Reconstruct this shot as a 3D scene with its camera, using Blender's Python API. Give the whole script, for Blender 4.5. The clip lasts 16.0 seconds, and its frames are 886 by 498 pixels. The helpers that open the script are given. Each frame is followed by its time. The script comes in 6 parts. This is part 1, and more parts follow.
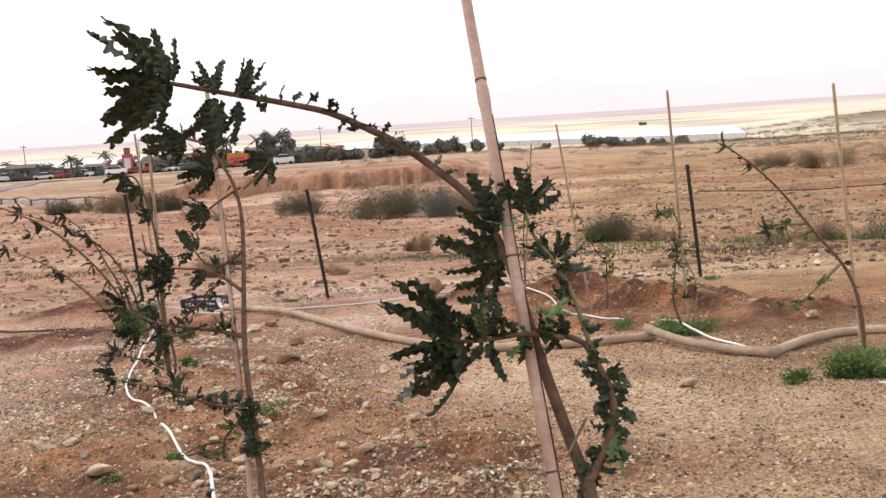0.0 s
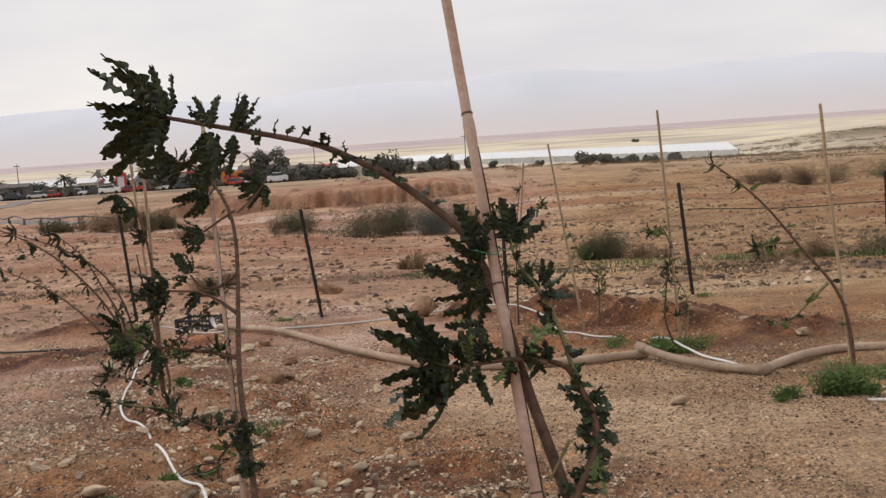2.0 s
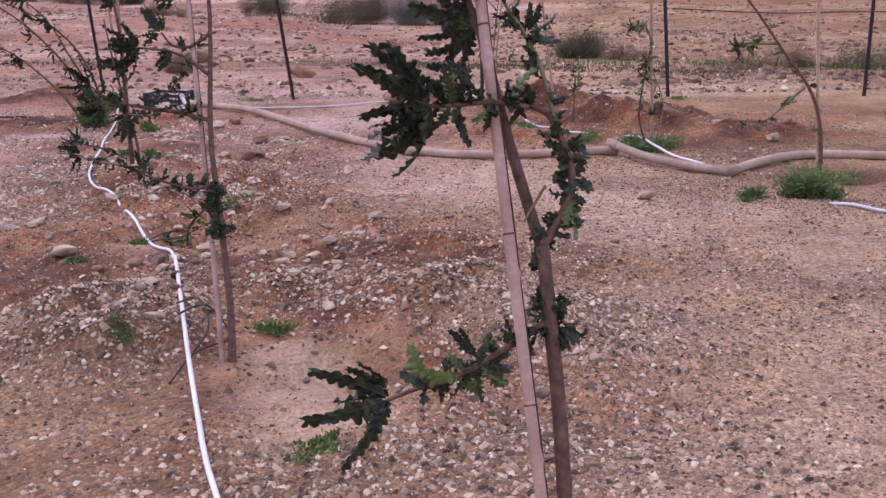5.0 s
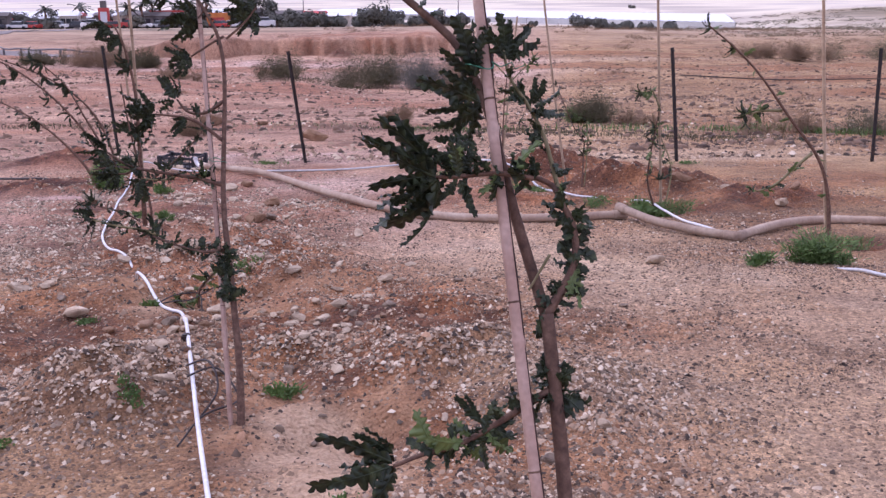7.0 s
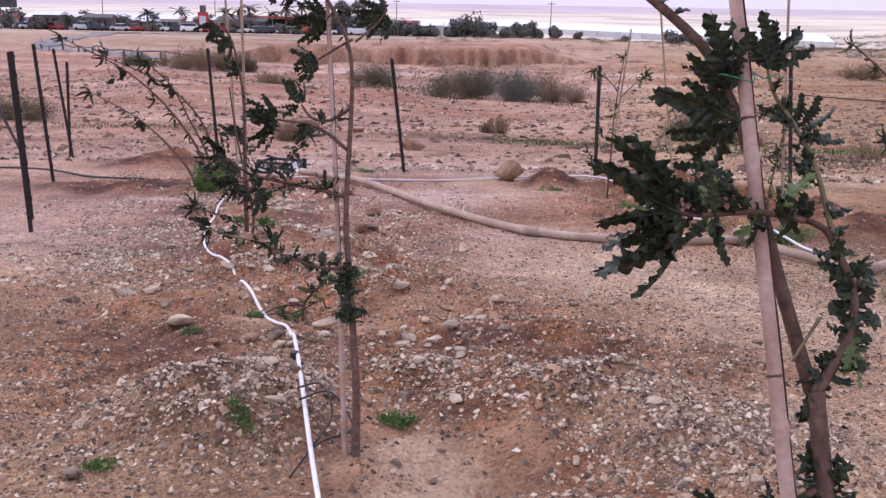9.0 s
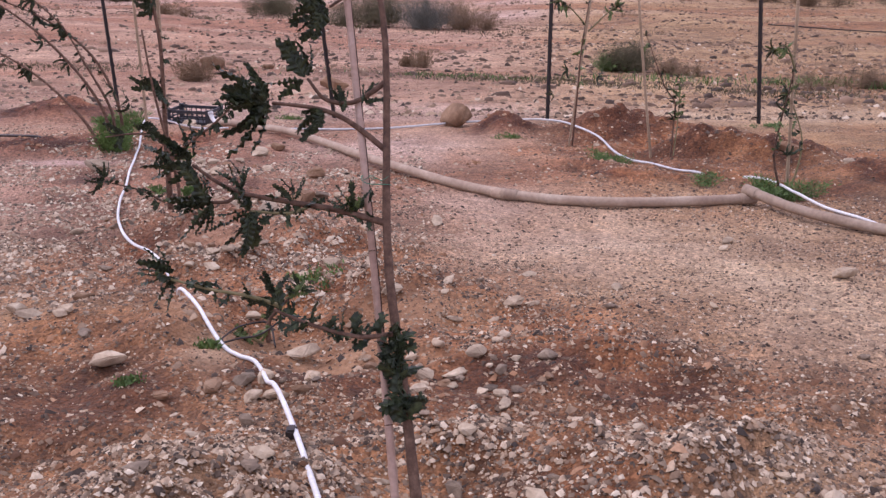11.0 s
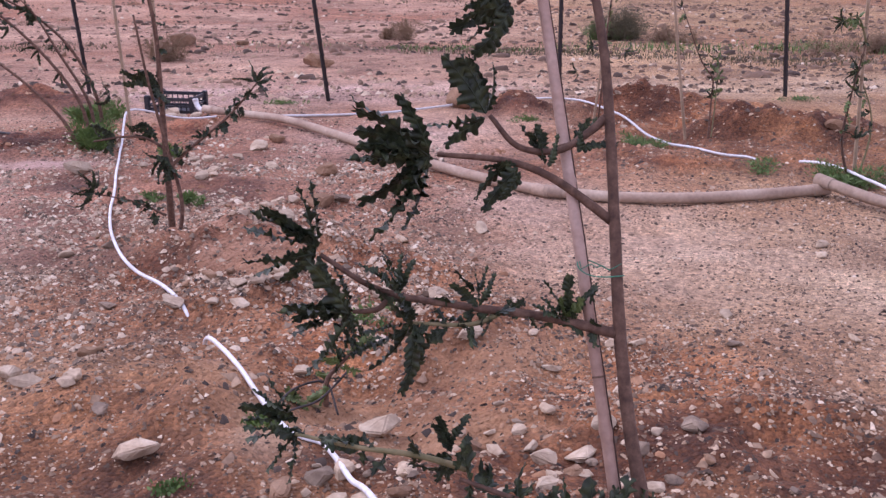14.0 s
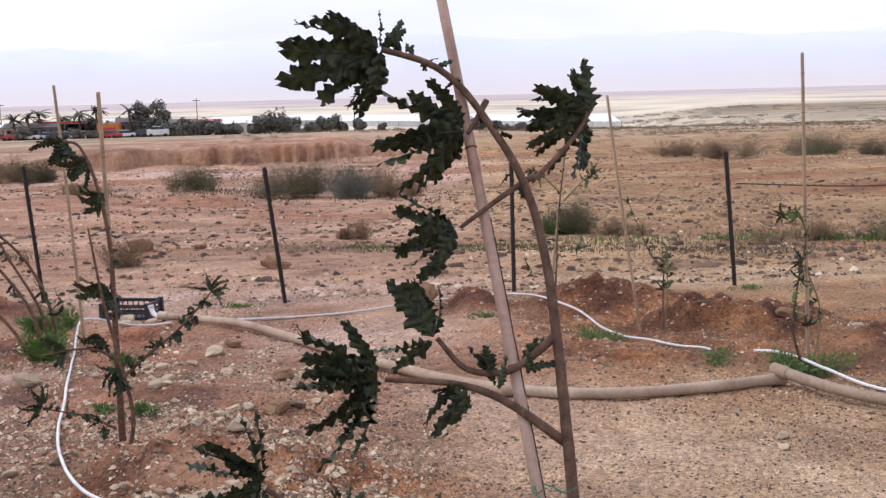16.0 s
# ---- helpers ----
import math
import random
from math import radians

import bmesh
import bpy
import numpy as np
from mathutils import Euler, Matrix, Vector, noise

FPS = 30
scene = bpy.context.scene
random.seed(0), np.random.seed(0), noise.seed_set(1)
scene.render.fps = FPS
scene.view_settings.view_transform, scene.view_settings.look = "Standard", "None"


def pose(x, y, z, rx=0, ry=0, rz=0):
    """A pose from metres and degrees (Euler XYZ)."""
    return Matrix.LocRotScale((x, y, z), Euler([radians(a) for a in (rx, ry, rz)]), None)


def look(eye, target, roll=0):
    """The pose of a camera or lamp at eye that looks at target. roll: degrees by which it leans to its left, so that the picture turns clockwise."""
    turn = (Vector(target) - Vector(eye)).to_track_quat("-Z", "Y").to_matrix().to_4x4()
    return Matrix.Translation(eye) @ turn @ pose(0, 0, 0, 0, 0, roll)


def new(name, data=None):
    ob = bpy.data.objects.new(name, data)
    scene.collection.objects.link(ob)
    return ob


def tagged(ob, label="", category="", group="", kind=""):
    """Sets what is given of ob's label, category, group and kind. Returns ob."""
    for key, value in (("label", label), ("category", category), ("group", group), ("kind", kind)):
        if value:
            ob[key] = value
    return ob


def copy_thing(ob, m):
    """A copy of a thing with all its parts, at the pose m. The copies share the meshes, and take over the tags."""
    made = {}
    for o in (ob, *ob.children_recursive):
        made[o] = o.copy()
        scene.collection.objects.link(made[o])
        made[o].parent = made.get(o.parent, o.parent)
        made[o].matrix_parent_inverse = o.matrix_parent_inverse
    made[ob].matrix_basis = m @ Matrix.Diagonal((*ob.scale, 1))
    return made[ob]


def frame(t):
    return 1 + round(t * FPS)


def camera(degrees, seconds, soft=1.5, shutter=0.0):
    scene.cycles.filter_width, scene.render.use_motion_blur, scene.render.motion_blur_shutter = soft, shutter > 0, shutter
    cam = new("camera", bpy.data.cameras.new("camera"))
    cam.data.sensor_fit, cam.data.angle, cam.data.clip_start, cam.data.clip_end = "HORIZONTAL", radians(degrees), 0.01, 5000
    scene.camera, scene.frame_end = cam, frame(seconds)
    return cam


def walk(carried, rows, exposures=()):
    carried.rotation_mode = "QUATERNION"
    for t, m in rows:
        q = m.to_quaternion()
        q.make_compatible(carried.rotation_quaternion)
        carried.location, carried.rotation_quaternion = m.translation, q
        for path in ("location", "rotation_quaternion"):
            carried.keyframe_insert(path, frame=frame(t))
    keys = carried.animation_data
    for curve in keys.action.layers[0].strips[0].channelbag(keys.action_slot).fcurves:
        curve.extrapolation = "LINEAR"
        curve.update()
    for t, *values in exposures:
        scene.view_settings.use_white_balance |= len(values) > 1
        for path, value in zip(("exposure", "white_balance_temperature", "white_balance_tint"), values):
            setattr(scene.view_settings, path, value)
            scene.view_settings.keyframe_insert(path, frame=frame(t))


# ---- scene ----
cam = camera(47.0, 16.0, soft=1.4)
PATH = [
    (0, (0.22, 0.052, 1.429), (0.191, 2.035, 1.167), -3.7),
    (0.5, (0.195, 0.006, 1.45), (0.148, 1.993, 1.235), -3.9),
    (1, (0.228, 0.012, 1.447), (0.203, 1.998, 1.215), -4.6),
    (1.5, (0.219, 0.009, 1.434), (0.213, 1.997, 1.219), -3.7),
    (2, (0.23, 0.003, 1.45), (0.215, 1.99, 1.221), -3.9),
    (2.5, (0.228, -0.02, 1.438), (0.224, 1.967, 1.207), -3.4),
    (3, (0.242, -0.037, 1.438), (0.27, 1.939, 1.132), -3.1),
    (3.5, (0.239, -0.025, 1.405), (0.289, 1.927, 0.971), -1.4),
    (4, (0.241, -0.07, 1.395), (0.254, 1.847, 0.828), -1.1),
    (4.2, (0.231, -0.03, 1.376), (0.251, 1.872, 0.756), -0.5),
    (6.3, (0.209, 0.009, 1.373), (0.248, 1.917, 0.776), -0.8),
    (6.5, (0.214, 0.005, 1.375), (0.247, 1.917, 0.791), -0.6),
    (7, (0.219, -0.026, 1.39), (0.228, 1.91, 0.888), -0.4),
    (7.5, (0.222, -0.027, 1.4), (0.228, 1.924, 0.959), -0.6),
    (8, (0.222, -0.028, 1.407), (0.183, 1.929, 0.997), -1.0),
    (8.5, (0.188, 0.049, 1.394), (0.026, 1.981, 0.906), 0.6),
    (9, (0.044, 0.238, 1.363), (-0.107, 2.173, 0.881), 0.9),
    (9.5, (-0.089, 0.522, 1.349), (-0.272, 2.44, 0.815), 1.0),
    (10, (-0.215, 0.833, 1.344), (-0.379, 2.759, 0.829), 2.2),
    (10.2, (-0.286, 0.935, 1.34), (-0.401, 2.86, 0.807), 1.9),
    (12.3, (-0.715, 2.05, 1.306), (-0.579, 3.932, 0.646), 0.6),
    (12.5, (-0.772, 2.114, 1.296), (-0.643, 4.0, 0.646), 0.0),
    (13, (-0.757, 2.198, 1.288), (-0.666, 4.069, 0.587), 0.1),
    (13.5, (-0.83, 2.188, 1.302), (-0.764, 4.067, 0.621), -0.6),
    (14, (-0.841, 2.169, 1.31), (-0.718, 4.047, 0.635), -0.2),
    (14.5, (-0.822, 2.175, 1.323), (-0.666, 4.078, 0.729), -0.1),
    (15, (-0.809, 2.161, 1.322), (-0.615, 4.089, 0.826), -0.8),
    (15.5, (-0.822, 2.181, 1.34), (-0.619, 4.13, 0.941), -0.9),
    (16, (-0.822, 2.192, 1.347), (-0.608, 4.156, 1.036), -1.4),
]
EXPOSURES = [
    (0.0, 0.42, 6800, 10), (0.5, 0.04, 7100, 10), (1.5, -0.19, 6950, 9), (3.0, -0.3, 7150, 11), (3.5, -0.29, 7250, 12), (4.0, -0.13, 6300, 24),
    (6.5, 0.22, 5500, 38), (7.0, 0.22, 5500, 34), (8.0, 0.19, 5880, 30), (8.5, 0.19, 5920, 29), (9.0, 0.22, 5680, 29), (9.5, 0.24, 5760, 34), (10.0, 0.19, 6000, 25),
    (12.5, 0.22, 5650, 38), (14.5, 0.27, 5620, 34), (15.5, 0.28, 5720, 23), (16.0, 0.18, 6080, 14),
]
walk(cam, [(t, look(eye, target, roll)) for t, eye, target, roll in PATH], EXPOSURES)

# ---- daylight: a bright overcast sky over a desert valley ----
SUN_UP, SUN_AROUND = 44.0, 300.0
world = bpy.data.worlds.new("overcast_sky")
scene.world = world
world.use_nodes = True
wn, wl = world.node_tree.nodes, world.node_tree.links
wn.clear()


def node(tree, shader, **values):
    """A node with the given attributes; numbered or named inputs are set by in_<name>."""
    n = tree.nodes.new(shader)
    for key, value in values.items():
        if key == "ins":
            for name, v in value.items():
                n.inputs[name].default_value = v
        elif key == "blend":
            n.blend_type = value
        elif key == "kind":
            n.sky_type = value
        elif key == "op":
            n.operation = value
        elif key == "feature":
            n.feature = value
        elif key == "attr":
            n.attribute_name = value
    return n


def ramp(tree, stops, source):
    n = tree.nodes.new("ShaderNodeValToRGB")
    while len(n.color_ramp.elements) < len(stops):
        n.color_ramp.elements.new(0.5)
    for e, (p, c) in zip(n.color_ramp.elements, stops):
        e.position, e.color = p, (c if len(c) == 4 else (*c, 1)) if isinstance(c, tuple) else (c, c, c, 1)
    tree.links.new(source, n.inputs[0])
    return n.outputs[0]


def mix(tree, fac, a, b, blend="MIX"):
    n = tree.nodes.new("ShaderNodeMix")
    n.data_type, n.blend_type = "RGBA", blend
    for value, k in ((fac, 0), (a, 6), (b, 7)):
        if isinstance(value, bpy.types.NodeSocket):
            tree.links.new(value, n.inputs[k])
        elif isinstance(value, tuple):
            n.inputs[k].default_value = (*value, 1)
        else:
            n.inputs[k].default_value = value
    return n.outputs[2]


wt = world.node_tree
sky = node(wt, "ShaderNodeTexSky", kind="NISHITA")
sky.sun_disc, sky.sun_elevation, sky.sun_rotation = False, radians(SUN_UP), radians(SUN_AROUND)
sky.dust_density, sky.air_density = 4.0, 1.0
coord = node(wt, "ShaderNodeTexCoord")
stretch = node(wt, "ShaderNodeMapping", ins={"Scale": (1.2, 1.2, 5.0)})
wl.new(coord.outputs["Generated"], stretch.inputs[0])
cloud = node(wt, "ShaderNodeTexNoise", ins={"Scale": 2.2, "Detail": 4.0, "Roughness": 0.5})
wl.new(stretch.outputs[0], cloud.inputs["Vector"])
cover = ramp(wt, [(0.3, (0.76, 0.765, 0.87)), (0.55, (0.88, 0.88, 0.95)), (0.72, (0.98, 0.97, 1.0))], cloud.outputs[0])
dim = mix(wt, 1.0, sky.outputs[0], (0.1, 0.1, 0.1), "MULTIPLY")
out_sky = mix(wt, 0.9, dim, cover)
back = node(wt, "ShaderNodeBackground", ins={"Strength": 1.12})
wl.new(out_sky, back.inputs[0])
wl.new(back.outputs[0], node(wt, "ShaderNodeOutputWorld").inputs[0])

lamp = bpy.data.lights.new("sun", "SUN")
lamp.energy, lamp.angle, lamp.color = 1.45, radians(18), (1.0, 0.95, 0.88)
sun = new("sun", lamp)
a, e = radians(SUN_AROUND), radians(SUN_UP)
sun.matrix_world = look((0, 0, 30), Vector((0, 0, 30)) - Vector((math.sin(a) * math.cos(e), math.cos(a) * math.cos(e), math.sin(e))))


# ---- materials ----
def material(name, build, rough=0.8, metal=0.0, bump=None, domes=None):
    """A principled material; build(tree, vector) gives its colour socket, bump and domes (rounded grains) = (scale, strength, distance)."""
    m = bpy.data.materials.new(name)
    m.use_nodes = True
    t = m.node_tree
    p = t.nodes["Principled BSDF"]
    p.inputs["Roughness"].default_value, p.inputs["Metallic"].default_value = rough, metal
    pos = t.nodes.new("ShaderNodeNewGeometry").outputs["Position"]
    colour = build(t, pos)
    if isinstance(colour, tuple):
        p.inputs["Base Color"].default_value = (*colour, 1)
    else:
        t.links.new(colour, p.inputs["Base Color"])
    if bump:
        n = node(t, "ShaderNodeTexNoise", ins={"Scale": bump[0], "Detail": 6.0, "Roughness": 0.65})
        t.links.new(pos, n.inputs["Vector"])
        b = node(t, "ShaderNodeBump", ins={"Strength": bump[1], "Distance": bump[2]})
        t.links.new(n.outputs[0], b.inputs["Height"])
        t.links.new(b.outputs[0], p.inputs["Normal"])
        if domes:
            v = node(t, "ShaderNodeTexVoronoi", ins={"Scale": domes[0]})
            t.links.new(pos, v.inputs["Vector"])
            g = node(t, "ShaderNodeBump", ins={"Strength": domes[1], "Distance": domes[2]})
            g.invert = True
            t.links.new(v.outputs["Distance"], g.inputs["Height"])
            t.links.new(b.outputs[0], g.inputs["Normal"])
            t.links.new(g.outputs[0], p.inputs["Normal"])
    return m


def noisy(stops, scale=8.0, detail=5.0, fine=0.0, per="object"):
    """Colour from noise at a coarse and a fine scale, varied from object to object or piece to piece."""
    def build(t, pos):
        n = node(t, "ShaderNodeTexNoise", ins={"Scale": scale, "Detail": detail, "Roughness": 0.6})
        t.links.new(pos, n.inputs["Vector"])
        c = ramp(t, stops, n.outputs[0])
        if fine:
            f = node(t, "ShaderNodeTexNoise", ins={"Scale": fine, "Detail": 3.0})
            t.links.new(pos, f.inputs["Vector"])
            c = mix(t, 0.5, c, ramp(t, [(0.3, 0.55), (0.7, 1.0)], f.outputs[0]), "MULTIPLY")
        r = t.nodes.new("ShaderNodeObjectInfo").outputs["Random"] if per == "object" else t.nodes.new("ShaderNodeNewGeometry").outputs["Random Per Island"]
        return mix(t, 0.7 if per == "island" else 0.45, c, ramp(t, [(0.0, 0.6), (0.5, 0.85), (1.0, 1.15)] if per == "island" else [(0.0, 0.45), (1.0, 1.1)], r), "MULTIPLY")
    return build


def ground_colour(t, pos):
    """Tan gravel plain with pinkish and grey speckle, red-brown dug soil, pale far fields."""
    big = node(t, "ShaderNodeTexNoise", ins={"Scale": 0.35, "Detail": 5.0, "Roughness": 0.6})
    mid = node(t, "ShaderNodeTexNoise", ins={"Scale": 3.2, "Detail": 6.0, "Roughness": 0.7})
    small = node(t, "ShaderNodeTexNoise", ins={"Scale": 38.0, "Detail": 4.0, "Roughness": 0.75})
    cell = node(t, "ShaderNodeTexVoronoi", ins={"Scale": 55.0})
    for n in (big, mid, small, cell):
        t.links.new(pos, n.inputs["Vector"])
    c = ramp(t, [(0.32, (0.39, 0.252, 0.14)), (0.5, (0.54, 0.37, 0.212)), (0.68, (0.66, 0.49, 0.288))], big.outputs[0])
    c = mix(t, ramp(t, [(0.46, 0.0), (0.68, 0.65)], mid.outputs[0]), c, (0.2, 0.115, 0.06))
    soil = node(t, "ShaderNodeAttribute", attr="soil").outputs["Fac"]
    red = ramp(t, [(0.32, (0.12, 0.048, 0.018)), (0.45, (0.28, 0.12, 0.048)), (0.58, (0.47, 0.225, 0.1)), (0.74, (0.62, 0.36, 0.19))], mid.outputs[0])
    c = mix(t, soil, c, red)
    # one dark tone for damp earth, dark fines and painted shade of gaps and hollows
    c = mix(t, node(t, "ShaderNodeAttribute", attr="damp").outputs["Fac"], c, ramp(t, [(0.36, (0.075, 0.029, 0.013)), (0.55, (0.155, 0.064, 0.03)), (0.72, (0.26, 0.12, 0.06))], mid.outputs[0]))
    sand = node(t, "ShaderNodeAttribute", attr="sand").outputs["Fac"]
    c = mix(t, sand, c, ramp(t, [(0.35, (0.52, 0.388, 0.265)), (0.6, (0.72, 0.58, 0.425))], mid.outputs[0]))
    grit = node(t, "ShaderNodeTexVoronoi", ins={"Scale": 150.0})
    t.links.new(pos, grit.inputs["Vector"])
    c = mix(t, 0.45, c, ramp(t, [(0.1, 0.4), (0.5, 0.95), (0.9, 1.5)], grit.outputs["Color"]), "MULTIPLY")
    bits = mix(t, 1.0, ramp(t, [(0.15, (0.42, 0.38, 0.37)), (0.5, (1.0, 0.95, 0.92)), (0.85, (1.5, 1.45, 1.42))], cell.outputs["Color"]), (1.0, 1.0, 1.0), "MULTIPLY")
    c = mix(t, 0.55, c, bits, "MULTIPLY")
    c = mix(t, 0.6, c, ramp(t, [(0.3, 0.5), (0.5, 0.95), (0.7, 1.25)], small.outputs[0]), "MULTIPLY")
    mottle = node(t, "ShaderNodeTexNoise", ins={"Scale": 1.5, "Detail": 7.0, "Roughness": 0.75})
    t.links.new(pos, mottle.inputs["Vector"])
    c = mix(t, 0.7, c, ramp(t, [(0.34, (0.5, 0.43, 0.4)), (0.48, (0.95, 0.92, 0.9)), (0.64, (1.22, 1.2, 1.16))], mottle.outputs[0]), "MULTIPLY")
    slope = node(t, "ShaderNodeMapping", ins={"Scale": (0.22, 0.5, 0.0)})
    t.links.new(pos, slope.inputs[0])
    bands = node(t, "ShaderNodeTexNoise", ins={"Scale": 1.0, "Detail": 7.0, "Roughness": 0.7})
    t.links.new(slope.outputs[0], bands.inputs["Vector"])
    c = mix(t, 0.75, c, ramp(t, [(0.34, (0.42, 0.35, 0.31)), (0.46, (0.85, 0.77, 0.73)), (0.58, (1.0, 0.96, 0.92)), (0.68, (1.2, 1.14, 1.08))], bands.outputs[0]), "MULTIPLY")
    c = mix(t, node(t, "ShaderNodeAttribute", attr="silt").outputs["Fac"], c, ramp(t, [(0.3, (0.42, 0.26, 0.155)), (0.5, (0.62, 0.425, 0.285)), (0.7, (0.72, 0.53, 0.38))], small.outputs[0]))
    c = mix(t, node(t, "ShaderNodeAttribute", attr="clay").outputs["Fac"], c, mix(t, 0.4, ramp(t, [(0.32, (0.25, 0.12, 0.06)), (0.5, (0.45, 0.25, 0.135)), (0.68, (0.6, 0.38, 0.23))], mid.outputs[0]), ramp(t, [(0.3, 0.6), (0.7, 1.2)], small.outputs[0]), "MULTIPLY"))
    tone = ramp(t, [(0.0, (0.84, 0.8, 0.7)), (0.5, (0.97, 0.94, 0.87)), (1.0, (1.02, 0.97, 1.15))], node(t, "ShaderNodeAttribute", attr="tone").outputs["Fac"])
    c = mix(t, 1.0, c, tone, "MULTIPLY")
    # land cover of the plain
    split = node(t, "ShaderNodeMapping", ins={"Scale": (0.02, 0.09, 0.0)})
    t.links.new(pos, split.inputs[0])
    fields = node(t, "ShaderNodeTexNoise", ins={"Scale": 1.0, "Detail": 5.0, "Roughness": 0.6})
    t.links.new(split.outputs[0], fields.inputs["Vector"])
    land = ramp(t, [(0.36, (0.11, 0.1, 0.0572)), (0.43, (0.26, 0.18, 0.11)), (0.52, (0.4, 0.28, 0.176)), (0.62, (0.5, 0.385, 0.255)), (0.72, (0.3, 0.2, 0.123))], fields.outputs[0])
    c = mix(t, node(t, "ShaderNodeAttribute", attr="plain").outputs["Fac"], c, land)
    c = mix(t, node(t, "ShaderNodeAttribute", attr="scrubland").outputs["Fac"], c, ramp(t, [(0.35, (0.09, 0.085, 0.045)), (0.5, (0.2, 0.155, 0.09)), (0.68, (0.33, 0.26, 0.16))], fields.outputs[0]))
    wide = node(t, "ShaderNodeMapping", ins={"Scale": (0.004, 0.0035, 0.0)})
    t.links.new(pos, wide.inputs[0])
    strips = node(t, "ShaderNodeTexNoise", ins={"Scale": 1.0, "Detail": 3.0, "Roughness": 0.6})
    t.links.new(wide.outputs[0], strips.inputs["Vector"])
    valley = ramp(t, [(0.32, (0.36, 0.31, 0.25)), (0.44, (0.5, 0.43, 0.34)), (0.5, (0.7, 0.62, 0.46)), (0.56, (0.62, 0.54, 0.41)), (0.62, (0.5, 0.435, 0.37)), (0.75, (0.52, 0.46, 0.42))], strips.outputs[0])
    # distance haze painted in: the valley floor turns mauve far off
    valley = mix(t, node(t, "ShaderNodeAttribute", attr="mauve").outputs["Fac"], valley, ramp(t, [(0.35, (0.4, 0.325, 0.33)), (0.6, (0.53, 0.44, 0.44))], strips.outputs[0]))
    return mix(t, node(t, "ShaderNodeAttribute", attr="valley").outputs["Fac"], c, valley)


M_GROUND = material("desert_gravel", ground_colour, 0.95, bump=(42.0, 0.9, 0.035), domes=(55.0, 0.5, 0.03))
def chip_colour(stops):
    """Each chipping takes one tone of the mixed gravel."""
    def build(t, pos):
        tone = t.nodes.new("ShaderNodeNewGeometry").outputs["Random Per Island"]
        f = node(t, "ShaderNodeTexNoise", ins={"Scale": 110.0, "Detail": 3.0})
        t.links.new(pos, f.inputs["Vector"])
        return mix(t, 0.5, ramp(t, stops, tone), ramp(t, [(0.3, 0.6), (0.7, 1.25)], f.outputs[0]), "MULTIPLY")
    return build


M_PEBBLE = material("mixed_gravel", chip_colour([(0.0, (0.035, 0.024, 0.018)), (0.25, (0.1, 0.064, 0.042)), (0.5, (0.25, 0.161, 0.0989)), (0.75, (0.37, 0.252, 0.159)), (0.93, (0.5, 0.37, 0.249)), (1.0, (0.68, 0.557, 0.413))]), 0.92)
M_PEBBLE_PALE = material("pale_chipping", chip_colour([(0.0, (0.09, 0.0646, 0.0456)), (0.25, (0.21, 0.15, 0.101)), (0.55, (0.38, 0.28, 0.191)), (0.85, (0.55, 0.427, 0.303)), (1.0, (0.679, 0.579, 0.44))]), 0.92)
M_CLOD = material("earth_clod", chip_colour([(0.0, (0.1, 0.044, 0.021)), (0.4, (0.22, 0.105, 0.05)), (0.75, (0.34, 0.178, 0.092)), (1.0, (0.44, 0.26, 0.15))]), 0.95)
M_STONE_DARK = material("dark_rock", chip_colour([(0.0, (0.055, 0.0346, 0.0238)), (0.5, (0.135, 0.0816, 0.051)), (1.0, (0.26, 0.163, 0.104))]), 0.9)
M_STONE = material("limestone", noisy([(0.3, (0.41, 0.298, 0.195)), (0.5, (0.558, 0.43, 0.296)), (0.7, (0.656, 0.541, 0.397))], 16.0, fine=90.0), 0.88, bump=(45.0, 0.5, 0.0087))
M_STONE_GREY = material("grey_flint", noisy([(0.3, (0.12, 0.085, 0.0607)), (0.5, (0.24, 0.17, 0.113)), (0.7, (0.38, 0.29, 0.202))], 16.0, fine=90.0), 0.8, bump=(45.0, 0.5, 0.0087))
M_STONE_RED = material("sandstone", noisy([(0.3, (0.2, 0.11, 0.0609)), (0.5, (0.31, 0.18, 0.1)), (0.7, (0.42, 0.27, 0.161))], 9.0, fine=70.0), 0.9, bump=(30.0, 0.5, 0.0174))
M_BARK = material("young_bark", noisy([(0.3, (0.08, 0.042, 0.027)), (0.5, (0.15, 0.082, 0.052)), (0.7, (0.24, 0.145, 0.095))], 60.0, fine=220.0), 0.85, bump=(160.0, 0.5, 0.003))
M_TWIG = material("green_twig", noisy([(0.3, (0.13, 0.12, 0.05)), (0.6, (0.24, 0.2, 0.1))], 40.0), 0.8)
M_BAMBOO = material("bamboo_cane", noisy([(0.3, (0.3, 0.175, 0.12)), (0.5, (0.45, 0.29, 0.215)), (0.7, (0.58, 0.42, 0.34))], 9.0, fine=120.0), 0.55)
M_CANE = material("weathered_cane", noisy([(0.3, (0.36, 0.25, 0.15)), (0.6, (0.54, 0.4, 0.26))], 9.0, fine=120.0), 0.65)
M_CRACK = material("dark_split", noisy([(0.3, (0.03, 0.015, 0.01)), (0.7, (0.07, 0.035, 0.025))], 30.0), 0.9)
M_LEAF = material("leathery_leaf", noisy([(0.3, (0.016, 0.022, 0.014)), (0.5, (0.03, 0.042, 0.02)), (0.72, (0.08, 0.1, 0.04))], 60.0), 0.5)
M_LEAF.node_tree.nodes["Principled BSDF"].inputs["Specular IOR Level"].default_value = 0.3
M_LEAF_NEW = material("young_leaf", noisy([(0.3, (0.07, 0.11, 0.03)), (0.6, (0.14, 0.19, 0.05))], 30.0), 0.55)
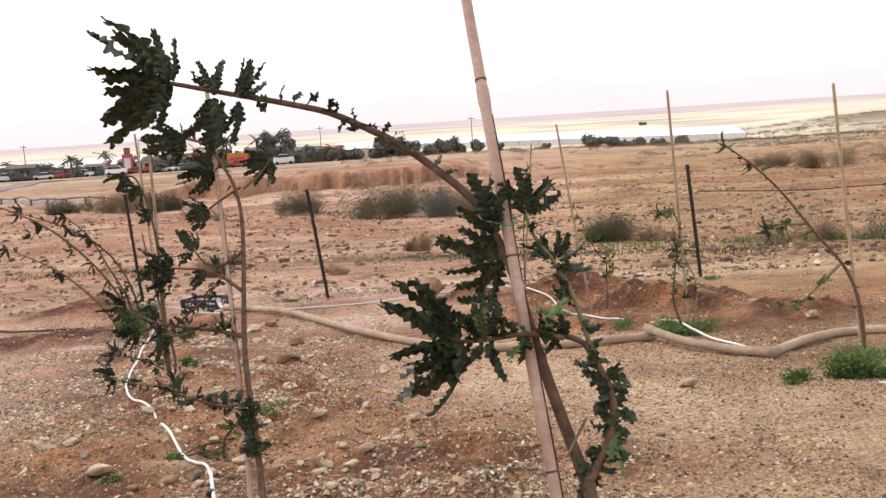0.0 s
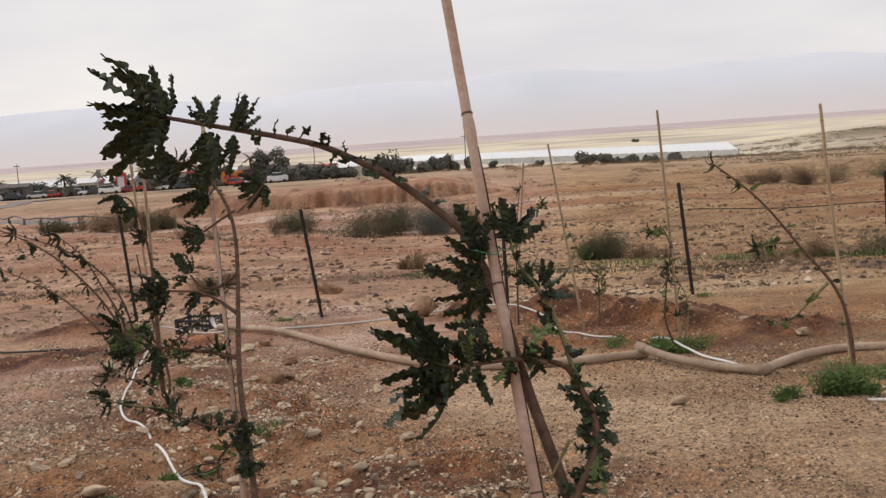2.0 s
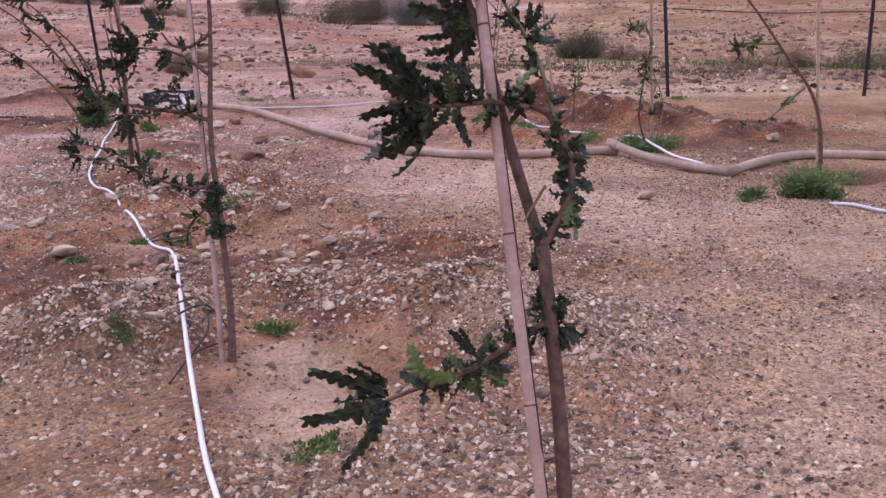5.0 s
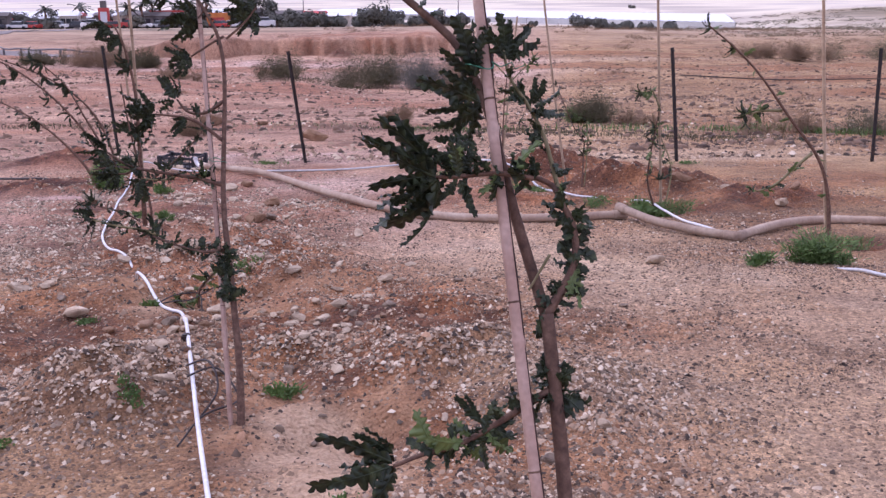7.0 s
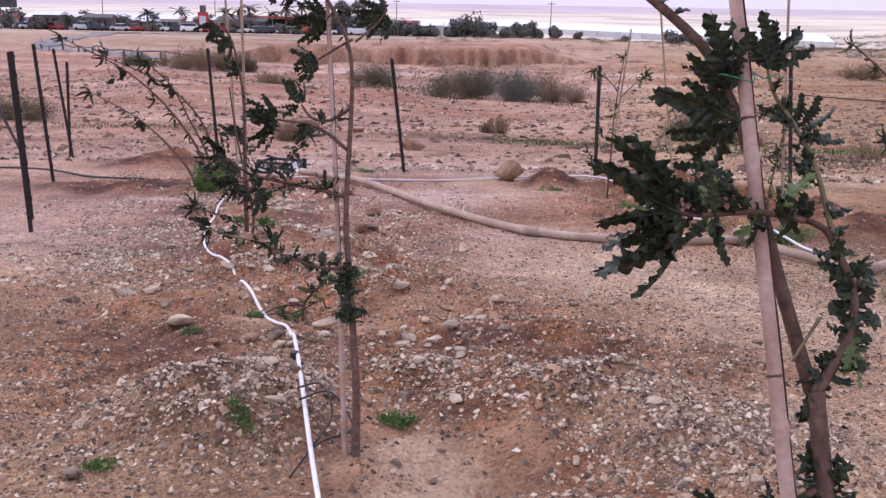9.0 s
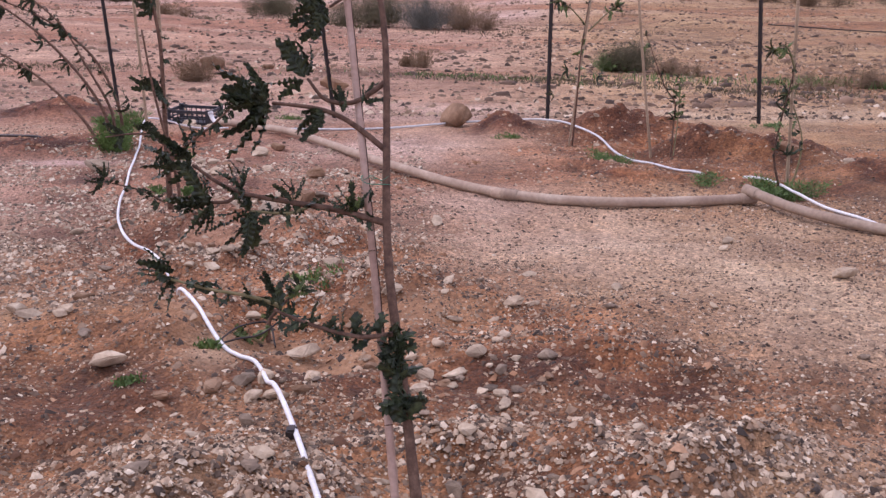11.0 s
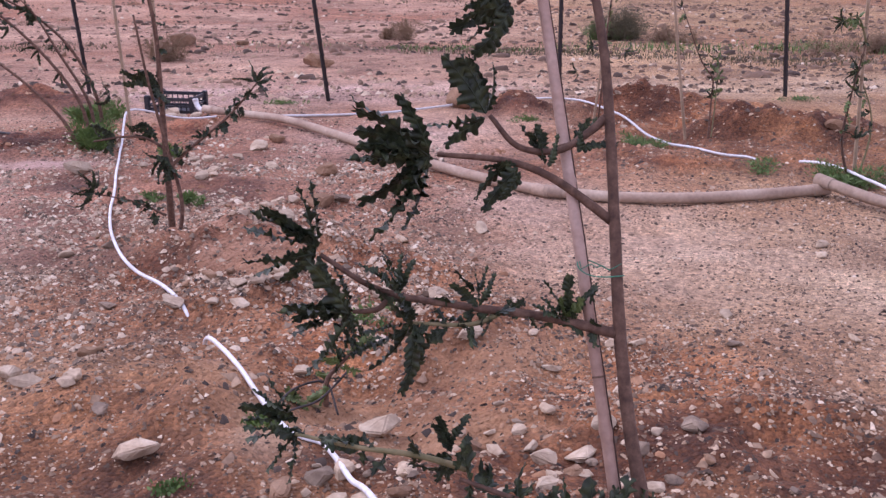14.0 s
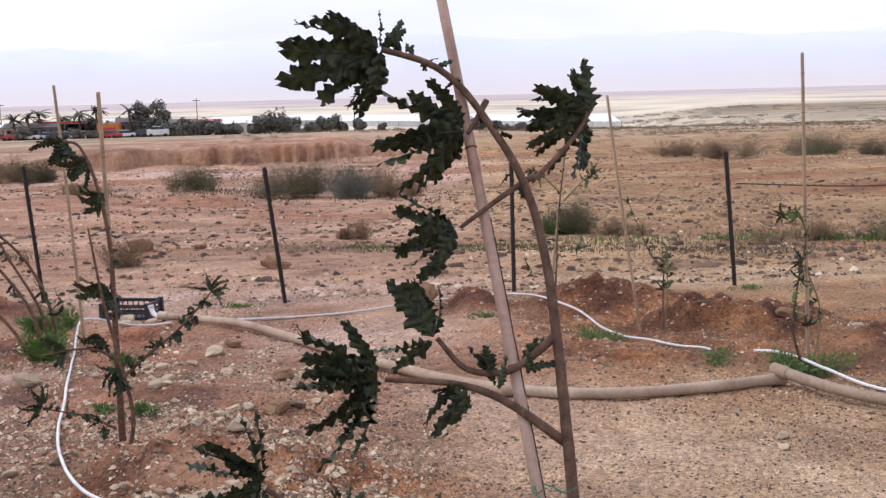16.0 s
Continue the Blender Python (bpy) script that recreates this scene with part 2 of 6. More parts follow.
M_WEED = material("weed_green", noisy([(0.3, (0.055, 0.105, 0.022)), (0.6, (0.13, 0.21, 0.045))], 12.0, per="island"), 0.7)
M_SCRUB = material("olive_scrub", noisy([(0.3, (0.07, 0.062, 0.03)), (0.6, (0.14, 0.118, 0.058))], 2.0, per="island"), 0.85)
M_DRY = material("dry_scrub", noisy([(0.3, (0.16, 0.1, 0.055)), (0.6, (0.27, 0.175, 0.1))], 2.0, per="island"), 0.9)
# lightened and greyed: distance haze is mixed into this green
M_DARKTREE = material("hazed_foliage", noisy([(0.3, (0.085, 0.085, 0.068)), (0.6, (0.14, 0.138, 0.112))], 0.8, per="island"), 0.9)
M_POST = material("black_steel", noisy([(0.35, (0.012, 0.009, 0.009)), (0.6, (0.026, 0.017, 0.016)), (0.75, (0.07, 0.036, 0.026))], 14.0, fine=90.0), 0.75)
M_HOSE = material("white_hose", noisy([(0.3, (0.66, 0.64, 0.62)), (0.6, (0.82, 0.82, 0.82))], 7.0, fine=60.0), 0.45)
M_TUBE = material("black_tubing", noisy([(0.3, (0.014, 0.01, 0.009)), (0.7, (0.05, 0.034, 0.03))], 20.0), 0.6)
M_PIPE = material("dusty_pipe", noisy([(0.3, (0.3, 0.2, 0.14)), (0.5, (0.43, 0.31, 0.22)), (0.7, (0.55, 0.43, 0.32))], 4.0, fine=50.0), 0.8, bump=(80.0, 0.25, 0.004))
M_CRATE = material("black_plastic", noisy([(0.3, (0.016, 0.017, 0.022)), (0.7, (0.05, 0.05, 0.058))], 20.0), 0.5)
M_TIE = material("green_twine", noisy([(0.3, (0.02, 0.14, 0.08)), (0.7, (0.06, 0.27, 0.16))], 60.0), 0.6)
M_ROAD = material("grey_asphalt", noisy([(0.3, (0.26, 0.22, 0.2)), (0.7, (0.36, 0.31, 0.29))], 0.4, fine=9.0), 0.9)
M_RAIL = material("galvanised", noisy([(0.3, (0.12, 0.115, 0.12)), (0.7, (0.22, 0.21, 0.22))], 2.0), 0.6, 0.3)
M_FILM = material("white_film", noisy([(0.3, (0.74, 0.76, 0.78)), (0.7, (0.85, 0.86, 0.87))], 0.15), 0.5)
M_NET = material("grey_netting", noisy([(0.3, (0.54, 0.54, 0.52)), (0.7, (0.68, 0.67, 0.64))], 0.3, fine=3.0), 0.9)
M_WALL = material("plaster", noisy([(0.3, (0.5, 0.44, 0.37)), (0.7, (0.7, 0.65, 0.57))], 0.5, fine=6.0), 0.9)
M_ROOF = material("white_sheet_roof", noisy([(0.3, (0.68, 0.69, 0.71)), (0.7, (0.82, 0.82, 0.82))], 0.3), 0.6)
# dark timber with the haze of distance painted in as a lighter tone
M_DARKWALL = material("hazed_timber", noisy([(0.3, (0.1, 0.085, 0.08)), (0.7, (0.21, 0.18, 0.165))], 0.6), 0.85)
M_REDPAINT = material("red_paint", noisy([(0.3, (0.4, 0.04, 0.035)), (0.7, (0.55, 0.075, 0.06))], 1.0), 0.5)
M_ORANGE = material("orange_paint", noisy([(0.3, (0.55, 0.16, 0.03)), (0.7, (0.7, 0.26, 0.06))], 1.0), 0.5)
M_GLASS = material("dark_window", noisy([(0.3, (0.02, 0.022, 0.026)), (0.7, (0.05, 0.055, 0.06))], 1.0), 0.15)
M_CARW = material("white_car_paint", noisy([(0.3, (0.7, 0.7, 0.7)), (0.7, (0.8, 0.8, 0.8))], 1.0), 0.3)
M_CARB = material("dark_car_paint", noisy([(0.3, (0.03, 0.035, 0.05)), (0.7, (0.07, 0.075, 0.09))], 1.0), 0.3)
M_TYRE = material("tyre_rubber", noisy([(0.3, (0.015, 0.015, 0.015)), (0.7, (0.03, 0.03, 0.03))], 5.0), 0.85)


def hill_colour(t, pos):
    """Distance haze put into the colour: rock paled to blue above, pinker at the foot."""
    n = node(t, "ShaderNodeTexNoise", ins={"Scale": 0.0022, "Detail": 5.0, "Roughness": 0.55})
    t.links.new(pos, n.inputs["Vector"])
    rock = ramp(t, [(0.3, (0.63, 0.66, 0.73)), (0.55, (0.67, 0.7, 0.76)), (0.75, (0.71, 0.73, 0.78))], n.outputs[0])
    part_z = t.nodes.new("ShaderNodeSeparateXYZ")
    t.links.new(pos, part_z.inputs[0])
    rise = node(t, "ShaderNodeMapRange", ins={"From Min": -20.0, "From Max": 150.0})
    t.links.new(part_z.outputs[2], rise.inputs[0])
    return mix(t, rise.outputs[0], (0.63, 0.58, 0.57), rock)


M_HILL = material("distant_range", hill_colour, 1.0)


# ---- mesh helpers ----
def mesh_from(name, verts, faces, mat, smooth=True):
    me = bpy.data.meshes.new(name)
    me.from_pydata([tuple(v) for v in verts], [], faces)
    me.materials.append(mat)
    if smooth:
        me.polygons.foreach_set("use_smooth", [True] * len(me.polygons))
    me.update()
    return me


def bm_mesh(name, bm, mat, smooth=False):
    me = bpy.data.meshes.new(name)
    bm.to_mesh(me)
    bm.free()
    me.materials.append(mat)
    if smooth:
        me.polygons.foreach_set("use_smooth", [True] * len(me.polygons))
    return me


def thing(name, place, label, category, group="", kind=""):
    ob = new(name)
    ob.empty_display_size = 0.1
    ob.location = place
    return tagged(ob, label, category, group, kind)


def under(ob, parent):
    """Make ob, built in world places, a child of parent."""
    p, inv = parent, Matrix.Identity(4)
    while p is not None:
        inv = inv @ Matrix.Translation(-p.location) if p.type == "EMPTY" else inv
        p = p.parent
    ob.parent, ob.matrix_parent_inverse = parent, inv
    return ob


def part(name, me, parent, label="", kind=""):
    ob = under(new(name, me), parent)
    return tagged(ob, label, kind=kind)


def smooth_line(points, per=6):
    """Catmull-Rom through the points."""
    p = [Vector(q) for q in points]
    p = [p[0] * 2 - p[1]] + p + [p[-1] * 2 - p[-2]]
    out = []
    for i in range(1, len(p) - 2):
        a, b, c, d = p[i - 1:i + 3]
        for k in range(per):
            s = k / per
            out.append(0.5 * ((2 * b) + (c - a) * s + (2 * a - 5 * b + 4 * c - d) * s * s + (3 * b - 3 * c + d - a) * s ** 3))
    return out + [p[-2]]


def tube(points, r0, r1, sides=8, rough=0.0, rings=None, seed=0):
    """Vertices and faces of a tapered round rod along points; rings: (fraction, swell) pairs."""
    rng = random.Random(seed)
    verts, faces, n = [], [], len(points)
    lengths = [0.0]
    for i in range(1, n):
        lengths.append(lengths[-1] + (points[i] - points[i - 1]).length)
    side = None
    for i, p in enumerate(points):
        d = (points[min(i + 1, n - 1)] - points[max(i - 1, 0)]).normalized()
        if side is None:
            side = d.orthogonal().normalized()
        side = (side - d * side.dot(d)).normalized()
        up = d.cross(side)
        f = lengths[i] / max(lengths[-1], 1e-9)
        r = r0 + (r1 - r0) * f
        for at, swell in rings or ():
            if abs(f - at) < 0.004:
                r *= swell
        for k in range(sides):
            a = 2 * math.pi * k / sides
            verts.append(p + (side * math.cos(a) + up * math.sin(a)) * r * (1 + rough * (rng.random() - 0.5)))
    for i in range(n - 1):
        for k in range(sides):
            b = (k + 1) % sides
            faces.append((i * sides + k, i * sides + b, (i + 1) * sides + b, (i + 1) * sides + k))
    faces += [tuple(reversed(range(sides))), tuple((n - 1) * sides + k for k in range(sides))]
    return verts, faces


def rod(name, points, r0, r1, mat, parent, label="", sides=8, rough=0.0, curve=True, seed=0):
    line = smooth_line(points) if curve and len(points) > 2 else [Vector(p) for p in points]
    return part(name, mesh_from(name, *tube(line, r0, r1, sides, rough, seed=seed), mat), parent, label)


def box_bm(bm, lo, hi, m=None):
    made = bmesh.ops.create_cube(bm, size=1.0)["verts"]
    for v in made:
        v.co = Vector([lo[i] + (v.co[i] + 0.5) * (hi[i] - lo[i]) for i in range(3)])
        if m is not None:
            v.co = m @ v.co
    return made


def box(name, lo, hi, mat, parent, label="", bevel=0.0, m=None):
    bm = bmesh.new()
    box_bm(bm, lo, hi)
    if bevel:
        bmesh.ops.bevel(bm, geom=bm.edges[:], offset=bevel, segments=2, affect="EDGES")
    if m is not None:
        bm.transform(m)
    return part(name, bm_mesh(name, bm, mat), parent, label)


# ---- the ground: one sheet from the plot to the far side of the valley ----
def lattice(ix, iy, seed):
    h = (ix.astype(np.int64) * 374761393 + iy.astype(np.int64) * 668265263 + seed * 1274126177) & 0xFFFFFFFF
    h = ((h ^ (h >> 13)) * 1274126177) & 0xFFFFFFFF
    return ((h ^ (h >> 16)) & 0xFFFF) / 65535.0


def vnoise(x, y, seed):
    ix, iy = np.floor(x), np.floor(y)
    fx, fy = x - ix, y - iy
    fx, fy = fx * fx * (3 - 2 * fx), fy * fy * (3 - 2 * fy)
    a, b = lattice(ix, iy, seed), lattice(ix + 1, iy, seed)
    c, d = lattice(ix, iy + 1, seed), lattice(ix + 1, iy + 1, seed)
    return (a + (b - a) * fx) * (1 - fy) + (c + (d - c) * fx) * fy - 0.5


def step(v, lo, hi):
    s = np.clip((v - lo) / (hi - lo), 0, 1)
    return s * s * (3 - 2 * s)


# heaps and pits: x, y, height, spread in x, spread in y, how much of it is dug red soil
HEAPS = [
    (-4.9, 55.4, 0.36, 0.6, 0.5, 0.2),
    (0.22, 3.66, 0.15, 0.42, 0.24, 0.0), (0.66, 3.33, 0.1, 0.36, 0.26, 0.0), (-0.93, 3.42, 0.17, 0.3, 0.4, 0.0),
    (-0.08, 3.02, -0.1, 0.22, 0.26, 0.7), (-0.3, 3.85, 0.09, 0.35, 0.14, 0.3), (-0.62, 5.4, 0.11, 0.42, 0.3, 0.9),
    (-0.95, 4.95, -0.06, 0.25, 0.25, 0.9), (-1.7, 5.1, 0.05, 0.24, 0.3, 0.5), (-1.38, 4.9, 0.08, 0.18, 0.22, 0.6), (-1.53, 4.55, -0.035, 0.16, 0.14, 0.4), (-0.97, 6.2, 0.14, 0.35, 0.25, 0.7), (-1.5, 6.62, 0.15, 0.4, 0.32, 1.0), (-1.78, 6.3, -0.06, 0.25, 0.2, 1.0), (-1.35, 5.85, 0.08, 0.35, 0.16, 0.3),
    (-2.0, 6.9, -0.03, 0.35, 0.35, 0.7), (-3.95, 11.3, 0.13, 0.6, 0.4, 1.0), (-3.45, 9.3, 0.07, 0.7, 0.4, 1.0),
    (-2.75, 9.2, 0.05, 0.4, 0.4, 0.8), (0.32, 10.5, 0.15, 0.24, 0.26, 1.0), (1.4, 10.45, 0.2, 0.65, 0.32, 1.0),
    (1.88, 9.5, 0.23, 0.36, 0.28, 1.0), (2.36, 9.18, 0.17, 0.36, 0.26, 1.0), (1.35, 9.2, -0.1, 0.45, 0.35, 0.9),
    (2.95, 8.3, 0.06, 0.5, 0.4, 1.0), (2.1, 7.9, -0.07, 0.3, 0.3, 0.9), (1.1, 8.2, 0.06, 0.4, 0.22, 0.9),
    (2.95, 6.35, -0.08, 0.3, 0.25, 1.0), (3.5, 6.0, 0.1, 0.3, 0.3, 0.9), (0.45, 1.15, -0.04, 0.3, 0.3, 0.5),
    (-0.2, 4.6, 0.0, 0.8, 0.45, 0.95), (-2.7, 5.0, 0.0, 1.0, 0.8, 0.35), (-1.55, 4.1, 0.0, 0.45, 0.7, 0.75), (0.7, 4.15, 0.0, 0.8, 0.35, 0.75), (1.7, 8.9, 0.0, 1.1, 0.9, 0.85),
    (-1.2, 6.0, 0.0, 0.9, 0.9, 0.8), (-2.3, 8.0, 0.0, 0.9, 0.9, 0.65), (-2.8, 9.6, 0.0, 0.9, 0.7, 0.9), (-0.9, 5.2, 0.0, 0.55, 0.5, 1.0), (-1.1, 7.4, 0.0, 0.6, 0.6, 0.8), (-0.1, 3.0, 0.0, 0.3, 0.5, 0.8), (-2.2, 3.2, 0.0, 0.8, 0.8, 0.5), (2.4, 6.0, 0.0, 0.8, 0.4, 0.5), (0.1, 3.1, 0.0, 0.2, 0.2, 0.9), (0.55, 2.7, 0.0, 0.5, 0.35, 0.7), (0.3, 4.3, 0.0, 0.6, 0.2, 0.9), (1.6, 10.0, 0.0, 0.9, 0.7, 1.0), (-1.6, 4.6, 0.0, 0.5, 0.5, 0.8), (-1.9, 6.0, 0.0, 0.4, 0.6, 0.7),
]
NEAR_LINE = ((-300, 20.0), (-60, 3.9), (3, 0.0), (17, -0.9), (32, -1.57))
WITH_BANK = NEAR_LINE + ((55.55, -2.5), (55.8, -1.7), (56.2, -1.55), (57.5, -1.48), (120, -3.5), (220, -7.1), (400, -13.3), (1000, -18.5), (2500, -24.0), (6000, -28.0))
NO_BANK = NEAR_LINE + ((55, -2.35), (90, -3.4), (120, -4.3), (220, -7.9), (400, -13.6), (1000, -18.5), (2500, -24.0), (6000, -28.0))


# trodden lanes of pale sand: x, y, spread in x, spread in y
LANES = [(1.3, 5.6, 1.0, 0.9), (0.9, 4.6, 0.5, 0.5), (-0.3, 7.3, 1.0, 0.7), (0.6, 6.4, 1.5, 1.2), (2.1, 4.2, 1.2, 0.9), (-3.3, 6.6, 0.9, 1.6), (-0.3, 9.3, 1.4, 0.8), (1.5, 5.0, 1.2, 0.9), (3.4, 5.2, 0.8, 1.2), (-1.0, 11.9, 3.5, 0.7), (3.0, 11.8, 2.0, 0.8), (1.4, 2.6, 0.8, 0.8), (1.2, 4.2, 0.5, 0.7), (0.9, 4.9, 0.6, 0.4), (-0.2, 6.1, 0.5, 0.5), (1.9, 3.3, 0.6, 0.5), (-9.0, 48.5, 9.0, 3.2), (6.0, 47.0, 8.0, 2.0), (3.0, 38.0, 7.0, 1.5)]


# pale silt left on the floor of the hollows: x, y, spread in x, spread in y
SILT = [(-0.22, 3.14, 0.17, 0.14), (-0.16, 2.9, 0.2, 0.2), (-0.1, 2.62, 0.16, 0.16), (-1.17, 4.72, 0.07, 0.14), (-2.95, 8.6, 0.28, 0.14)]


def silted(x, y):
    s = np.zeros_like(x)
    for lx, ly, sx, sy in SILT:
        s = np.maximum(s, np.exp(-((x - lx) / sx) ** 2 - ((y - ly) / sy) ** 2))
    return np.clip(1.3 * s * (0.9 + 0.9 * vnoise(x * 7, y * 7, 63)), 0, 1)


# smooth orange clay on the floor and walls of the hollows: x, y, spread in x, spread in y
CLAY = [(-0.95, 4.82, 0.32, 0.2), (-0.68, 4.66, 0.26, 0.12), (-0.5, 5.12, 0.26, 0.14), (-0.37, 3.4, 0.13, 0.1), (0.08, 3.28, 0.13, 0.14), (-0.46, 2.95, 0.09, 0.12), (-1.33, 5.1, 0.12, 0.22), (-1.38, 6.3, 0.3, 0.16), (-1.75, 6.75, 0.3, 0.2)]


def clayey(x, y):
    s = np.zeros_like(x)
    for lx, ly, sx, sy in CLAY:
        s = np.maximum(s, np.exp(-((x - lx) / sx) ** 2 - ((y - ly) / sy) ** 2))
    return np.clip(1.35 * s * (0.85 + 1.1 * vnoise(x * 6, y * 6, 66)), 0, 0.92)


# freshly dug, still damp earth, with shade of hollows painted in: x, y, spread in x, spread in y
DAMP_SHADE = [(-4.9, 55.3, 0.7, 0.7), (1.45, 10.4, 0.75, 0.35), (1.88, 9.45, 0.42, 0.32), (2.36, 9.12, 0.45, 0.32), (0.3, 10.45, 0.34, 0.3), (2.9, 8.2, 0.5, 0.35), (1.5, 9.3, 0.5, 0.4), (-3.9, 11.2, 0.7, 0.4), (-3.5, 9.25, 0.8, 0.4),
        (-1.78, 6.35, 0.35, 0.25), (0.15, 4.3, 0.4, 0.18), (-0.1, 4.4, 0.55, 0.28), (-1.5, 4.3, 0.35, 0.35), (0.11, 3.2, 0.12, 0.2), (-0.42, 2.8, 0.13, 0.15), (-0.5, 3.2, 0.1, 0.14), (0.89, 2.2, 0.11, 0.07), (-0.12, 3.48, 0.22, 0.1), (2.95, 6.35, 0.4, 0.3), (-1.0, 4.5, 0.3, 0.12), (-1.4, 7.0, 0.3, 0.2), (-2.1, 6.6, 0.4, 0.22), (-2.45, 7.3, 0.35, 0.3), (-1.7, 7.8, 0.3, 0.25), (-2.6, 8.1, 0.3, 0.2), (2.2, 7.9, 0.5, 0.3)]


def damp(x, y):
    s = np.zeros_like(x)
    for lx, ly, sx, sy in DAMP_SHADE:
        s = np.maximum(s, np.exp(-((x - lx) / sx) ** 2 - ((y - ly) / sy) ** 2))
    return np.clip(1.25 * s * (0.85 + 1.2 * vnoise(x * 4, y * 4, 64) + 0.8 * vnoise(x * 11, y * 11, 65)), 0, 0.85)


def heaped(x, y):
    d = np.zeros_like(x)
    for hx, hy, sx, sy in ((0.2, 3.62, 0.45, 0.32), (-0.93, 3.4, 0.4, 0.5), (0.66, 3.2, 0.42, 0.38), (-0.3, 3.9, 0.4, 0.18), (0.3, 2.3, 0.9, 0.3), (-1.35, 5.85, 0.35, 0.14)):
        d = np.maximum(d, np.exp(-((x - hx) / sx) ** 2 - ((y - hy) / sy) ** 2))
    return d * (1 - 0.96 * silted(x, y)) * (1 - 0.6 * damp(x, y)) * (1 - 0.8 * clayey(x, y))


def sandy(x, y):
    """Share of trodden pale sand."""
    s = np.zeros_like(x)
    for lx, ly, sx, sy in LANES:
        s = np.maximum(s, np.exp(-((x - lx) / sx) ** 2 - ((y - ly) / sy) ** 2))
    return np.clip(s * (0.85 + 0.9 * vnoise(x * 1.7, y * 1.7, 61) + 0.5 * vnoise(x * 6, y * 6, 62)), 0, 0.92)


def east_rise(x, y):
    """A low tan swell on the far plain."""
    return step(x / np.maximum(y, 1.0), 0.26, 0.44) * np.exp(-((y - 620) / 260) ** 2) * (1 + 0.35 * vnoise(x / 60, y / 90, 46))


def heights(x, y):
    """Height of the ground and the share of dug soil at places given as arrays."""
    w = y - 1.0 + 1.6 * vnoise(x * 0.35, y * 0.0, 5) + 1.4 * vnoise(x * 1.1, y * 0.1, 6) + 1.1 * vnoise(x * 3.1, y * 0.3, 9)
    far = step(y, 40, 50)
    w = y * (1 - far) + w * far
    zb, zn = np.interp(w, *zip(*WITH_BANK)), np.interp(y, *zip(*NO_BANK))
    left = step(x, -18.5, -13.5) * (1 - step(x, -1, 5))
    settled = (1 - step(x, 8, 40)) * step(y, 70, 110)
    z = zn + (zb - zn) * np.maximum(left, settled)
    z = z - 0.05 * np.exp(-((y - 6.8) / 1.5) ** 2) - 2.6 * step(x, 40, 105) * step(y, 140, 300) * (1 - step(y, 500, 900))
    z = z + 5.0 * east_rise(x, y)
    soil = np.zeros_like(x)
    lumpy = 0.9 + 0.5 * vnoise(x * 5, y * 5, 11) + 0.5 * vnoise(x * 13, y * 13, 12)
    for hx, hy, hz, sx, sy, red in HEAPS:
        q = ((x - hx) / sx) ** 2 + ((y - hy) / sy) ** 2
        g = np.exp(-np.minimum(q, 30) ** 1.4)
        z = z + hz * g * (lumpy if hz > 0 else 1.0)
        soil = np.maximum(soil, red * np.clip(1.25 * np.exp(-((x - hx) / sx / 1.25) ** 2 - ((y - hy) / sy / 1.25) ** 2), 0, 1))
    soil = np.maximum(soil, 0.16 * left * step(y, 53.5, 55) * (1 - step(y, 57, 60)))
    near = 1 - step(y, 60, 200)
    z = z + near * (0.03 * vnoise(x * 0.8, y * 0.8, 1) + 0.022 * vnoise(x * 2.7, y * 2.7, 2) + 0.014 * vnoise(x * 9, y * 9, 3) + soil * (0.09 * vnoise(x * 2.6, y * 2.6, 14) + 0.06 * vnoise(x * 6.5, y * 6.5, 15) + 0.04 * vnoise(x * 14, y * 14, 16)))
    z = z + step(y, 12, 30) * near * (0.3 * vnoise(x * 0.23, y * 0.4, 17) + 0.35 * vnoise(x * 0.11, y * 0.11, 7) + 0.12 * vnoise(x * 0.5, y * 0.5, 8))
    patches = np.clip(2.2 * vnoise(x * 0.55, y * 0.55, 21) + 1.2 * vnoise(x * 2.1, y * 2.1, 22) - 0.2, 0, 0.6)
    rusty = np.clip(2.4 * vnoise(x * 0.16, y * 0.34, 23) + 1.2 * vnoise(x * 0.6, y * 1.1, 24), 0, 0.7) * step(y, 12, 20) * (1 - step(y, 50, 90))
    soil = np.maximum(soil, rusty)
    return z, np.clip(soil + patches * (1 - step(y, 9, 22)) * (1 - sandy(x, y)), 0, 1) * (1 - silted(x, y))


def ground_z(x, y):
    return float(heights(np.array([float(x)]), np.array([float(y)]))[0][0])


def graded(lo, hi, fine, grow, ends):
    out = list(np.arange(lo, hi, fine))
    v = out[-1]
    while v < ends[1]:
        v += max(fine, grow * (v - hi))
        out.append(v)
    v, head = out[0], []
    while v > ends[0]:
        v -= max(fine, grow * (lo - v))
        head.append(v)
    return np.array(head[::-1] + out)


def sheet(name, xs, ys, zfun, mat, extra=()):
    gx, gy = np.meshgrid(xs, ys)
    gx, gy = gx.ravel(), gy.ravel()
    z = zfun(gx, gy)
    nx, ny = len(xs), len(ys)
    me = bpy.data.meshes.new(name)
    me.vertices.add(nx * ny)
    me.vertices.foreach_set("co", np.stack([gx, gy, z], 1).astype(np.float32).ravel())
    i, j = np.meshgrid(np.arange(nx - 1), np.arange(ny - 1))
    a = (j * nx + i).ravel()
    quads = np.stack([a, a + 1, a + nx + 1, a + nx], 1)
    me.loops.add(quads.size)
    me.loops.foreach_set("vertex_index", quads.ravel().astype(np.int32))
    me.polygons.add(len(quads))
    me.polygons.foreach_set("loop_start", (np.arange(len(quads)) * 4).astype(np.int32))
    me.polygons.foreach_set("use_smooth", np.ones(len(quads), bool))
    me.update(calc_edges=True)
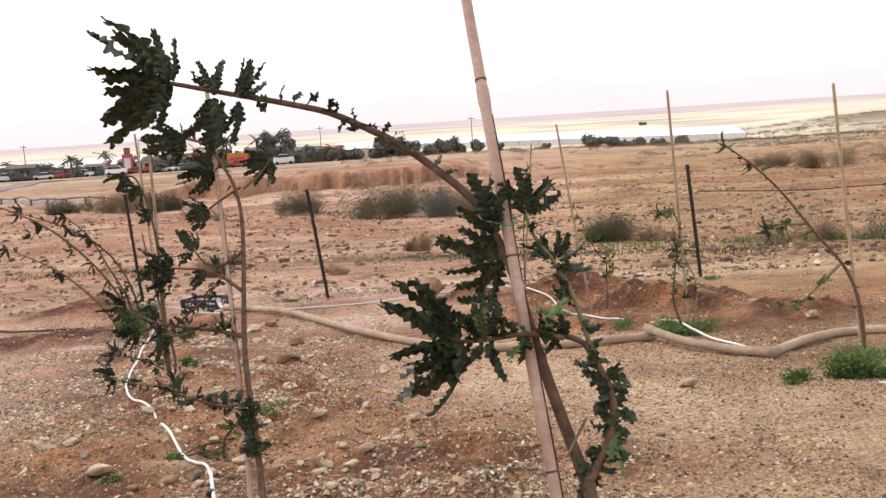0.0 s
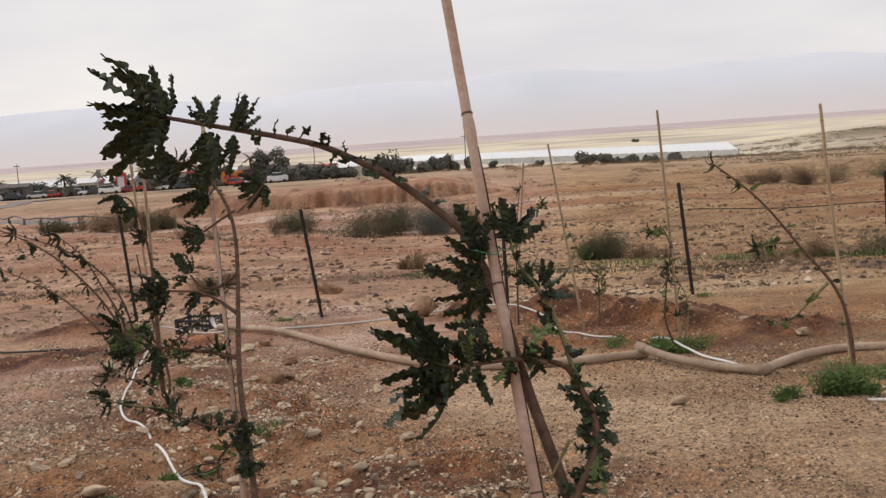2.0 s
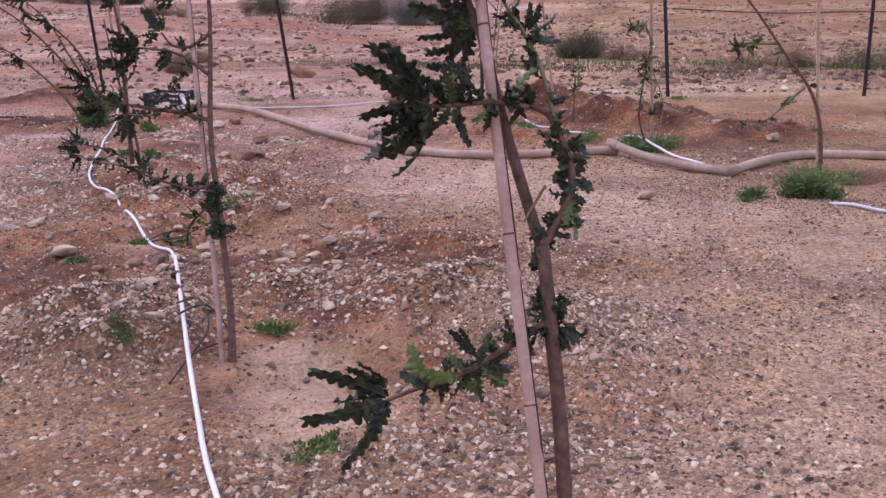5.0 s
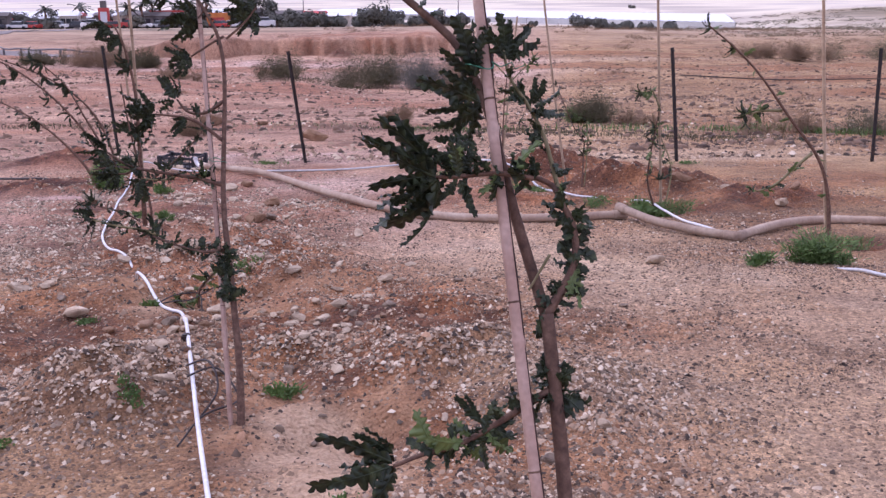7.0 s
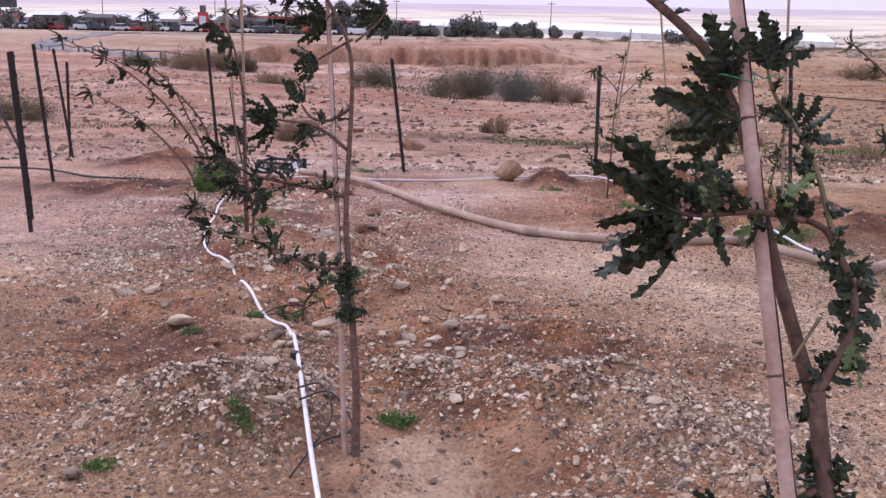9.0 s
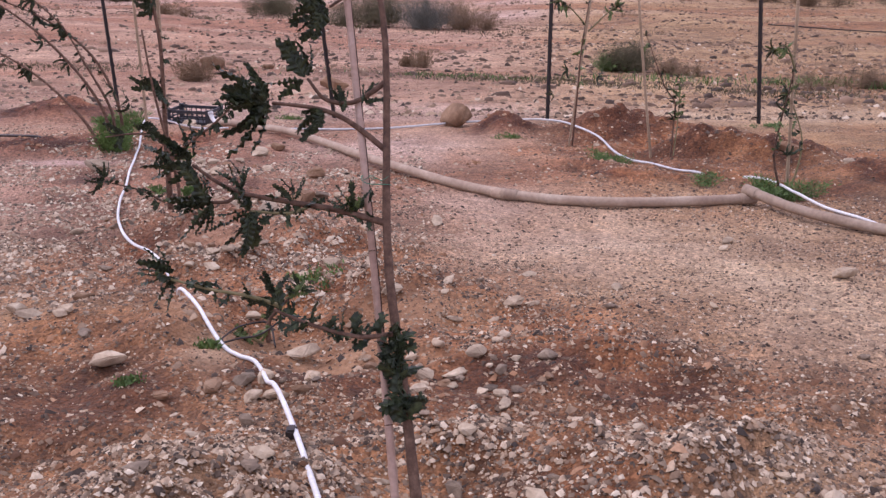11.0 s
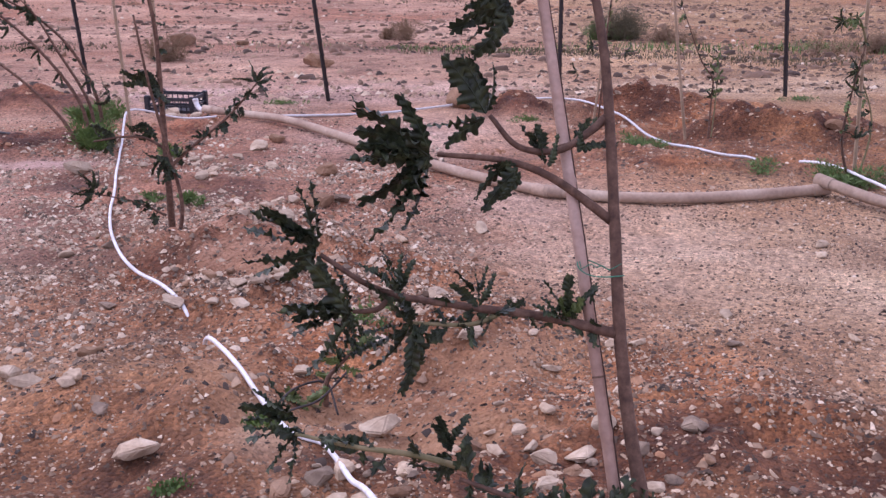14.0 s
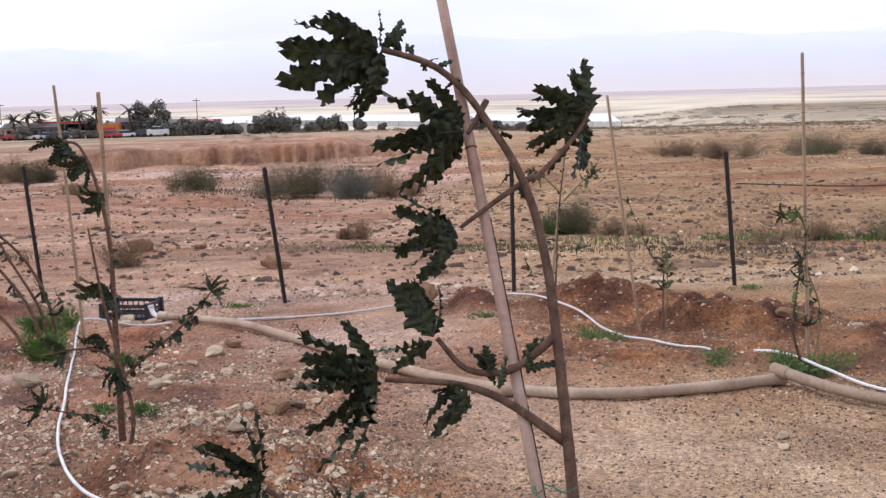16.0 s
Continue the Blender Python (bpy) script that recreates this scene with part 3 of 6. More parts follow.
    for key, values in extra:
        me.attributes.new(key, "FLOAT", "POINT").data.foreach_set("value", values(gx, gy).astype(np.float32))
    me.materials.append(mat)
    return new(name, me)


gxs = graded(-4.2, 4.2, 0.042, 0.032, (-3800, 3800))
gys = graded(0.8, 11.6, 0.042, 0.02, (-250, 4800))
gys = np.sort(np.concatenate([gys[(gys < 52) | (gys > 60)], np.arange(52, 60, 0.1)]))
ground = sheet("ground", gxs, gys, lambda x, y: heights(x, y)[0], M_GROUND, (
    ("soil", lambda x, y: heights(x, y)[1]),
    # heaps add dark fines and painted shade in the gaps between chips
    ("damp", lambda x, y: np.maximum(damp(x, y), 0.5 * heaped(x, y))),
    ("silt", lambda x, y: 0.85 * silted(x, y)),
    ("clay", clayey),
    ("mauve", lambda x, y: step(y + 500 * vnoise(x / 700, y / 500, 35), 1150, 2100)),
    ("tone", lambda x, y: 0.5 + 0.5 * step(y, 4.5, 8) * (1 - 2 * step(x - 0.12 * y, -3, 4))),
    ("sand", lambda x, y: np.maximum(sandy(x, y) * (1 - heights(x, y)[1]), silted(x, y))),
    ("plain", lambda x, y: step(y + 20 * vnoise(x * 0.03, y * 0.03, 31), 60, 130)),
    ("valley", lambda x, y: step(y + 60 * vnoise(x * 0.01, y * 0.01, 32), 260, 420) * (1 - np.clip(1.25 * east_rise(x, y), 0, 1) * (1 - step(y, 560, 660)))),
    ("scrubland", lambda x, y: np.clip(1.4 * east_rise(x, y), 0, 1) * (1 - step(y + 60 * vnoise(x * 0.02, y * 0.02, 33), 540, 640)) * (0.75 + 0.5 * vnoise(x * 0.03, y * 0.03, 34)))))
tagged(ground, "stony tan desert ground with reddish dug soil sloping to a pale valley", "ground", kind="structure")


def ridge(x, y):
    f = step(y, 3600, 4700)
    top = 215 + 60 * vnoise(x / 1500.0, y * 0, 41) * 2 + 26 * vnoise(x / 420.0, y * 0, 42) * 2 + 8 * vnoise(x / 120.0, y / 300.0, 43) + 40 * step(x, 200, 1900)
    return -34 + f * (top + 36)


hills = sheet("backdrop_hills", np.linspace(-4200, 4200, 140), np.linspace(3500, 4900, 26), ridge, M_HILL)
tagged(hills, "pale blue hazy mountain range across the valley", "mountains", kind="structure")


# ---- leaves: long leathery fronds with deeply lobed, ruffled margins; shapes shared by all saplings ----
def frond_mesh(seed, length, width, lobes, curl, mat):
    rng = random.Random(seed)
    per, verts, faces, rib = 6, [], [], []
    n, pitch = lobes * per, length / lobes
    fold, ruffle = rng.uniform(0.15, 0.6), rng.uniform(0.3, 0.5)
    size = [[rng.choice((rng.uniform(0.3, 0.7), rng.uniform(0.8, 1.3), rng.uniform(0.8, 1.3))) for _ in range(lobes + 1)] for _ in (0, 1)]
    slip = (rng.uniform(0, 0.5), rng.uniform(0.3, 0.9))
    lift = [[rng.uniform(-0.6, 0.6) for _ in range(lobes + 1)] for _ in (0, 1)]
    p, sway = Vector((0, 0, 0)), rng.uniform(-0.12, 0.12)
    for i in range(n + 1):
        f = i / n
        ang = curl * f ** 1.15
        d = Vector((math.cos(ang), sway * math.sin(3 * f), math.sin(ang))).normalized()
        out = Vector((-d.z, 0, d.x)).normalized()
        env = min(1.0, 0.42 + 2.6 * f) * (0.3 + 0.7 * (1 - f) ** 0.5)
        twist = 1.1 * math.sin(2.2 * f + 3 * sway)
        rib.append(p.copy())
        for s in (-1.0, -0.55, 0.0, 0.55, 1.0):
            h = 0 if s < 0 else 1
            g = f * lobes * 0.999 + slip[h]
            u, k = g % 1.0, min(int(g), lobes)
            scallop = 0.4 + 0.6 * math.sin(math.pi * u) ** 0.6 * size[h][k]
            w = width * env * scallop
            edge = abs(s)
            bend = fold * edge * w + width * env * edge * edge * (ruffle * math.sin(2 * math.pi * u + 1.3 * h) + lift[h][k])
            across = s * w * math.cos(twist * (0.5 if h else 0.9))
            verts.append(p + out * across + d * (edge * 0.5 * pitch) + Vector((0, bend + s * w * math.sin(twist), 0)) + Vector((rng.uniform(-1, 1), rng.uniform(-1, 1), rng.uniform(-1, 1))) * 0.0006 * edge)
        if i:
            q = len(verts) - 10
            faces += [(q + j, q + j + 1, q + j + 6, q + j + 5) for j in range(4)]
        p = p + d * (length / n)
    v2, f2 = tube(rib, 0.0017, 0.0008, 4)
    k = len(verts)
    return mesh_from("leaf", verts + v2, faces + [tuple(q + k for q in f) for f in f2], mat)


CURLS = (-1.8, -1.2, -0.7, -0.25, 0.25, 0.7, 1.2, 1.8)
FRONDS = [[frond_mesh(100 + 10 * j + i, 0.11, 0.021, 7 + (i + j) % 2, c, M_LEAF) for j in range(3)] for i, c in enumerate(CURLS)]
LEAVES = [m for row in FRONDS for m in row[:2]]
SMALL = [frond_mesh(200 + i, 0.034, 0.0115, 3, (-0.7, 0.8, 0.3, -1.2)[i % 4], M_LEAF) for i in range(6)]
FRESH = [frond_mesh(300 + i, 0.06, 0.014, 6, (-0.6, 0.7, 0.2)[i % 3], M_LEAF_NEW) for i in range(4)]
THIN = [frond_mesh(400 + i, 0.1, 0.013, 8, (-0.9, 0.7, 0.3, 1.2)[i % 4], M_LEAF) for i in range(6)]


def put_leaf(tree, me, place, way, roll, size):
    x = Vector(way).normalized()
    z = x.cross(Vector((0, 1, 0.05))).normalized()
    y = z.cross(x)
    m = Matrix((x, y, z)).transposed().to_4x4()
    ob = new("leaf", me)
    under(ob, tree)
    ob.matrix_basis = Matrix.Translation(place) @ m @ Matrix.Rotation(roll, 4, "X") @ Matrix.Diagonal((size, size, size, 1))
    return ob


def cluster(tree, place, ang, spread, count, size, seed, kinds=None, deep=0.45):
    """A tuft of fronds from place; ang is where it points in the x-z plane (0: +x, 90: up), in degrees."""
    rng = random.Random(seed)
    for i in range(count):
        f = (i + 0.5) / count * 2 - 1
        a = radians(ang + spread * f + rng.uniform(-7, 7))
        way = (math.cos(a), rng.uniform(-deep, deep) * 0.8, math.sin(a))
        start = Vector(place) + Vector((math.cos(a), rng.uniform(-0.5, 0.5), math.sin(a))) * rng.uniform(-0.012, 0.016)
        put_leaf(tree, rng.choice(kinds or LEAVES), start, way, rng.uniform(-0.55, 0.55), size * rng.uniform(0.82, 1.15))


def fan(tree, place, fronds, seed, deep=0.03, more=0.55):
    """A tuft of single fronds from place; each frond: where it points (degrees), length, how far it curls (radians)."""
    rng = random.Random(seed)
    for ang, length, curl in fronds:
        for k in range(2 if rng.random() < more else 1):
            a = radians(ang + rng.uniform(-4, 4) + k * rng.choice((-11, 11)))
            c = curl + rng.uniform(-0.15, 0.15)
            row = FRONDS[min(range(len(CURLS)), key=lambda i: abs(CURLS[i] - c))]
            start = Vector(place) + Vector((math.cos(a) * 0.004, rng.uniform(-deep, deep) + 0.02 * k, math.sin(a) * 0.004))
            put_leaf(tree, rng.choice(row), start, (math.cos(a), rng.uniform(-0.3, 0.3), math.sin(a)), rng.uniform(-0.8, 0.8), length / 0.11 * (1.0 - 0.12 * k))


def leafy(tree, points, count, size, seed, kinds=None):
    """Small leaves along a shoot."""
    rng = random.Random(seed)
    line = smooth_line(points)
    for i in range(count):
        p = line[min(len(line) - 1, int((i + rng.random()) / count * len(line)))]
        a = rng.uniform(0, 2 * math.pi)
        put_leaf(tree, rng.choice(kinds or SMALL), p, (math.cos(a), rng.uniform(-0.8, 0.8), math.sin(a)), rng.uniform(-1.5, 1.5), size * rng.uniform(0.7, 1.25))


def flat(y, *xz):
    """Points of a shoot that stays near one depth: y, then x, z pairs."""
    return [(xz[i], y + 0.01 * math.sin(3.1 * i), xz[i + 1]) for i in range(0, len(xz), 2)]


# ---- stakes ----
def cane(name, foot, top, r, mat, label, nodes=(0.16, 0.33, 0.5, 0.66, 0.82, 0.94), crack=False, group="stakes"):
    foot, top = Vector(foot), Vector(top)
    ob = thing(name, foot, label, "stake", group)
    rng = random.Random(int(abs(foot.x) * 1000))
    n = 140
    bow = Vector((rng.uniform(-1, 1), rng.uniform(-1, 1), 0)) * 0.004 * (top - foot).length
    down = (foot - top).normalized() * 0.12
    pts = [foot + down] + [foot.lerp(top, i / n) + bow * math.sin(math.pi * i / n) for i in range(n + 1)]
    rings = [(f, 1.0 + s) for q in (nodes or [0.12 + 0.13 * k for k in range(7)]) for f, s in ((q, 0.16),)]
    part("pole", mesh_from("pole", *tube(pts, r * 1.08, r * 0.9, 12, 0.03, rings), mat), ob)
    for q in nodes:
        c = foot.lerp(top, q) + bow * math.sin(math.pi * q)
        d = (top - foot).normalized() * 0.0009
        part("node_ring", mesh_from("node_ring", *tube([c - d * 1.5, c - d * 0.5, c + d * 0.5, c + d * 1.5], r * 1.05, r * 1.03, 12), M_BARK), ob, "dark ring at the joint of the cane")
    if crack:
        lo, hi = crack
        strip = [foot.lerp(top, lo + (hi - lo) * i / 24) + bow * math.sin(math.pi * (lo + (hi - lo) * i / 24)) + Vector((r * (0.86 + 0.1 * rng.random()), -r * 0.45, 0)) for i in range(25)]
        part("split", mesh_from("split", *tube(strip, r * 0.2, r * 0.12, 5, 0.4), M_CRACK), ob, "dark lengthwise split in the cane")
    return ob


def twine(stake, around, r, seed, tail=0.05):
    """A loop of green twine round a stake and stem, with a loose end."""
    rng = random.Random(seed)
    a, b = [Vector(q) for q in around]
    ob = thing("twine", a, "thin green twine tying the stem to its stake", "twine")
    loop = []
    for k in range(26):
        f = 2 * math.pi * k / 24
        c = (a + b) / 2
        loop.append(c + (a - b) * (0.5 * math.cos(f)) * (1 + r / max((a - b).length, 0.01)) + Vector((0, r * 1.3 * math.sin(f), 0.004 * math.sin(2 * f))))
    part("loop", mesh_from("loop", *tube(loop, 0.0009, 0.0009, 5, 0.3), M_TIE), ob)
    end = [loop[0] + Vector((0.008 * i + rng.uniform(-.003, .003), -0.002 * i, rng.uniform(-0.006, 0.006))) for i in range(int(tail / 0.008))]
    if len(end) > 2:
        part("loose_end", mesh_from("loose_end", *tube(end, 0.0009, 0.0006, 5, 0.3), M_TIE), ob)
    return ob


# ---- sapling beside the path's start; it leans away from the wind ----
def lean_a(z):
    return 0.925 + 0.39 * z


def lean_b(z):
    return 3.1 + 0.44 * z


def slant(lean, *xz, shift=0.0):
    """Points of a shoot in the leaning plane of its sapling: x, z pairs."""
    return [(xz[i], lean(xz[i + 1]) + shift + 0.008 * math.sin(3.1 * i), xz[i + 1]) for i in range(0, len(xz), 2)]


def tuft(tree, lean, x, z, ang, spread, count, size, seed, kinds=None):
    cluster(tree, (x, lean(z), z), ang, spread, count, size, seed, kinds)


def whorl(tree, lean, x, z, fronds, seed, **more):
    fan(tree, (x, lean(z), z), fronds, seed, **more)


ga = ground_z(0.41, 0.93)
tree_a = thing("sapling", (0.41, 0.93, ga), "young carob-like sapling with dark curled leaves bending over in the wind", "tree", "saplings")
rod("trunk", [(0.412, 0.925, ga - 0.05), *slant(lean_a, 0.398, 0.4, 0.39, 0.62, 0.384, 0.75, 0.376, 0.85, 0.366, 0.955)], 0.0122, 0.0098, M_BARK, tree_a, sides=10, rough=0.08)
rod("branch", slant(lean_a, 0.366, 0.95, 0.347, 1.01, 0.33, 1.066, 0.31, 1.14, 0.293, 1.21, 0.267, 1.272, 0.247, 1.308, 0.208, 1.345, 0.156, 1.386, 0.11, 1.413, 0.052, 1.441, -0.008, 1.458, -0.072, 1.473, -0.172, 1.497, shift=0.012), 0.0085, 0.0032, M_BARK, tree_a, sides=9, rough=0.08)
rod("branch", slant(lean_a, 0.366, 0.952, 0.393, 0.993, 0.407, 1.028, 0.405, 1.066, 0.39, 1.097, 0.376, 1.121, 0.345, 1.134), 0.0065, 0.0036, M_BARK, tree_a, rough=0.1)
rod("branch", slant(lean_a, 0.35, 1.133, 0.325, 1.138, 0.29, 1.14, 0.24, 1.136, 0.2, 1.137, shift=-0.022), 0.0042, 0.0026, M_BARK, tree_a)
rod("branch", slant(lean_a, 0.388, 1.105, 0.377, 1.15, 0.366, 1.188, 0.345, 1.228, 0.322, 1.262, 0.312, 1.3), 0.0035, 0.002, M_TWIG, tree_a)
rod("branch", slant(lean_a, 0.378, 0.865, 0.34, 0.842, 0.3, 0.82, 0.246, 0.793, 0.2, 0.782, 0.156, 0.767), 0.0055, 0.0028, M_BARK, tree_a)
rod("branch", slant(lean_a, 0.372, 1.03, 0.352, 1.0, 0.342, 0.985), 0.0022, 0.0015, M_TWIG, tree_a)
whorl(tree_a, lean_a, -0.174, 1.498, ((112, 0.12, 0.7), (140, 0.11, 0.25), (158, 0.1, 0.2), (176, 0.11, -0.2), (196, 0.1, 0.2), (212, 0.115, -0.2), (228, 0.115, -0.25), (93, 0.07, 0.25), (245, 0.07, -0.2)), 1)
whorl(tree_a, lean_a, -0.108, 1.474, ((100, 0.05, 0.3), (72, 0.048, -0.2), (128, 0.05, 0.2), (205, 0.045, 0.2), (240, 0.08, -0.7), (262, 0.085, -0.8), (282, 0.065, -0.4)), 2)
whorl(tree_a, lean_a, -0.078, 1.47, ((42, 0.06, 0.25), (66, 0.052, 0.2), (20, 0.04, 0.2), (262, 0.06, -0.2), (240, 0.05, -0.4)), 3)
leafy(tree_a, slant(lean_a, -0.05, 1.472, 0.052, 1.445, 0.11, 1.416, 0.21, 1.348), 18, 0.62, 5)
whorl(tree_a, lean_a, 0.282, 1.232, ((150, 0.09, 0.25), (172, 0.09, -0.2), (128, 0.075, 0.3), (198, 0.075, -0.25), (224, 0.07, -0.6), (252, 0.07, -0.3)), 6, deep=0.04)
whorl(tree_a, lean_a, 0.272, 1.262, ((104, 0.085, 0.25), (80, 0.06, -0.2), (135, 0.06, 0.3)), 7, deep=0.04)
whorl(tree_a, lean_a, 0.268, 1.185, ((205, 0.055, -0.2), (238, 0.06, -0.4), (268, 0.05, 0.2)), 8)
whorl(tree_a, lean_a, 0.316, 1.285, ((92, 0.062, 0.2), (64, 0.055, -0.25), (118, 0.055, 0.3), (25, 0.05, 0.4)), 9)
whorl(tree_a, lean_a, 0.352, 1.222, ((15, 0.045, 0.7), (60, 0.04, 0.2), (150, 0.05, 0.2), (330, 0.04, 0.4)), 10)
whorl(tree_a, lambda z: lean_a(z) - 0.03, 0.22, 1.138, ((128, 0.108, 0.3), (146, 0.108, 0.25), (162, 0.112, -0.2), (182, 0.09, 0.25), (222, 0.108, -0.25), (252, 0.115, -1.2), (266, 0.105, -1.3), (205, 0.08, -0.2)), 11, deep=0.02)
whorl(tree_a, lambda z: lean_a(z) - 0.03, 0.248, 1.138, ((95, 0.05, 0.3), (60, 0.045, 0.2), (238, 0.05, -0.3), (285, 0.055, 0.3), (130, 0.05, 0.2)), 12)
leafy(tree_a, slant(lean_a, 0.22, 1.136, 0.29, 1.14, 0.35, 1.133, shift=-0.022), 26, 0.85, 20, SMALL + FRESH[:1])
leafy(tree_a, slant(lean_a, 0.366, 0.952, 0.393, 0.993, 0.407, 1.028, 0.405, 1.066, 0.385, 1.1), 64, 0.72, 21, SMALL + SMALL + FRESH[:1])
leafy(tree_a, slant(lean_a, 0.38, 1.11, 0.366, 1.188, 0.345, 1.228, 0.322, 1.262), 24, 0.68, 22)
leafy(tree_a, slant(lean_a, 0.384, 0.84, 0.379, 0.87, 0.372, 0.89), 34, 0.85, 23)
leafy(tree_a, slant(lean_a, 0.36, 0.853, 0.3, 0.82, 0.246, 0.793, 0.2, 0.782), 34, 0.85, 24, SMALL + SMALL + FRESH[:2])
whorl(tree_a, lean_a, 0.276, 0.808, ((120, 0.05, 0.2), (80, 0.05, -0.2), (155, 0.045, 0.2), (230, 0.05, 0.3), (270, 0.045, 0.2), (40, 0.04, 0.2)), 25)
whorl(tree_a, lean_a, 0.158, 0.768, ((158, 0.105, 0.25), (140, 0.06, 0.3), (188, 0.08, 0.25), (206, 0.115, -0.2), (240, 0.1, -0.25), (262, 0.08, -0.7)), 26)
cane("bamboo_stake", (0.419, 0.935, ground_z(0.419, 0.935)), (0.228, 1.656, 1.84), 0.0083, M_BAMBOO, "pinkish tan bamboo stake with dark joints beside a sapling", (0.18, 0.38, 0.5, 0.651, 0.788, 0.93), (0.12, 0.76))
twine(None, ((0.288, 1.42, 1.281), (0.266, 1.435, 1.279)), 0.024, 1, 0.05)

# ---- sapling that the walk ends at ----
gb = ground_z(-0.44, 3.1)
tree_b = thing("sapling", (-0.44, 3.1, gb), "young carob-like sapling with drooping dark leaf tufts and a bowed tip", "tree", "saplings")
rod("trunk", [(-0.438, 3.08, gb - 0.05), *slant(lean_b, -0.447, 0.15, -0.465, 0.3, -0.488, 0.47, -0.51, 0.62, -0.518, 0.74, -0.519, 0.89, -0.52, 1.0, -0.524, 1.09, -0.534, 1.164, -0.555, 1.232, -0.59, 1.294, -0.628, 1.349, -0.673, 1.384, -0.74, 1.406)], 0.0135, 0.0045, M_BARK, tree_b, sides=10, rough=0.1)
rod("branch", slant(lean_b, -0.523, 1.005, -0.55, 0.985, -0.595, 0.963, -0.649, 0.97, -0.686, 1.01), 0.0065, 0.0035, M_BARK, tree_b)
rod("branch", slant(lean_b, -0.522, 0.872, -0.579, 0.914, -0.622, 0.938, -0.673, 0.953, -0.76, 0.962), 0.0072, 0.0035, M_BARK, tree_b)
rod("branch", slant(lean_b, -0.52, 0.73, -0.622, 0.755, -0.724, 0.77, -0.84, 0.793, -0.922, 0.84), 0.008, 0.0035, M_BARK, tree_b)
rod("branch", slant(lean_b, -0.825, 0.788, -0.847, 0.77, -0.88, 0.768), 0.005, 0.003, M_BARK, tree_b)
rod("branch", slant(lean_b, -0.53, 1.22, -0.58, 1.192, -0.642, 1.153), 0.005, 0.003, M_BARK, tree_b)
rod("branch", slant(lean_b, -0.59, 1.328, -0.61, 1.297, -0.622, 1.282), 0.005, 0.003, M_BARK, tree_b)
rod("branch", slant(lean_b, -0.528, 1.21, -0.498, 1.234, -0.457, 1.272, -0.425, 1.315, shift=0.03), 0.0045, 0.003, M_BARK, tree_b)
rod("branch", slant(lean_b, -0.502, 0.53, -0.57, 0.525, -0.66, 0.545, -0.745, 0.575, shift=-0.03), 0.006, 0.003, M_BARK, tree_b)
rod("branch", slant(lean_b, -0.73, 0.57, -0.8, 0.59, -0.88, 0.603, -0.96, 0.622), 0.005, 0.0025, M_TWIG, tree_b)
rod("branch", slant(lean_b, -0.67, 0.765, -0.72, 0.748, -0.8, 0.752), 0.0042, 0.0025, M_TWIG, tree_b)
whorl(tree_b, lean_b, -0.742, 1.406, ((150, 0.1, 0.3), (170, 0.14, 0.2), (188, 0.14, -0.2), (206, 0.15, -0.2), (226, 0.11, -0.2), (246, 0.095, -0.3), (268, 0.1, -0.7), (88, 0.05, 0.2), (40, 0.05, 0.3)), 31)
leafy(tree_b, slant(lean_b, -0.72, 1.405, -0.66, 1.378, -0.59, 1.294, -0.55, 1.19), 14, 0.65, 32)
whorl(tree_b, lean_b, -0.626, 1.286, ((156, 0.14, -0.2), (116, 0.085, 0.25), (137, 0.09, 0.3), (178, 0.13, 0.2), (203, 0.13, -0.2), (224, 0.12, -0.3), (248, 0.085, -0.2)), 33)
whorl(tree_b, lean_b, -0.648, 1.153, ((146, 0.085, 0.2), (170, 0.085, -0.2), (190, 0.07, 0.2), (214, 0.09, -0.25), (238, 0.085, -0.4)), 34)
whorl(tree_b, lambda z: lean_b(z) + 0.03, -0.432, 1.305, ((136, 0.09, 0.7), (172, 0.1, 0.25), (92, 0.075, 0.3), (115, 0.06, 0.2), (212, 0.1, -0.2), (238, 0.1, -0.2), (262, 0.095, -0.2), (190, 0.07, 0.2)), 35)
whorl(tree_b, lean_b, -0.77, 0.963, ((132, 0.125, 0.2), (106, 0.085, 0.3), (156, 0.1, 0.2), (177, 0.105, 0.2), (200, 0.09, -0.2), (246, 0.135, -0.7), (264, 0.11, -0.7), (225, 0.08, -0.2)), 36)
whorl(tree_b, lean_b, -0.69, 1.01, ((122, 0.095, 0.3), (98, 0.085, 0.7), (70, 0.065, 0.7), (186, 0.08, -0.2), (204, 0.065, 0.2)), 37)
whorl(tree_b, lean_b, -0.648, 0.948, ((200, 0.075, 0.7), (225, 0.075, 0.25), (245, 0.05, -0.3), (175, 0.045, 0.2)), 38)
whorl(tree_b, lean_b, -0.612, 0.945, ((118, 0.055, 0.2), (70, 0.045, 0.2), (95, 0.05, 0.2)), 39)
whorl(tree_b, lean_b, -0.57, 0.962, ((45, 0.05, 0.3), (15, 0.055, -0.3), (80, 0.04, 0.2)), 40)
whorl(tree_b, lean_b, -0.926, 0.846, ((100, 0.09, 0.3), (128, 0.09, 0.2), (146, 0.095, 0.2), (166, 0.095, -0.2), (188, 0.09, -0.2), (210, 0.09, -0.25), (230, 0.07, -0.2), (288, 0.05, 0.2)), 41)
whorl(tree_b, lean_b, -0.882, 0.77, ((122, 0.09, 0.3), (100, 0.06, 0.2), (176, 0.09, 0.2), (190, 0.09, -0.2), (213, 0.085, -0.2), (232, 0.09, -0.2), (262, 0.06, -0.2)), 42)
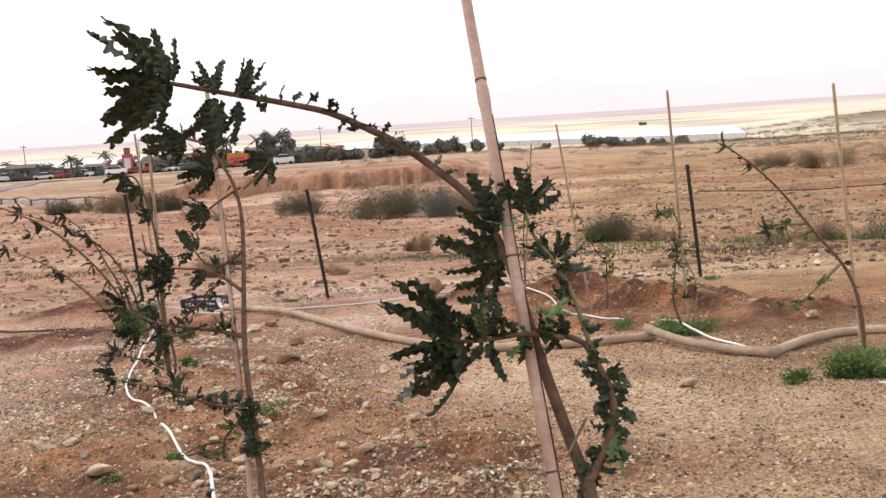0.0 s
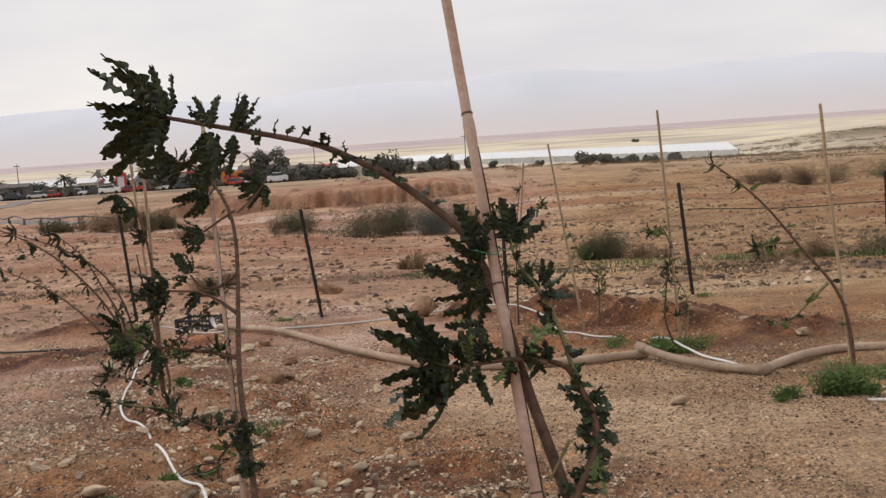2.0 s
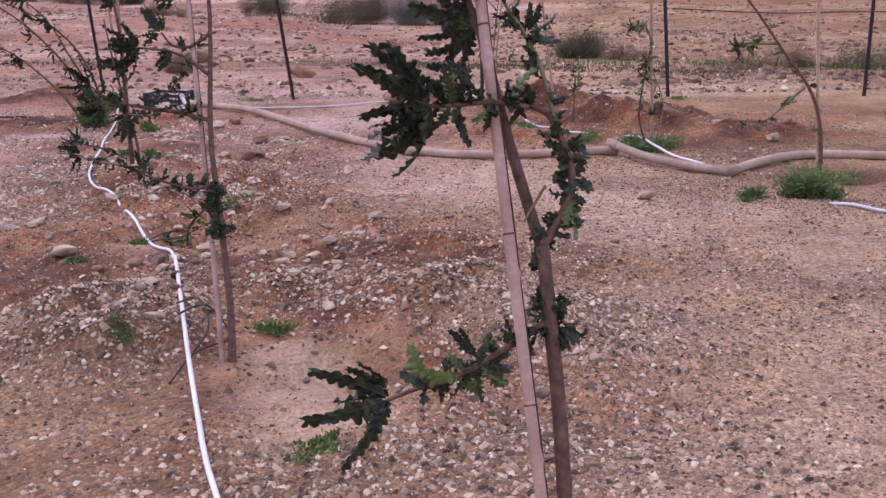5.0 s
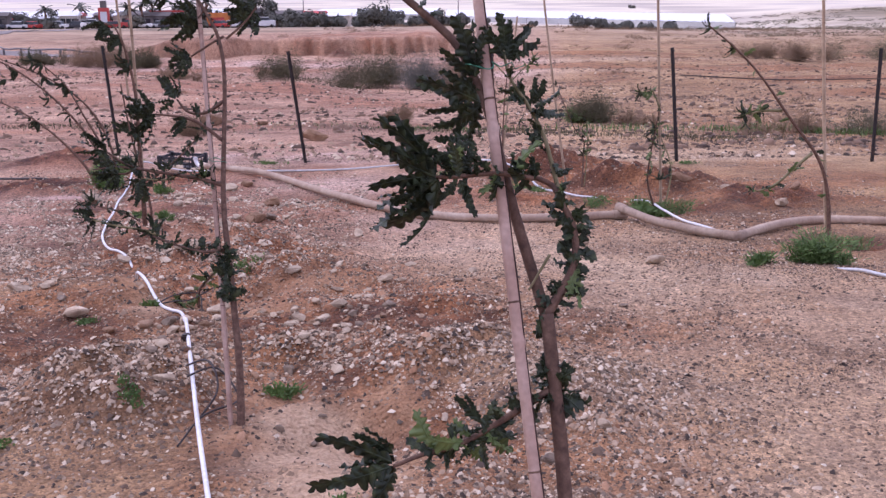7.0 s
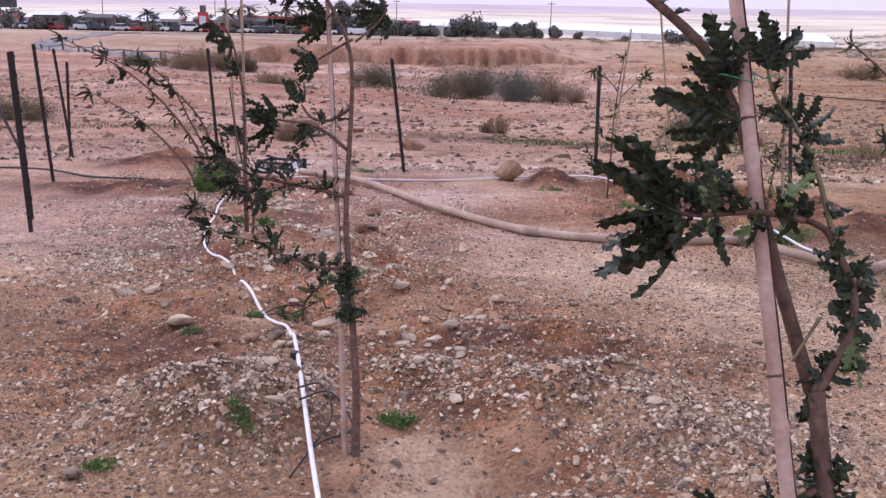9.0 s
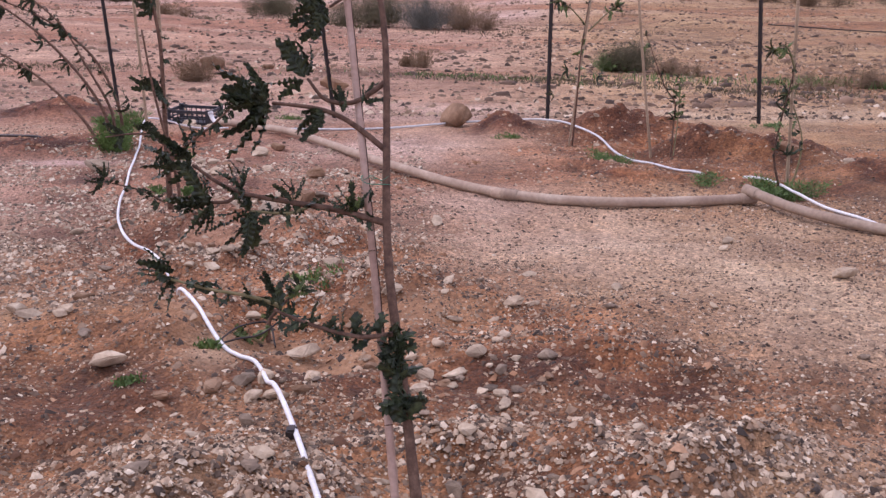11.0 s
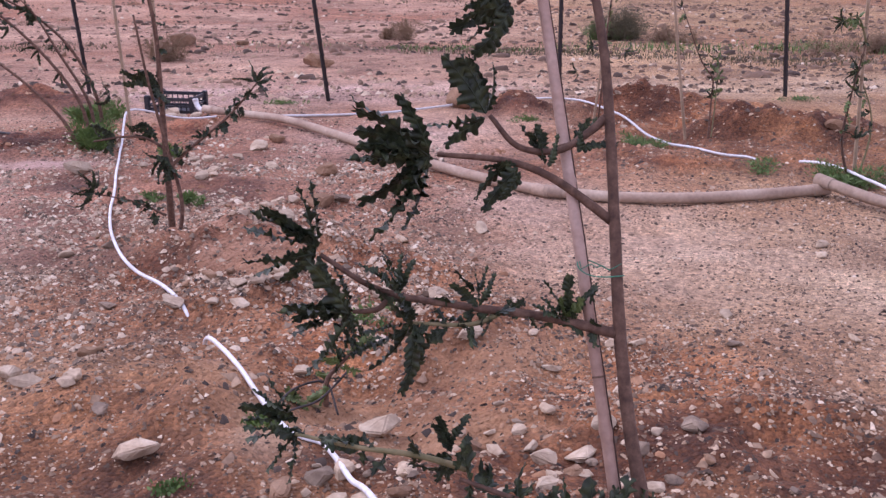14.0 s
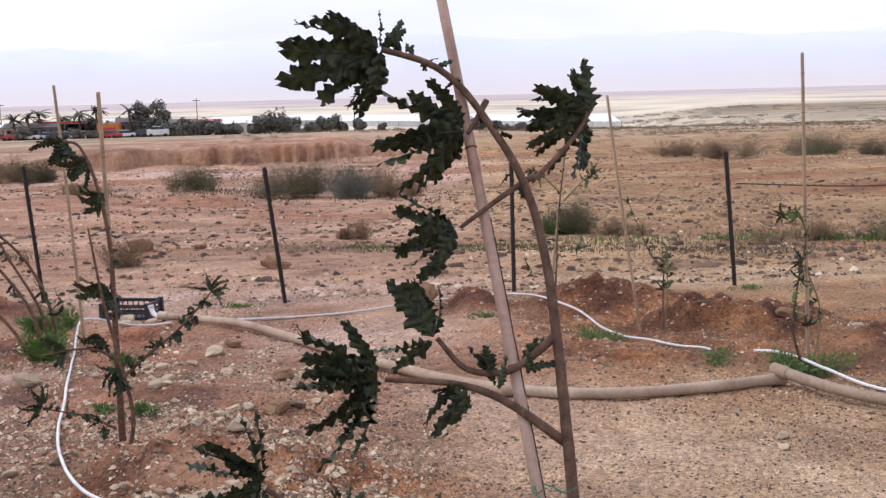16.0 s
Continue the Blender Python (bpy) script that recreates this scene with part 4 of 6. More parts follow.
whorl(tree_b, lean_b, -0.803, 0.752, ((128, 0.075, 0.25), (106, 0.065, 0.2), (188, 0.06, -0.2), (212, 0.085, -0.2), (254, 0.1, -0.7), (275, 0.085, -0.7), (292, 0.09, -1.2)), 43, more=0.3)
leafy(tree_b, slant(lean_b, -0.67, 0.765, -0.73, 0.747, -0.8, 0.752), 18, 0.85, 44)
whorl(tree_b, lean_b, -0.818, 0.795, ((102, 0.058, 0.2), (142, 0.06, 0.25), (74, 0.052, -0.2)), 45)
whorl(tree_b, lean_b, -0.71, 0.774, ((95, 0.045, 0.2), (130, 0.05, 0.3), (55, 0.045, 0.2)), 46)
whorl(tree_b, lean_b, -0.585, 0.75, ((150, 0.055, 0.2), (120, 0.062, 0.25), (96, 0.062, -0.2), (62, 0.055, -0.2), (35, 0.05, 0.3)), 47)
tuft(tree_b, lean_b, -0.59, 0.752, 80, 60, 3, 0.75, 48, FRESH)
leafy(tree_b, slant(lean_b, -0.54, 0.735, -0.65, 0.76, -0.84, 0.793), 16, 0.7, 49)
whorl(tree_b, lean_b, -0.958, 0.626, ((128, 0.075, 0.2), (152, 0.075, 0.2), (176, 0.065, -0.2), (202, 0.07, -0.2), (238, 0.075, -0.25), (264, 0.075, -0.2)), 50)
whorl(tree_b, lean_b, -0.75, 0.578, ((100, 0.06, 0.2), (150, 0.06, 0.25), (70, 0.05, -0.2), (190, 0.06, 0.2), (240, 0.05, 0.2)), 51)
leafy(tree_b, slant(lean_b, -0.51, 0.528, -0.61, 0.533, -0.73, 0.57, shift=-0.03), 34, 1.05, 52)
leafy(tree_b, slant(lean_b, -0.77, 0.585, -0.87, 0.603, -0.96, 0.622), 14, 0.95, 53)
leafy(tree_b, slant(lean_b, -0.472, 0.37, -0.488, 0.45, -0.498, 0.51, shift=-0.02), 44, 1.2, 54)
cane("bamboo_stake", (-0.473, 3.1, gb), (-0.662, 3.82, 1.62), 0.0085, M_BAMBOO, "pinkish tan bamboo stake leaning beside a sapling", (0.22, 0.42, 0.6, 0.78, 0.93), (0.3, 0.72))
twine(None, ((-0.562, 3.46, 0.815), (-0.518, 3.455, 0.805)), 0.02, 2, 0.07)

# ---- saplings further into the plot ----
gc = ground_z(-1.88, 7.1)
tree_c = thing("sapling", (-1.88, 7.1, gc), "slender sapling with dark leaf tuft at its bent tip", "tree", "saplings")
rod("trunk", [(-1.88, 7.1, gc - 0.05), (-1.866, 7.05, 0.0), (-1.862, 7.05, 0.34), (-1.86, 7.05, 0.68), (-1.9, 7.05, 0.95), (-1.96, 7.05, 1.12), (-2.03, 7.05, 1.15)], 0.019, 0.006, M_BARK, tree_c, rough=0.1)
rod("branch", flat(7.0, -1.83, gc - 0.02, -1.8, -0.15, -1.84, 0.1, -1.9, 0.42, -1.94, 0.75), 0.011, 0.005, M_BARK, tree_c)
rod("branch", flat(7.0, -1.85, 0.02, -1.73, 0.125, -1.57, 0.25, -1.46, 0.36, -1.4, 0.43), 0.009, 0.004, M_BARK, tree_c)
rod("branch", flat(7.05, -1.86, 0.1, -1.95, 0.16, -2.06, 0.17, -2.2, 0.15), 0.008, 0.004, M_BARK, tree_c)
rod("branch", flat(6.95, -1.87, -0.2, -2.0, -0.13, -2.2, -0.08), 0.007, 0.003, M_BARK, tree_c)
cluster(tree_c, (-2.02, 7.05, 1.15), 215, 60, 8, 1.2, 61)
cluster(tree_c, (-1.93, 7.05, 1.06), 215, 60, 7, 1.15, 62)
cluster(tree_c, (-1.87, 7.05, 0.9), 225, 50, 6, 1.1, 63)
leafy(tree_c, flat(7.05, -1.85, 0.75, -1.86, 0.5, -1.86, 0.3), 10, 1.2, 64)
cluster(tree_c, (-1.88, 7.03, 0.45), 200, 80, 7, 1.2, 65)
cluster(tree_c, (-2.1, 7.05, 0.17), 195, 60, 5, 1.0, 66)
cluster(tree_c, (-1.93, 7.05, 0.22), 230, 70, 6, 1.0, 67)
cluster(tree_c, (-1.86, 7.0, 0.08), 255, 70, 7, 1.15, 68)
leafy(tree_c, flat(7.0, -1.8, 0.08, -1.57, 0.25, -1.44, 0.38), 40, 1.3, 69)
cluster(tree_c, (-1.4, 7.0, 0.43), 60, 110, 8, 0.85, 70, THIN)
cluster(tree_c, (-2.2, 6.95, -0.07), 150, 100, 10, 1.1, 71, THIN)
leafy(tree_c, flat(6.95, -1.9, -0.2, -2.0, -0.13, -2.2, -0.08), 20, 1.4, 72)
cane("cane_stake", (-1.892, 7.16, gc), (-1.882, 7.15, 1.37), 0.0105, M_CANE, "tan cane stake beside a slender sapling")

gd = ground_z(-2.78, 9.1)
tree_d = thing("sapling", (-2.78, 9.1, gd), "many-stemmed sapling with thin branches swept sideways by wind", "tree", "saplings")
for k, line in enumerate((flat(9.0, -2.76, gd - 0.03, -2.806, -0.04, -3.066, 0.353, -3.453, 0.692, -3.994, 0.953), flat(9.05, -2.75, gd - 0.03, -2.755, -0.07, -2.917, 0.281, -3.055, 0.551, -3.246, 0.744),
                          flat(9.15, -2.72, gd - 0.03, -2.72, -0.09, -2.82, 0.21, -2.985, 0.43, -3.26, 0.62, -3.7, 0.8), flat(8.95, -2.8, gd - 0.03, -2.95, -0.1, -3.3, 0.25, -3.75, 0.5))):
    rod("trunk" if not k else "branch", line, 0.014, 0.004, M_BARK, tree_d, seed=k)
    leafy(tree_d, line[2:], 14, 1.3, 80 + k)
    cluster(tree_d, line[-1], 195, 80, 6, 1.1, 90 + k, THIN)
    cluster(tree_d, line[-2], 215, 70, 5, 1.0, 95 + k)
for k, (cx, cz) in enumerate(((-3.55, 0.62), (-3.2, 0.45), (-3.02, 0.3), (-2.9, 0.15), (-2.7, 0.1), (-3.6, 0.85), (-3.3, 0.78), (-2.6, 0.02))):
    cluster(tree_d, (cx, 9.0, cz), 200, 80, 3, 1.0, 101 + k, THIN + LEAVES[:4])
cane("cane_stake", (-2.56, 9.3, ground_z(-2.56, 9.3)), (-2.6, 9.2, 1.43), 0.0105, M_CANE, "tan cane stake standing in a clump of weeds")


def sapling(x, y, label, lines, tufts, seed, r=0.01, leaf=1.2):
    g = ground_z(x, y)
    ob = thing("sapling", (x, y, g), label, "tree", "saplings")
    for k, line in enumerate(lines):
        start = [(x + 0.02 * k, y, g - 0.04)] if k == 0 or line[0] is None else []
        pts = start + [q for q in line if q is not None]
        rod("trunk" if not k else "branch", pts, r * (0.8 if k else 1.0), r * 0.35, M_BARK if not k else M_TWIG, ob, seed=seed + k)
        leafy(ob, pts[1:] if len(pts) > 2 else pts, 14, leaf, seed + 10 + k, SMALL + FRESH)
    for k, (tx, ty, tz, ang, n, s) in enumerate(tufts):
        cluster(ob, (tx, ty, tz), ang, 80, n, s * 0.8, seed + 30 + k, THIN + FRESH[:2])
    return ob


sapling(2.72, 6.28, "thin sapling arching over sideways with sparse leaves", [flat(6.28, 2.69, 0.05, 2.606, 0.315, 2.404, 0.577, 2.204, 0.837, 2.037, 1.005, 1.87, 1.139), flat(6.25, 2.55, 0.36, 2.45, 0.27, 2.33, 0.16, 2.22, 0.12), flat(6.3, 2.36, 0.62, 2.25, 0.62, 2.15, 0.6)],
        [(1.88, 6.28, 1.13, 170, 7, 0.9), (2.04, 6.28, 1.0, 190, 9, 1.0), (2.14, 6.3, 0.6, 205, 9, 1.1), (2.2, 6.25, 0.12, 160, 5, 0.7)], 500, 0.014)
cane("cane_stake", (2.712, 6.3, ground_z(2.712, 6.3)), (2.538, 6.28, 1.463), 0.0105, M_CANE, "thin tan cane stake beside an arching sapling")
sapling(1.96, 7.82, "small sparse sapling with twiggy stems beside a cane", [flat(7.8, 1.86, -0.13, 1.87, 0.1, 1.9, 0.3, 1.93, 0.5), [None] + flat(7.85, 2.05, -0.05, 1.97, 0.2, 1.9, 0.3), flat(7.8, 1.93, 0.45, 1.86, 0.6, 1.78, 0.58)],
        [(1.78, 7.8, 0.58, 210, 7, 0.9), (1.9, 7.8, 0.3, 190, 12, 1.0), (1.9, 7.8, 0.2, 230, 8, 0.9), (1.95, 7.82, -0.1, 80, 8, 0.9)], 540)
cane("cane_stake", (1.985, 7.85, ground_z(1.985, 7.85)), (1.862, 7.8, 1.5), 0.0105, M_CANE, "tan cane stake beside a sparse sapling")
sapling(1.55, 9.25, "thin twiggy sapling with few leaves in a dug hollow", [flat(9.3, 1.568, -0.12, 1.56, 0.0, 1.463, 0.135, 1.3, 0.514), [None] + flat(9.3, 1.6, -0.1, 1.59, 0.17)], [(1.3, 9.3, 0.5, 120, 3, 0.6), (1.57, 9.3, -0.15, 90, 9, 0.8)], 580, 0.008)
cane("cane_stake", (1.43, 9.4, ground_z(1.43, 9.4)), (1.19, 9.46, 1.27), 0.0105, M_CANE, "leaning tan cane stake above a dug hollow")
sapling(0.84, 9.75, "thin sapling with scattered leaf tufts by a leaning stick", [flat(9.6, 0.84, 0.0, 0.85, 0.3, 0.88, 0.6, 0.92, 0.9), flat(9.6, 0.88, 0.55, 0.75, 0.68, 0.66, 0.73), flat(9.6, 0.9, 0.5, 1.05, 0.65, 1.12, 0.7)],
        [(0.66, 9.6, 0.73, 200, 6, 1.0), (1.12, 9.6, 0.7, 20, 6, 0.9), (0.92, 9.6, 0.85, 150, 6, 0.9), (0.75, 9.6, 0.2, 200, 7, 1.0), (1.0, 9.6, 0.15, 320, 7, 1.0), (0.65, 9.6, 0.0, 200, 5, 0.9)], 620, 0.009)
cane("cane_stake", (0.83, 9.85, ground_z(0.83, 9.85)), (0.98, 9.8, 1.1), 0.009, M_CANE, "thin pale stick leaning beside a sapling")
sapling(-1.02, 5.0, "stunted sapling stump with a leafy sprig in a dug hollow", [flat(5.0, -1.015, -0.13, -0.96, -0.06, -0.9, 0.0), [None] + flat(4.98, -1.08, -0.19, -1.15, -0.17)], [(-0.9, 5.0, 0.0, 60, 9, 0.8), (-0.98, 5.0, -0.05, 120, 5, 0.5)], 660, 0.011)

# ---- fence posts: notched black steel angles ----
def angle_post(foot, top, label):
    foot, top = Vector(foot), Vector(top)
    ob = thing("fence_post", foot, label, "fence post", "fence posts")
    d = (top - foot)
    q = Vector((0, 0, 1)).rotation_difference(d.normalized()).to_matrix().to_4x4()
    m = Matrix.Translation(foot) @ q @ Matrix.Rotation(radians(35), 4, "Z")
    h, w, k = d.length, 0.028, 0.006
    box("flange", (0, 0, -0.15), (w, k, h), M_POST, ob, bevel=0.0012, m=m)
    box("web", (0, k, -0.15), (k, w, h), M_POST, ob, bevel=0.0012, m=m)
    for i in range(9):
        z = 0.12 + i * (h - 0.2) / 8
        box("notch", (w * 0.35, -0.003, z), (w * 0.65, 0.001, z + 0.02), M_CRACK, ob, m=m)
        box("lug", (w - 0.001, 0.0, z + 0.03), (w + 0.005, k, z + 0.055), M_POST, ob, m=m)
    return ob


def post(x, y, lean, height=1.22, back=0.0):
    g = ground_z(x, y)
    return angle_post((x, y, g), (x + lean, y + back, g + height), "black steel angle fence post set in stony ground")


post(-3.5, 11.75, -0.08, 1.28)
post(-1.28, 11.37, -0.115, 1.25, -0.2)
post(0.83, 11.35, -0.01, 1.2)
post(2.86, 11.1, -0.11, 1.24)
post(4.9, 10.8, -0.02, 1.2)
post(-3.42, 7.0, -0.05, 1.25)
post(-3.66, 7.5, -0.05, 1.25)
post(-4.36, 9.35, -0.09, 1.28)
post(-5.28, 11.8, -0.14, 1.27)
post(-5.4, 12.0, 0.04, 1.12)
angle_post((-5.6, 11.3, ground_z(-5.6, 11.3)), (-6.6, 12.2, 0.5), "slanting black steel brace leaning on the fence line")
wire = thing("fence_wire", (2.8, 11.1, 0.4), "thin dark slack wire strung along the fence", "wire")
rod("strand", [(2.84, 11.08, 0.43), (3.9, 10.93, 0.385), (4.9, 10.78, 0.4), (7.0, 10.5, 0.38), (10.0, 10.1, 0.4)], 0.006, 0.006, M_TUBE, wire, sides=6)


# ---- pipes and hoses ----
def laid(points, lift, per=8):
    """A line over the ground through x, y points, lift metres above it (a third value lifts a point more)."""
    line = smooth_line([(p[0], p[1], 0.0) for p in points], per)
    ups = smooth_line([(p[2] if len(p) > 2 else 0.0, 0, 0) for p in points], per)
    z = [ground_z(p.x, p.y) for p in line]
    z = [max(z[max(0, i - 5):i + 6]) for i in range(len(z))]
    z = [sum(z[max(0, i - 6):i + 7]) / len(z[max(0, i - 6):i + 7]) for i in range(len(z))]
    return [Vector((p.x, p.y, h + lift + u.x)) for p, h, u in zip(line, z, ups)]


def pipe(points, r, label, seed):
    line = laid(points, r * 0.85)
    ob = thing("water_pipe", line[0], label, "pipe", "pipe lengths")
    part("tube", mesh_from("tube", *tube(line, r, r, 14, 0.05, seed=seed), M_PIPE), ob)
    for q, s in ((0, 1), (-1, -1)):
        d = (line[1] - line[0]).normalized() if q == 0 else (line[-2] - line[-1]).normalized()
        part("collar", mesh_from("collar", *tube([line[q] - d * 0.005, line[q] + d * 0.03, line[q] + d * 0.09, line[q] + d * 0.1], r * 1.16, r * 1.12, 14, 0.04), M_PIPE), ob, "thicker collar at the pipe's end")
    return ob


pipe([(-2.24, 10.5), (-1.85, 10.2), (-1.49, 9.78), (-1.0, 9.0), (-0.61, 8.36), (-0.25, 7.85), (0.1, 7.52)], 0.031, "dusty tan plastic water pipe lying on gravel", 1)
pipe([(0.08, 7.53), (0.45, 7.37), (0.85, 7.3), (1.25, 7.33), (1.62, 7.4)], 0.031, "dusty tan water pipe length lying straight on gravel", 2)
pipe([(1.57, 7.42, 0.05), (1.75, 7.05, 0.02), (1.95, 6.75), (2.2, 6.47)], 0.031, "dusty tan water pipe length with a raised end", 3)
pipe([(2.18, 6.46), (2.45, 6.75), (2.75, 7.0), (3.1, 7.08), (3.7, 6.98), (4.4, 6.9)], 0.031, "dusty tan water pipe length bent past a sapling", 4)


def hose(points, r, mat, label, name="hose", per=10):
    line = laid(points, r * 0.8, per)
    ob = thing(name, line[0], label, "hose", "irrigation hoses")
    part("tube", mesh_from("tube", *tube(line, r, r, 10), mat), ob)
    return ob


hose([(-0.08, 1.4), (-0.25, 1.98), (-0.36, 2.31), (-0.45, 2.62), (-0.58, 3.08), (-0.83, 4.0), (-0.93, 4.36), (-1.0, 4.57), (-1.07, 4.63), (-1.15, 4.72), (-1.3, 5.05), (-1.43, 5.34, 0.01), (-1.46, 5.43, -0.08), (-1.5, 5.53, -0.13), (-1.54, 5.63, -0.04), (-1.62, 5.78), (-1.83, 6.16), (-2.03, 6.62), (-2.17, 7.05), (-2.27, 7.45), (-2.33, 7.8), (-2.39, 8.1), (-2.46, 8.45), (-2.53, 8.8), (-2.58, 9.1), (-2.6, 9.27, 0.07), (-2.59, 9.42, 0.14), (-2.47, 9.65, 0.12), (-2.32, 9.95, 0.08), (-2.12, 10.3, 0.02)], 0.0078, M_HOSE, "white irrigation hose winding along the row of saplings")
hose([(-2.0, 10.35), (-1.64, 10.37), (-0.78, 10.45), (0.09, 10.93), (0.51, 10.9), (0.85, 10.5, 0.0), (1.08, 10.0), (1.13, 9.5), (1.22, 9.0), (1.38, 8.62), (1.53, 8.4), (1.6, 8.28, -0.03)], 0.0095, M_HOSE, "white irrigation hose running past a boulder and red heaps")
hose([(1.84, 8.3, 0.0), (1.9, 8.1, 0.04), (1.92, 7.85, 0.06), (1.94, 7.55, 0.04), (2.02, 7.28), (2.12, 6.98), (2.25, 6.72, -0.03)], 0.0095, M_HOSE, "short white irrigation hose beside the tan pipe")
hose([(2.42, 5.4, -0.02), (2.5, 5.26), (2.62, 5.05), (3.0, 4.85), (3.6, 4.7)], 0.0095, M_HOSE, "white irrigation hose leaving a clump of weeds")
hose([(-8.0, 10.4), (-6.0, 10.5), (-5.0, 10.4), (-4.2, 9.9), (-3.6, 9.6), (-3.3, 9.5, -0.03)], 0.011, M_TUBE, "black irrigation tubing crossing to the saplings", "drip_tube")
hose([(-1.17, 4.8, 0.012), (-1.1, 4.98, 0.03), (-1.02, 5.02, 0.06), (-0.98, 4.9, 0.02)], 0.0035, M_TUBE, "thin black drip tubing looped at a stump", "drip_tube")
hose([(-1.16, 4.76, 0.012), (-1.05, 4.88, 0.03), (-0.95, 5.06, 0.08), (-0.93, 5.15, 0.0)], 0.0035, M_TUBE, "thin black drip tubing looped at a stump", "drip_tube")
hose([(-0.66, 3.3, 0.02), (-0.55, 3.32, 0.07), (-0.47, 3.22, 0.03), (-0.55, 3.05, 0.04), (-0.6, 2.9, 0.0)], 0.0035, M_TUBE, "thin black drip tubing looped at a sapling's foot", "drip_tube")
hose([(-0.68, 3.38, 0.02), (-0.57, 3.28, 0.1), (-0.53, 3.18, 0.07), (-0.58, 3.08, 0.0)], 0.0035, M_TUBE, "thin black drip tubing looped at a sapling's foot", "drip_tube")
for (jx, jy) in ((-0.78, 3.78), (-1.16, 4.76)):
    box("drip_joint_body", (-0.014, -0.02, -0.01), (0.014, 0.02, 0.02), M_TUBE, thing("drip_joint", (jx, jy, ground_z(jx, jy)), "small black plastic joint on the white hose", "hose fitting", "hose joints"), bevel=0.005, m=Matrix.Translation((jx, jy, ground_z(jx, jy) + 0.012)))

# ---- crate ----
def crate(x, y, turn):
    g = ground_z(x, y)
    ob = thing("plastic_crate", (x, y, g), "black plastic produce crate with slotted sides on the ground", "crate")
    m = Matrix.Translation((x, y, g)) @ Matrix.Rotation(radians(turn), 4, "Z")
    w, d, h, k = 0.2, 0.14, 0.15, 0.01
    box("bottom", (-w, -d, 0.005), (w, d, 0.017), M_CRATE, ob, m=m)
    for sx in (-1, 1):
        for sy in (-1, 1):
            box("corner_post", (sx * w - 0.02, sy * d - 0.02, 0.017), (sx * w + 0.02, sy * d + 0.02, h + 0.012), M_CRATE, ob, bevel=0.004, m=m)
    for z0, z1 in ((0.017, 0.045), (0.07, 0.083), (0.122, h)):
        for s in (-1, 1):
            box("side_slat", (-w + 0.02, s * d - k / 2, z0), (w - 0.02, s * d + k / 2, z1), M_CRATE, ob, m=m)
            box("side_slat", (s * w - k / 2, -d + 0.02, z0), (s * w + k / 2, d - 0.02, z1), M_CRATE, ob, m=m)
    for i in range(7):
        for s in (-1, 1):
            box("rib", (-w + 0.05 * (i + 1) - 0.004, s * d - k / 2 + 0.002, 0.045), (-w + 0.05 * (i + 1) + 0.004, s * d + k / 2 - 0.002, 0.122), M_CRATE, ob, m=m)
    return ob


crate(-2.55, 10.95, -14)
eg = ground_z(-2.28, 10.45)
elbow = thing("pipe_elbow", (-2.28, 10.45, eg), "white plastic elbow at the end of the tan pipe", "pipe fitting")
part("bend", mesh_from("bend", *tube(smooth_line([(-2.22, 10.47, eg + 0.035), (-2.28, 10.53, eg + 0.045), (-2.31, 10.56, eg + 0.07), (-2.325, 10.58, eg + 0.11)]), 0.02, 0.02, 10), M_HOSE), elbow)
part("rim", mesh_from("rim", *tube([Vector((-2.322, 10.575, eg + 0.1)), Vector((-2.327, 10.582, eg + 0.122))], 0.024, 0.024, 10), M_HOSE), elbow)

# every leaf hangs on the stem that it grows from
for tree in [o for o in bpy.data.objects if o.name.startswith("sapling") and o.parent is None]:
    stems = [o for o in tree.children if o.name.startswith(("trunk", "branch"))]
    lines = [np.array([tuple(o.matrix_basis @ v.co) for v in o.data.vertices][::3]) for o in stems]
    for leaf in [o for o in tree.children if o.name.startswith("leaf")]:
        p = np.array(tuple(leaf.matrix_basis.translation))
        best = min(range(len(stems)), key=lambda i: float(((lines[i] - p) ** 2).sum(1).min()))
        here = leaf.matrix_basis.copy()
        leaf.parent = stems[best]
        leaf.matrix_parent_inverse = Matrix.Identity(4)
        leaf.matrix_basis = stems[best].matrix_basis.inverted() @ here


# ---- stones ----
def stone_mesh(seed, mat, flatness=0.65, subdiv=2):
    rng = random.Random(seed)
    bm = bmesh.new()
    pts = [Vector((rng.gauss(0, 1), rng.gauss(0, 1), rng.gauss(0, 1))).normalized() * rng.uniform(0.8, 1.12) for _ in range(13)]
    made = bmesh.ops.convex_hull(bm, input=[bm.verts.new(q) for q in pts])
    bmesh.ops.delete(bm, geom=list({e for e in made["geom_interior"] if isinstance(e, bmesh.types.BMVert)}), context="VERTS")
    bmesh.ops.bevel(bm, geom=bm.edges[:], offset=0.09, segments=2, affect="EDGES")
    bmesh.ops.triangulate(bm, faces=[f for f in bm.faces if len(f.verts) > 4])
    off = Vector((rng.uniform(-50, 50), rng.uniform(-50, 50), rng.uniform(-50, 50)))
    cuts = [(Vector((rng.uniform(-1, 1), rng.uniform(-1, 1), rng.uniform(-1, 1))).normalized(), rng.uniform(0.62, 0.9)) for _ in range(5)]
    sx, sy = rng.uniform(0.95, 1.45), rng.uniform(0.65, 1.0)
    for v in bm.verts:
        for n, h in cuts:
            over = v.co.dot(n) - h
            if over > 0:
                v.co -= n * over * 0.97
        v.co += v.co.normalized() * (0.12 * noise.noise(v.co * 1.6 + off) + 0.07 * noise.noise(v.co * 5.0 + off))
        v.co.x, v.co.y, v.co.z = v.co.x * sx, v.co.y * sy, v.co.z * flatness
    return bm_mesh("stone", bm, mat, flatness > 0.75)


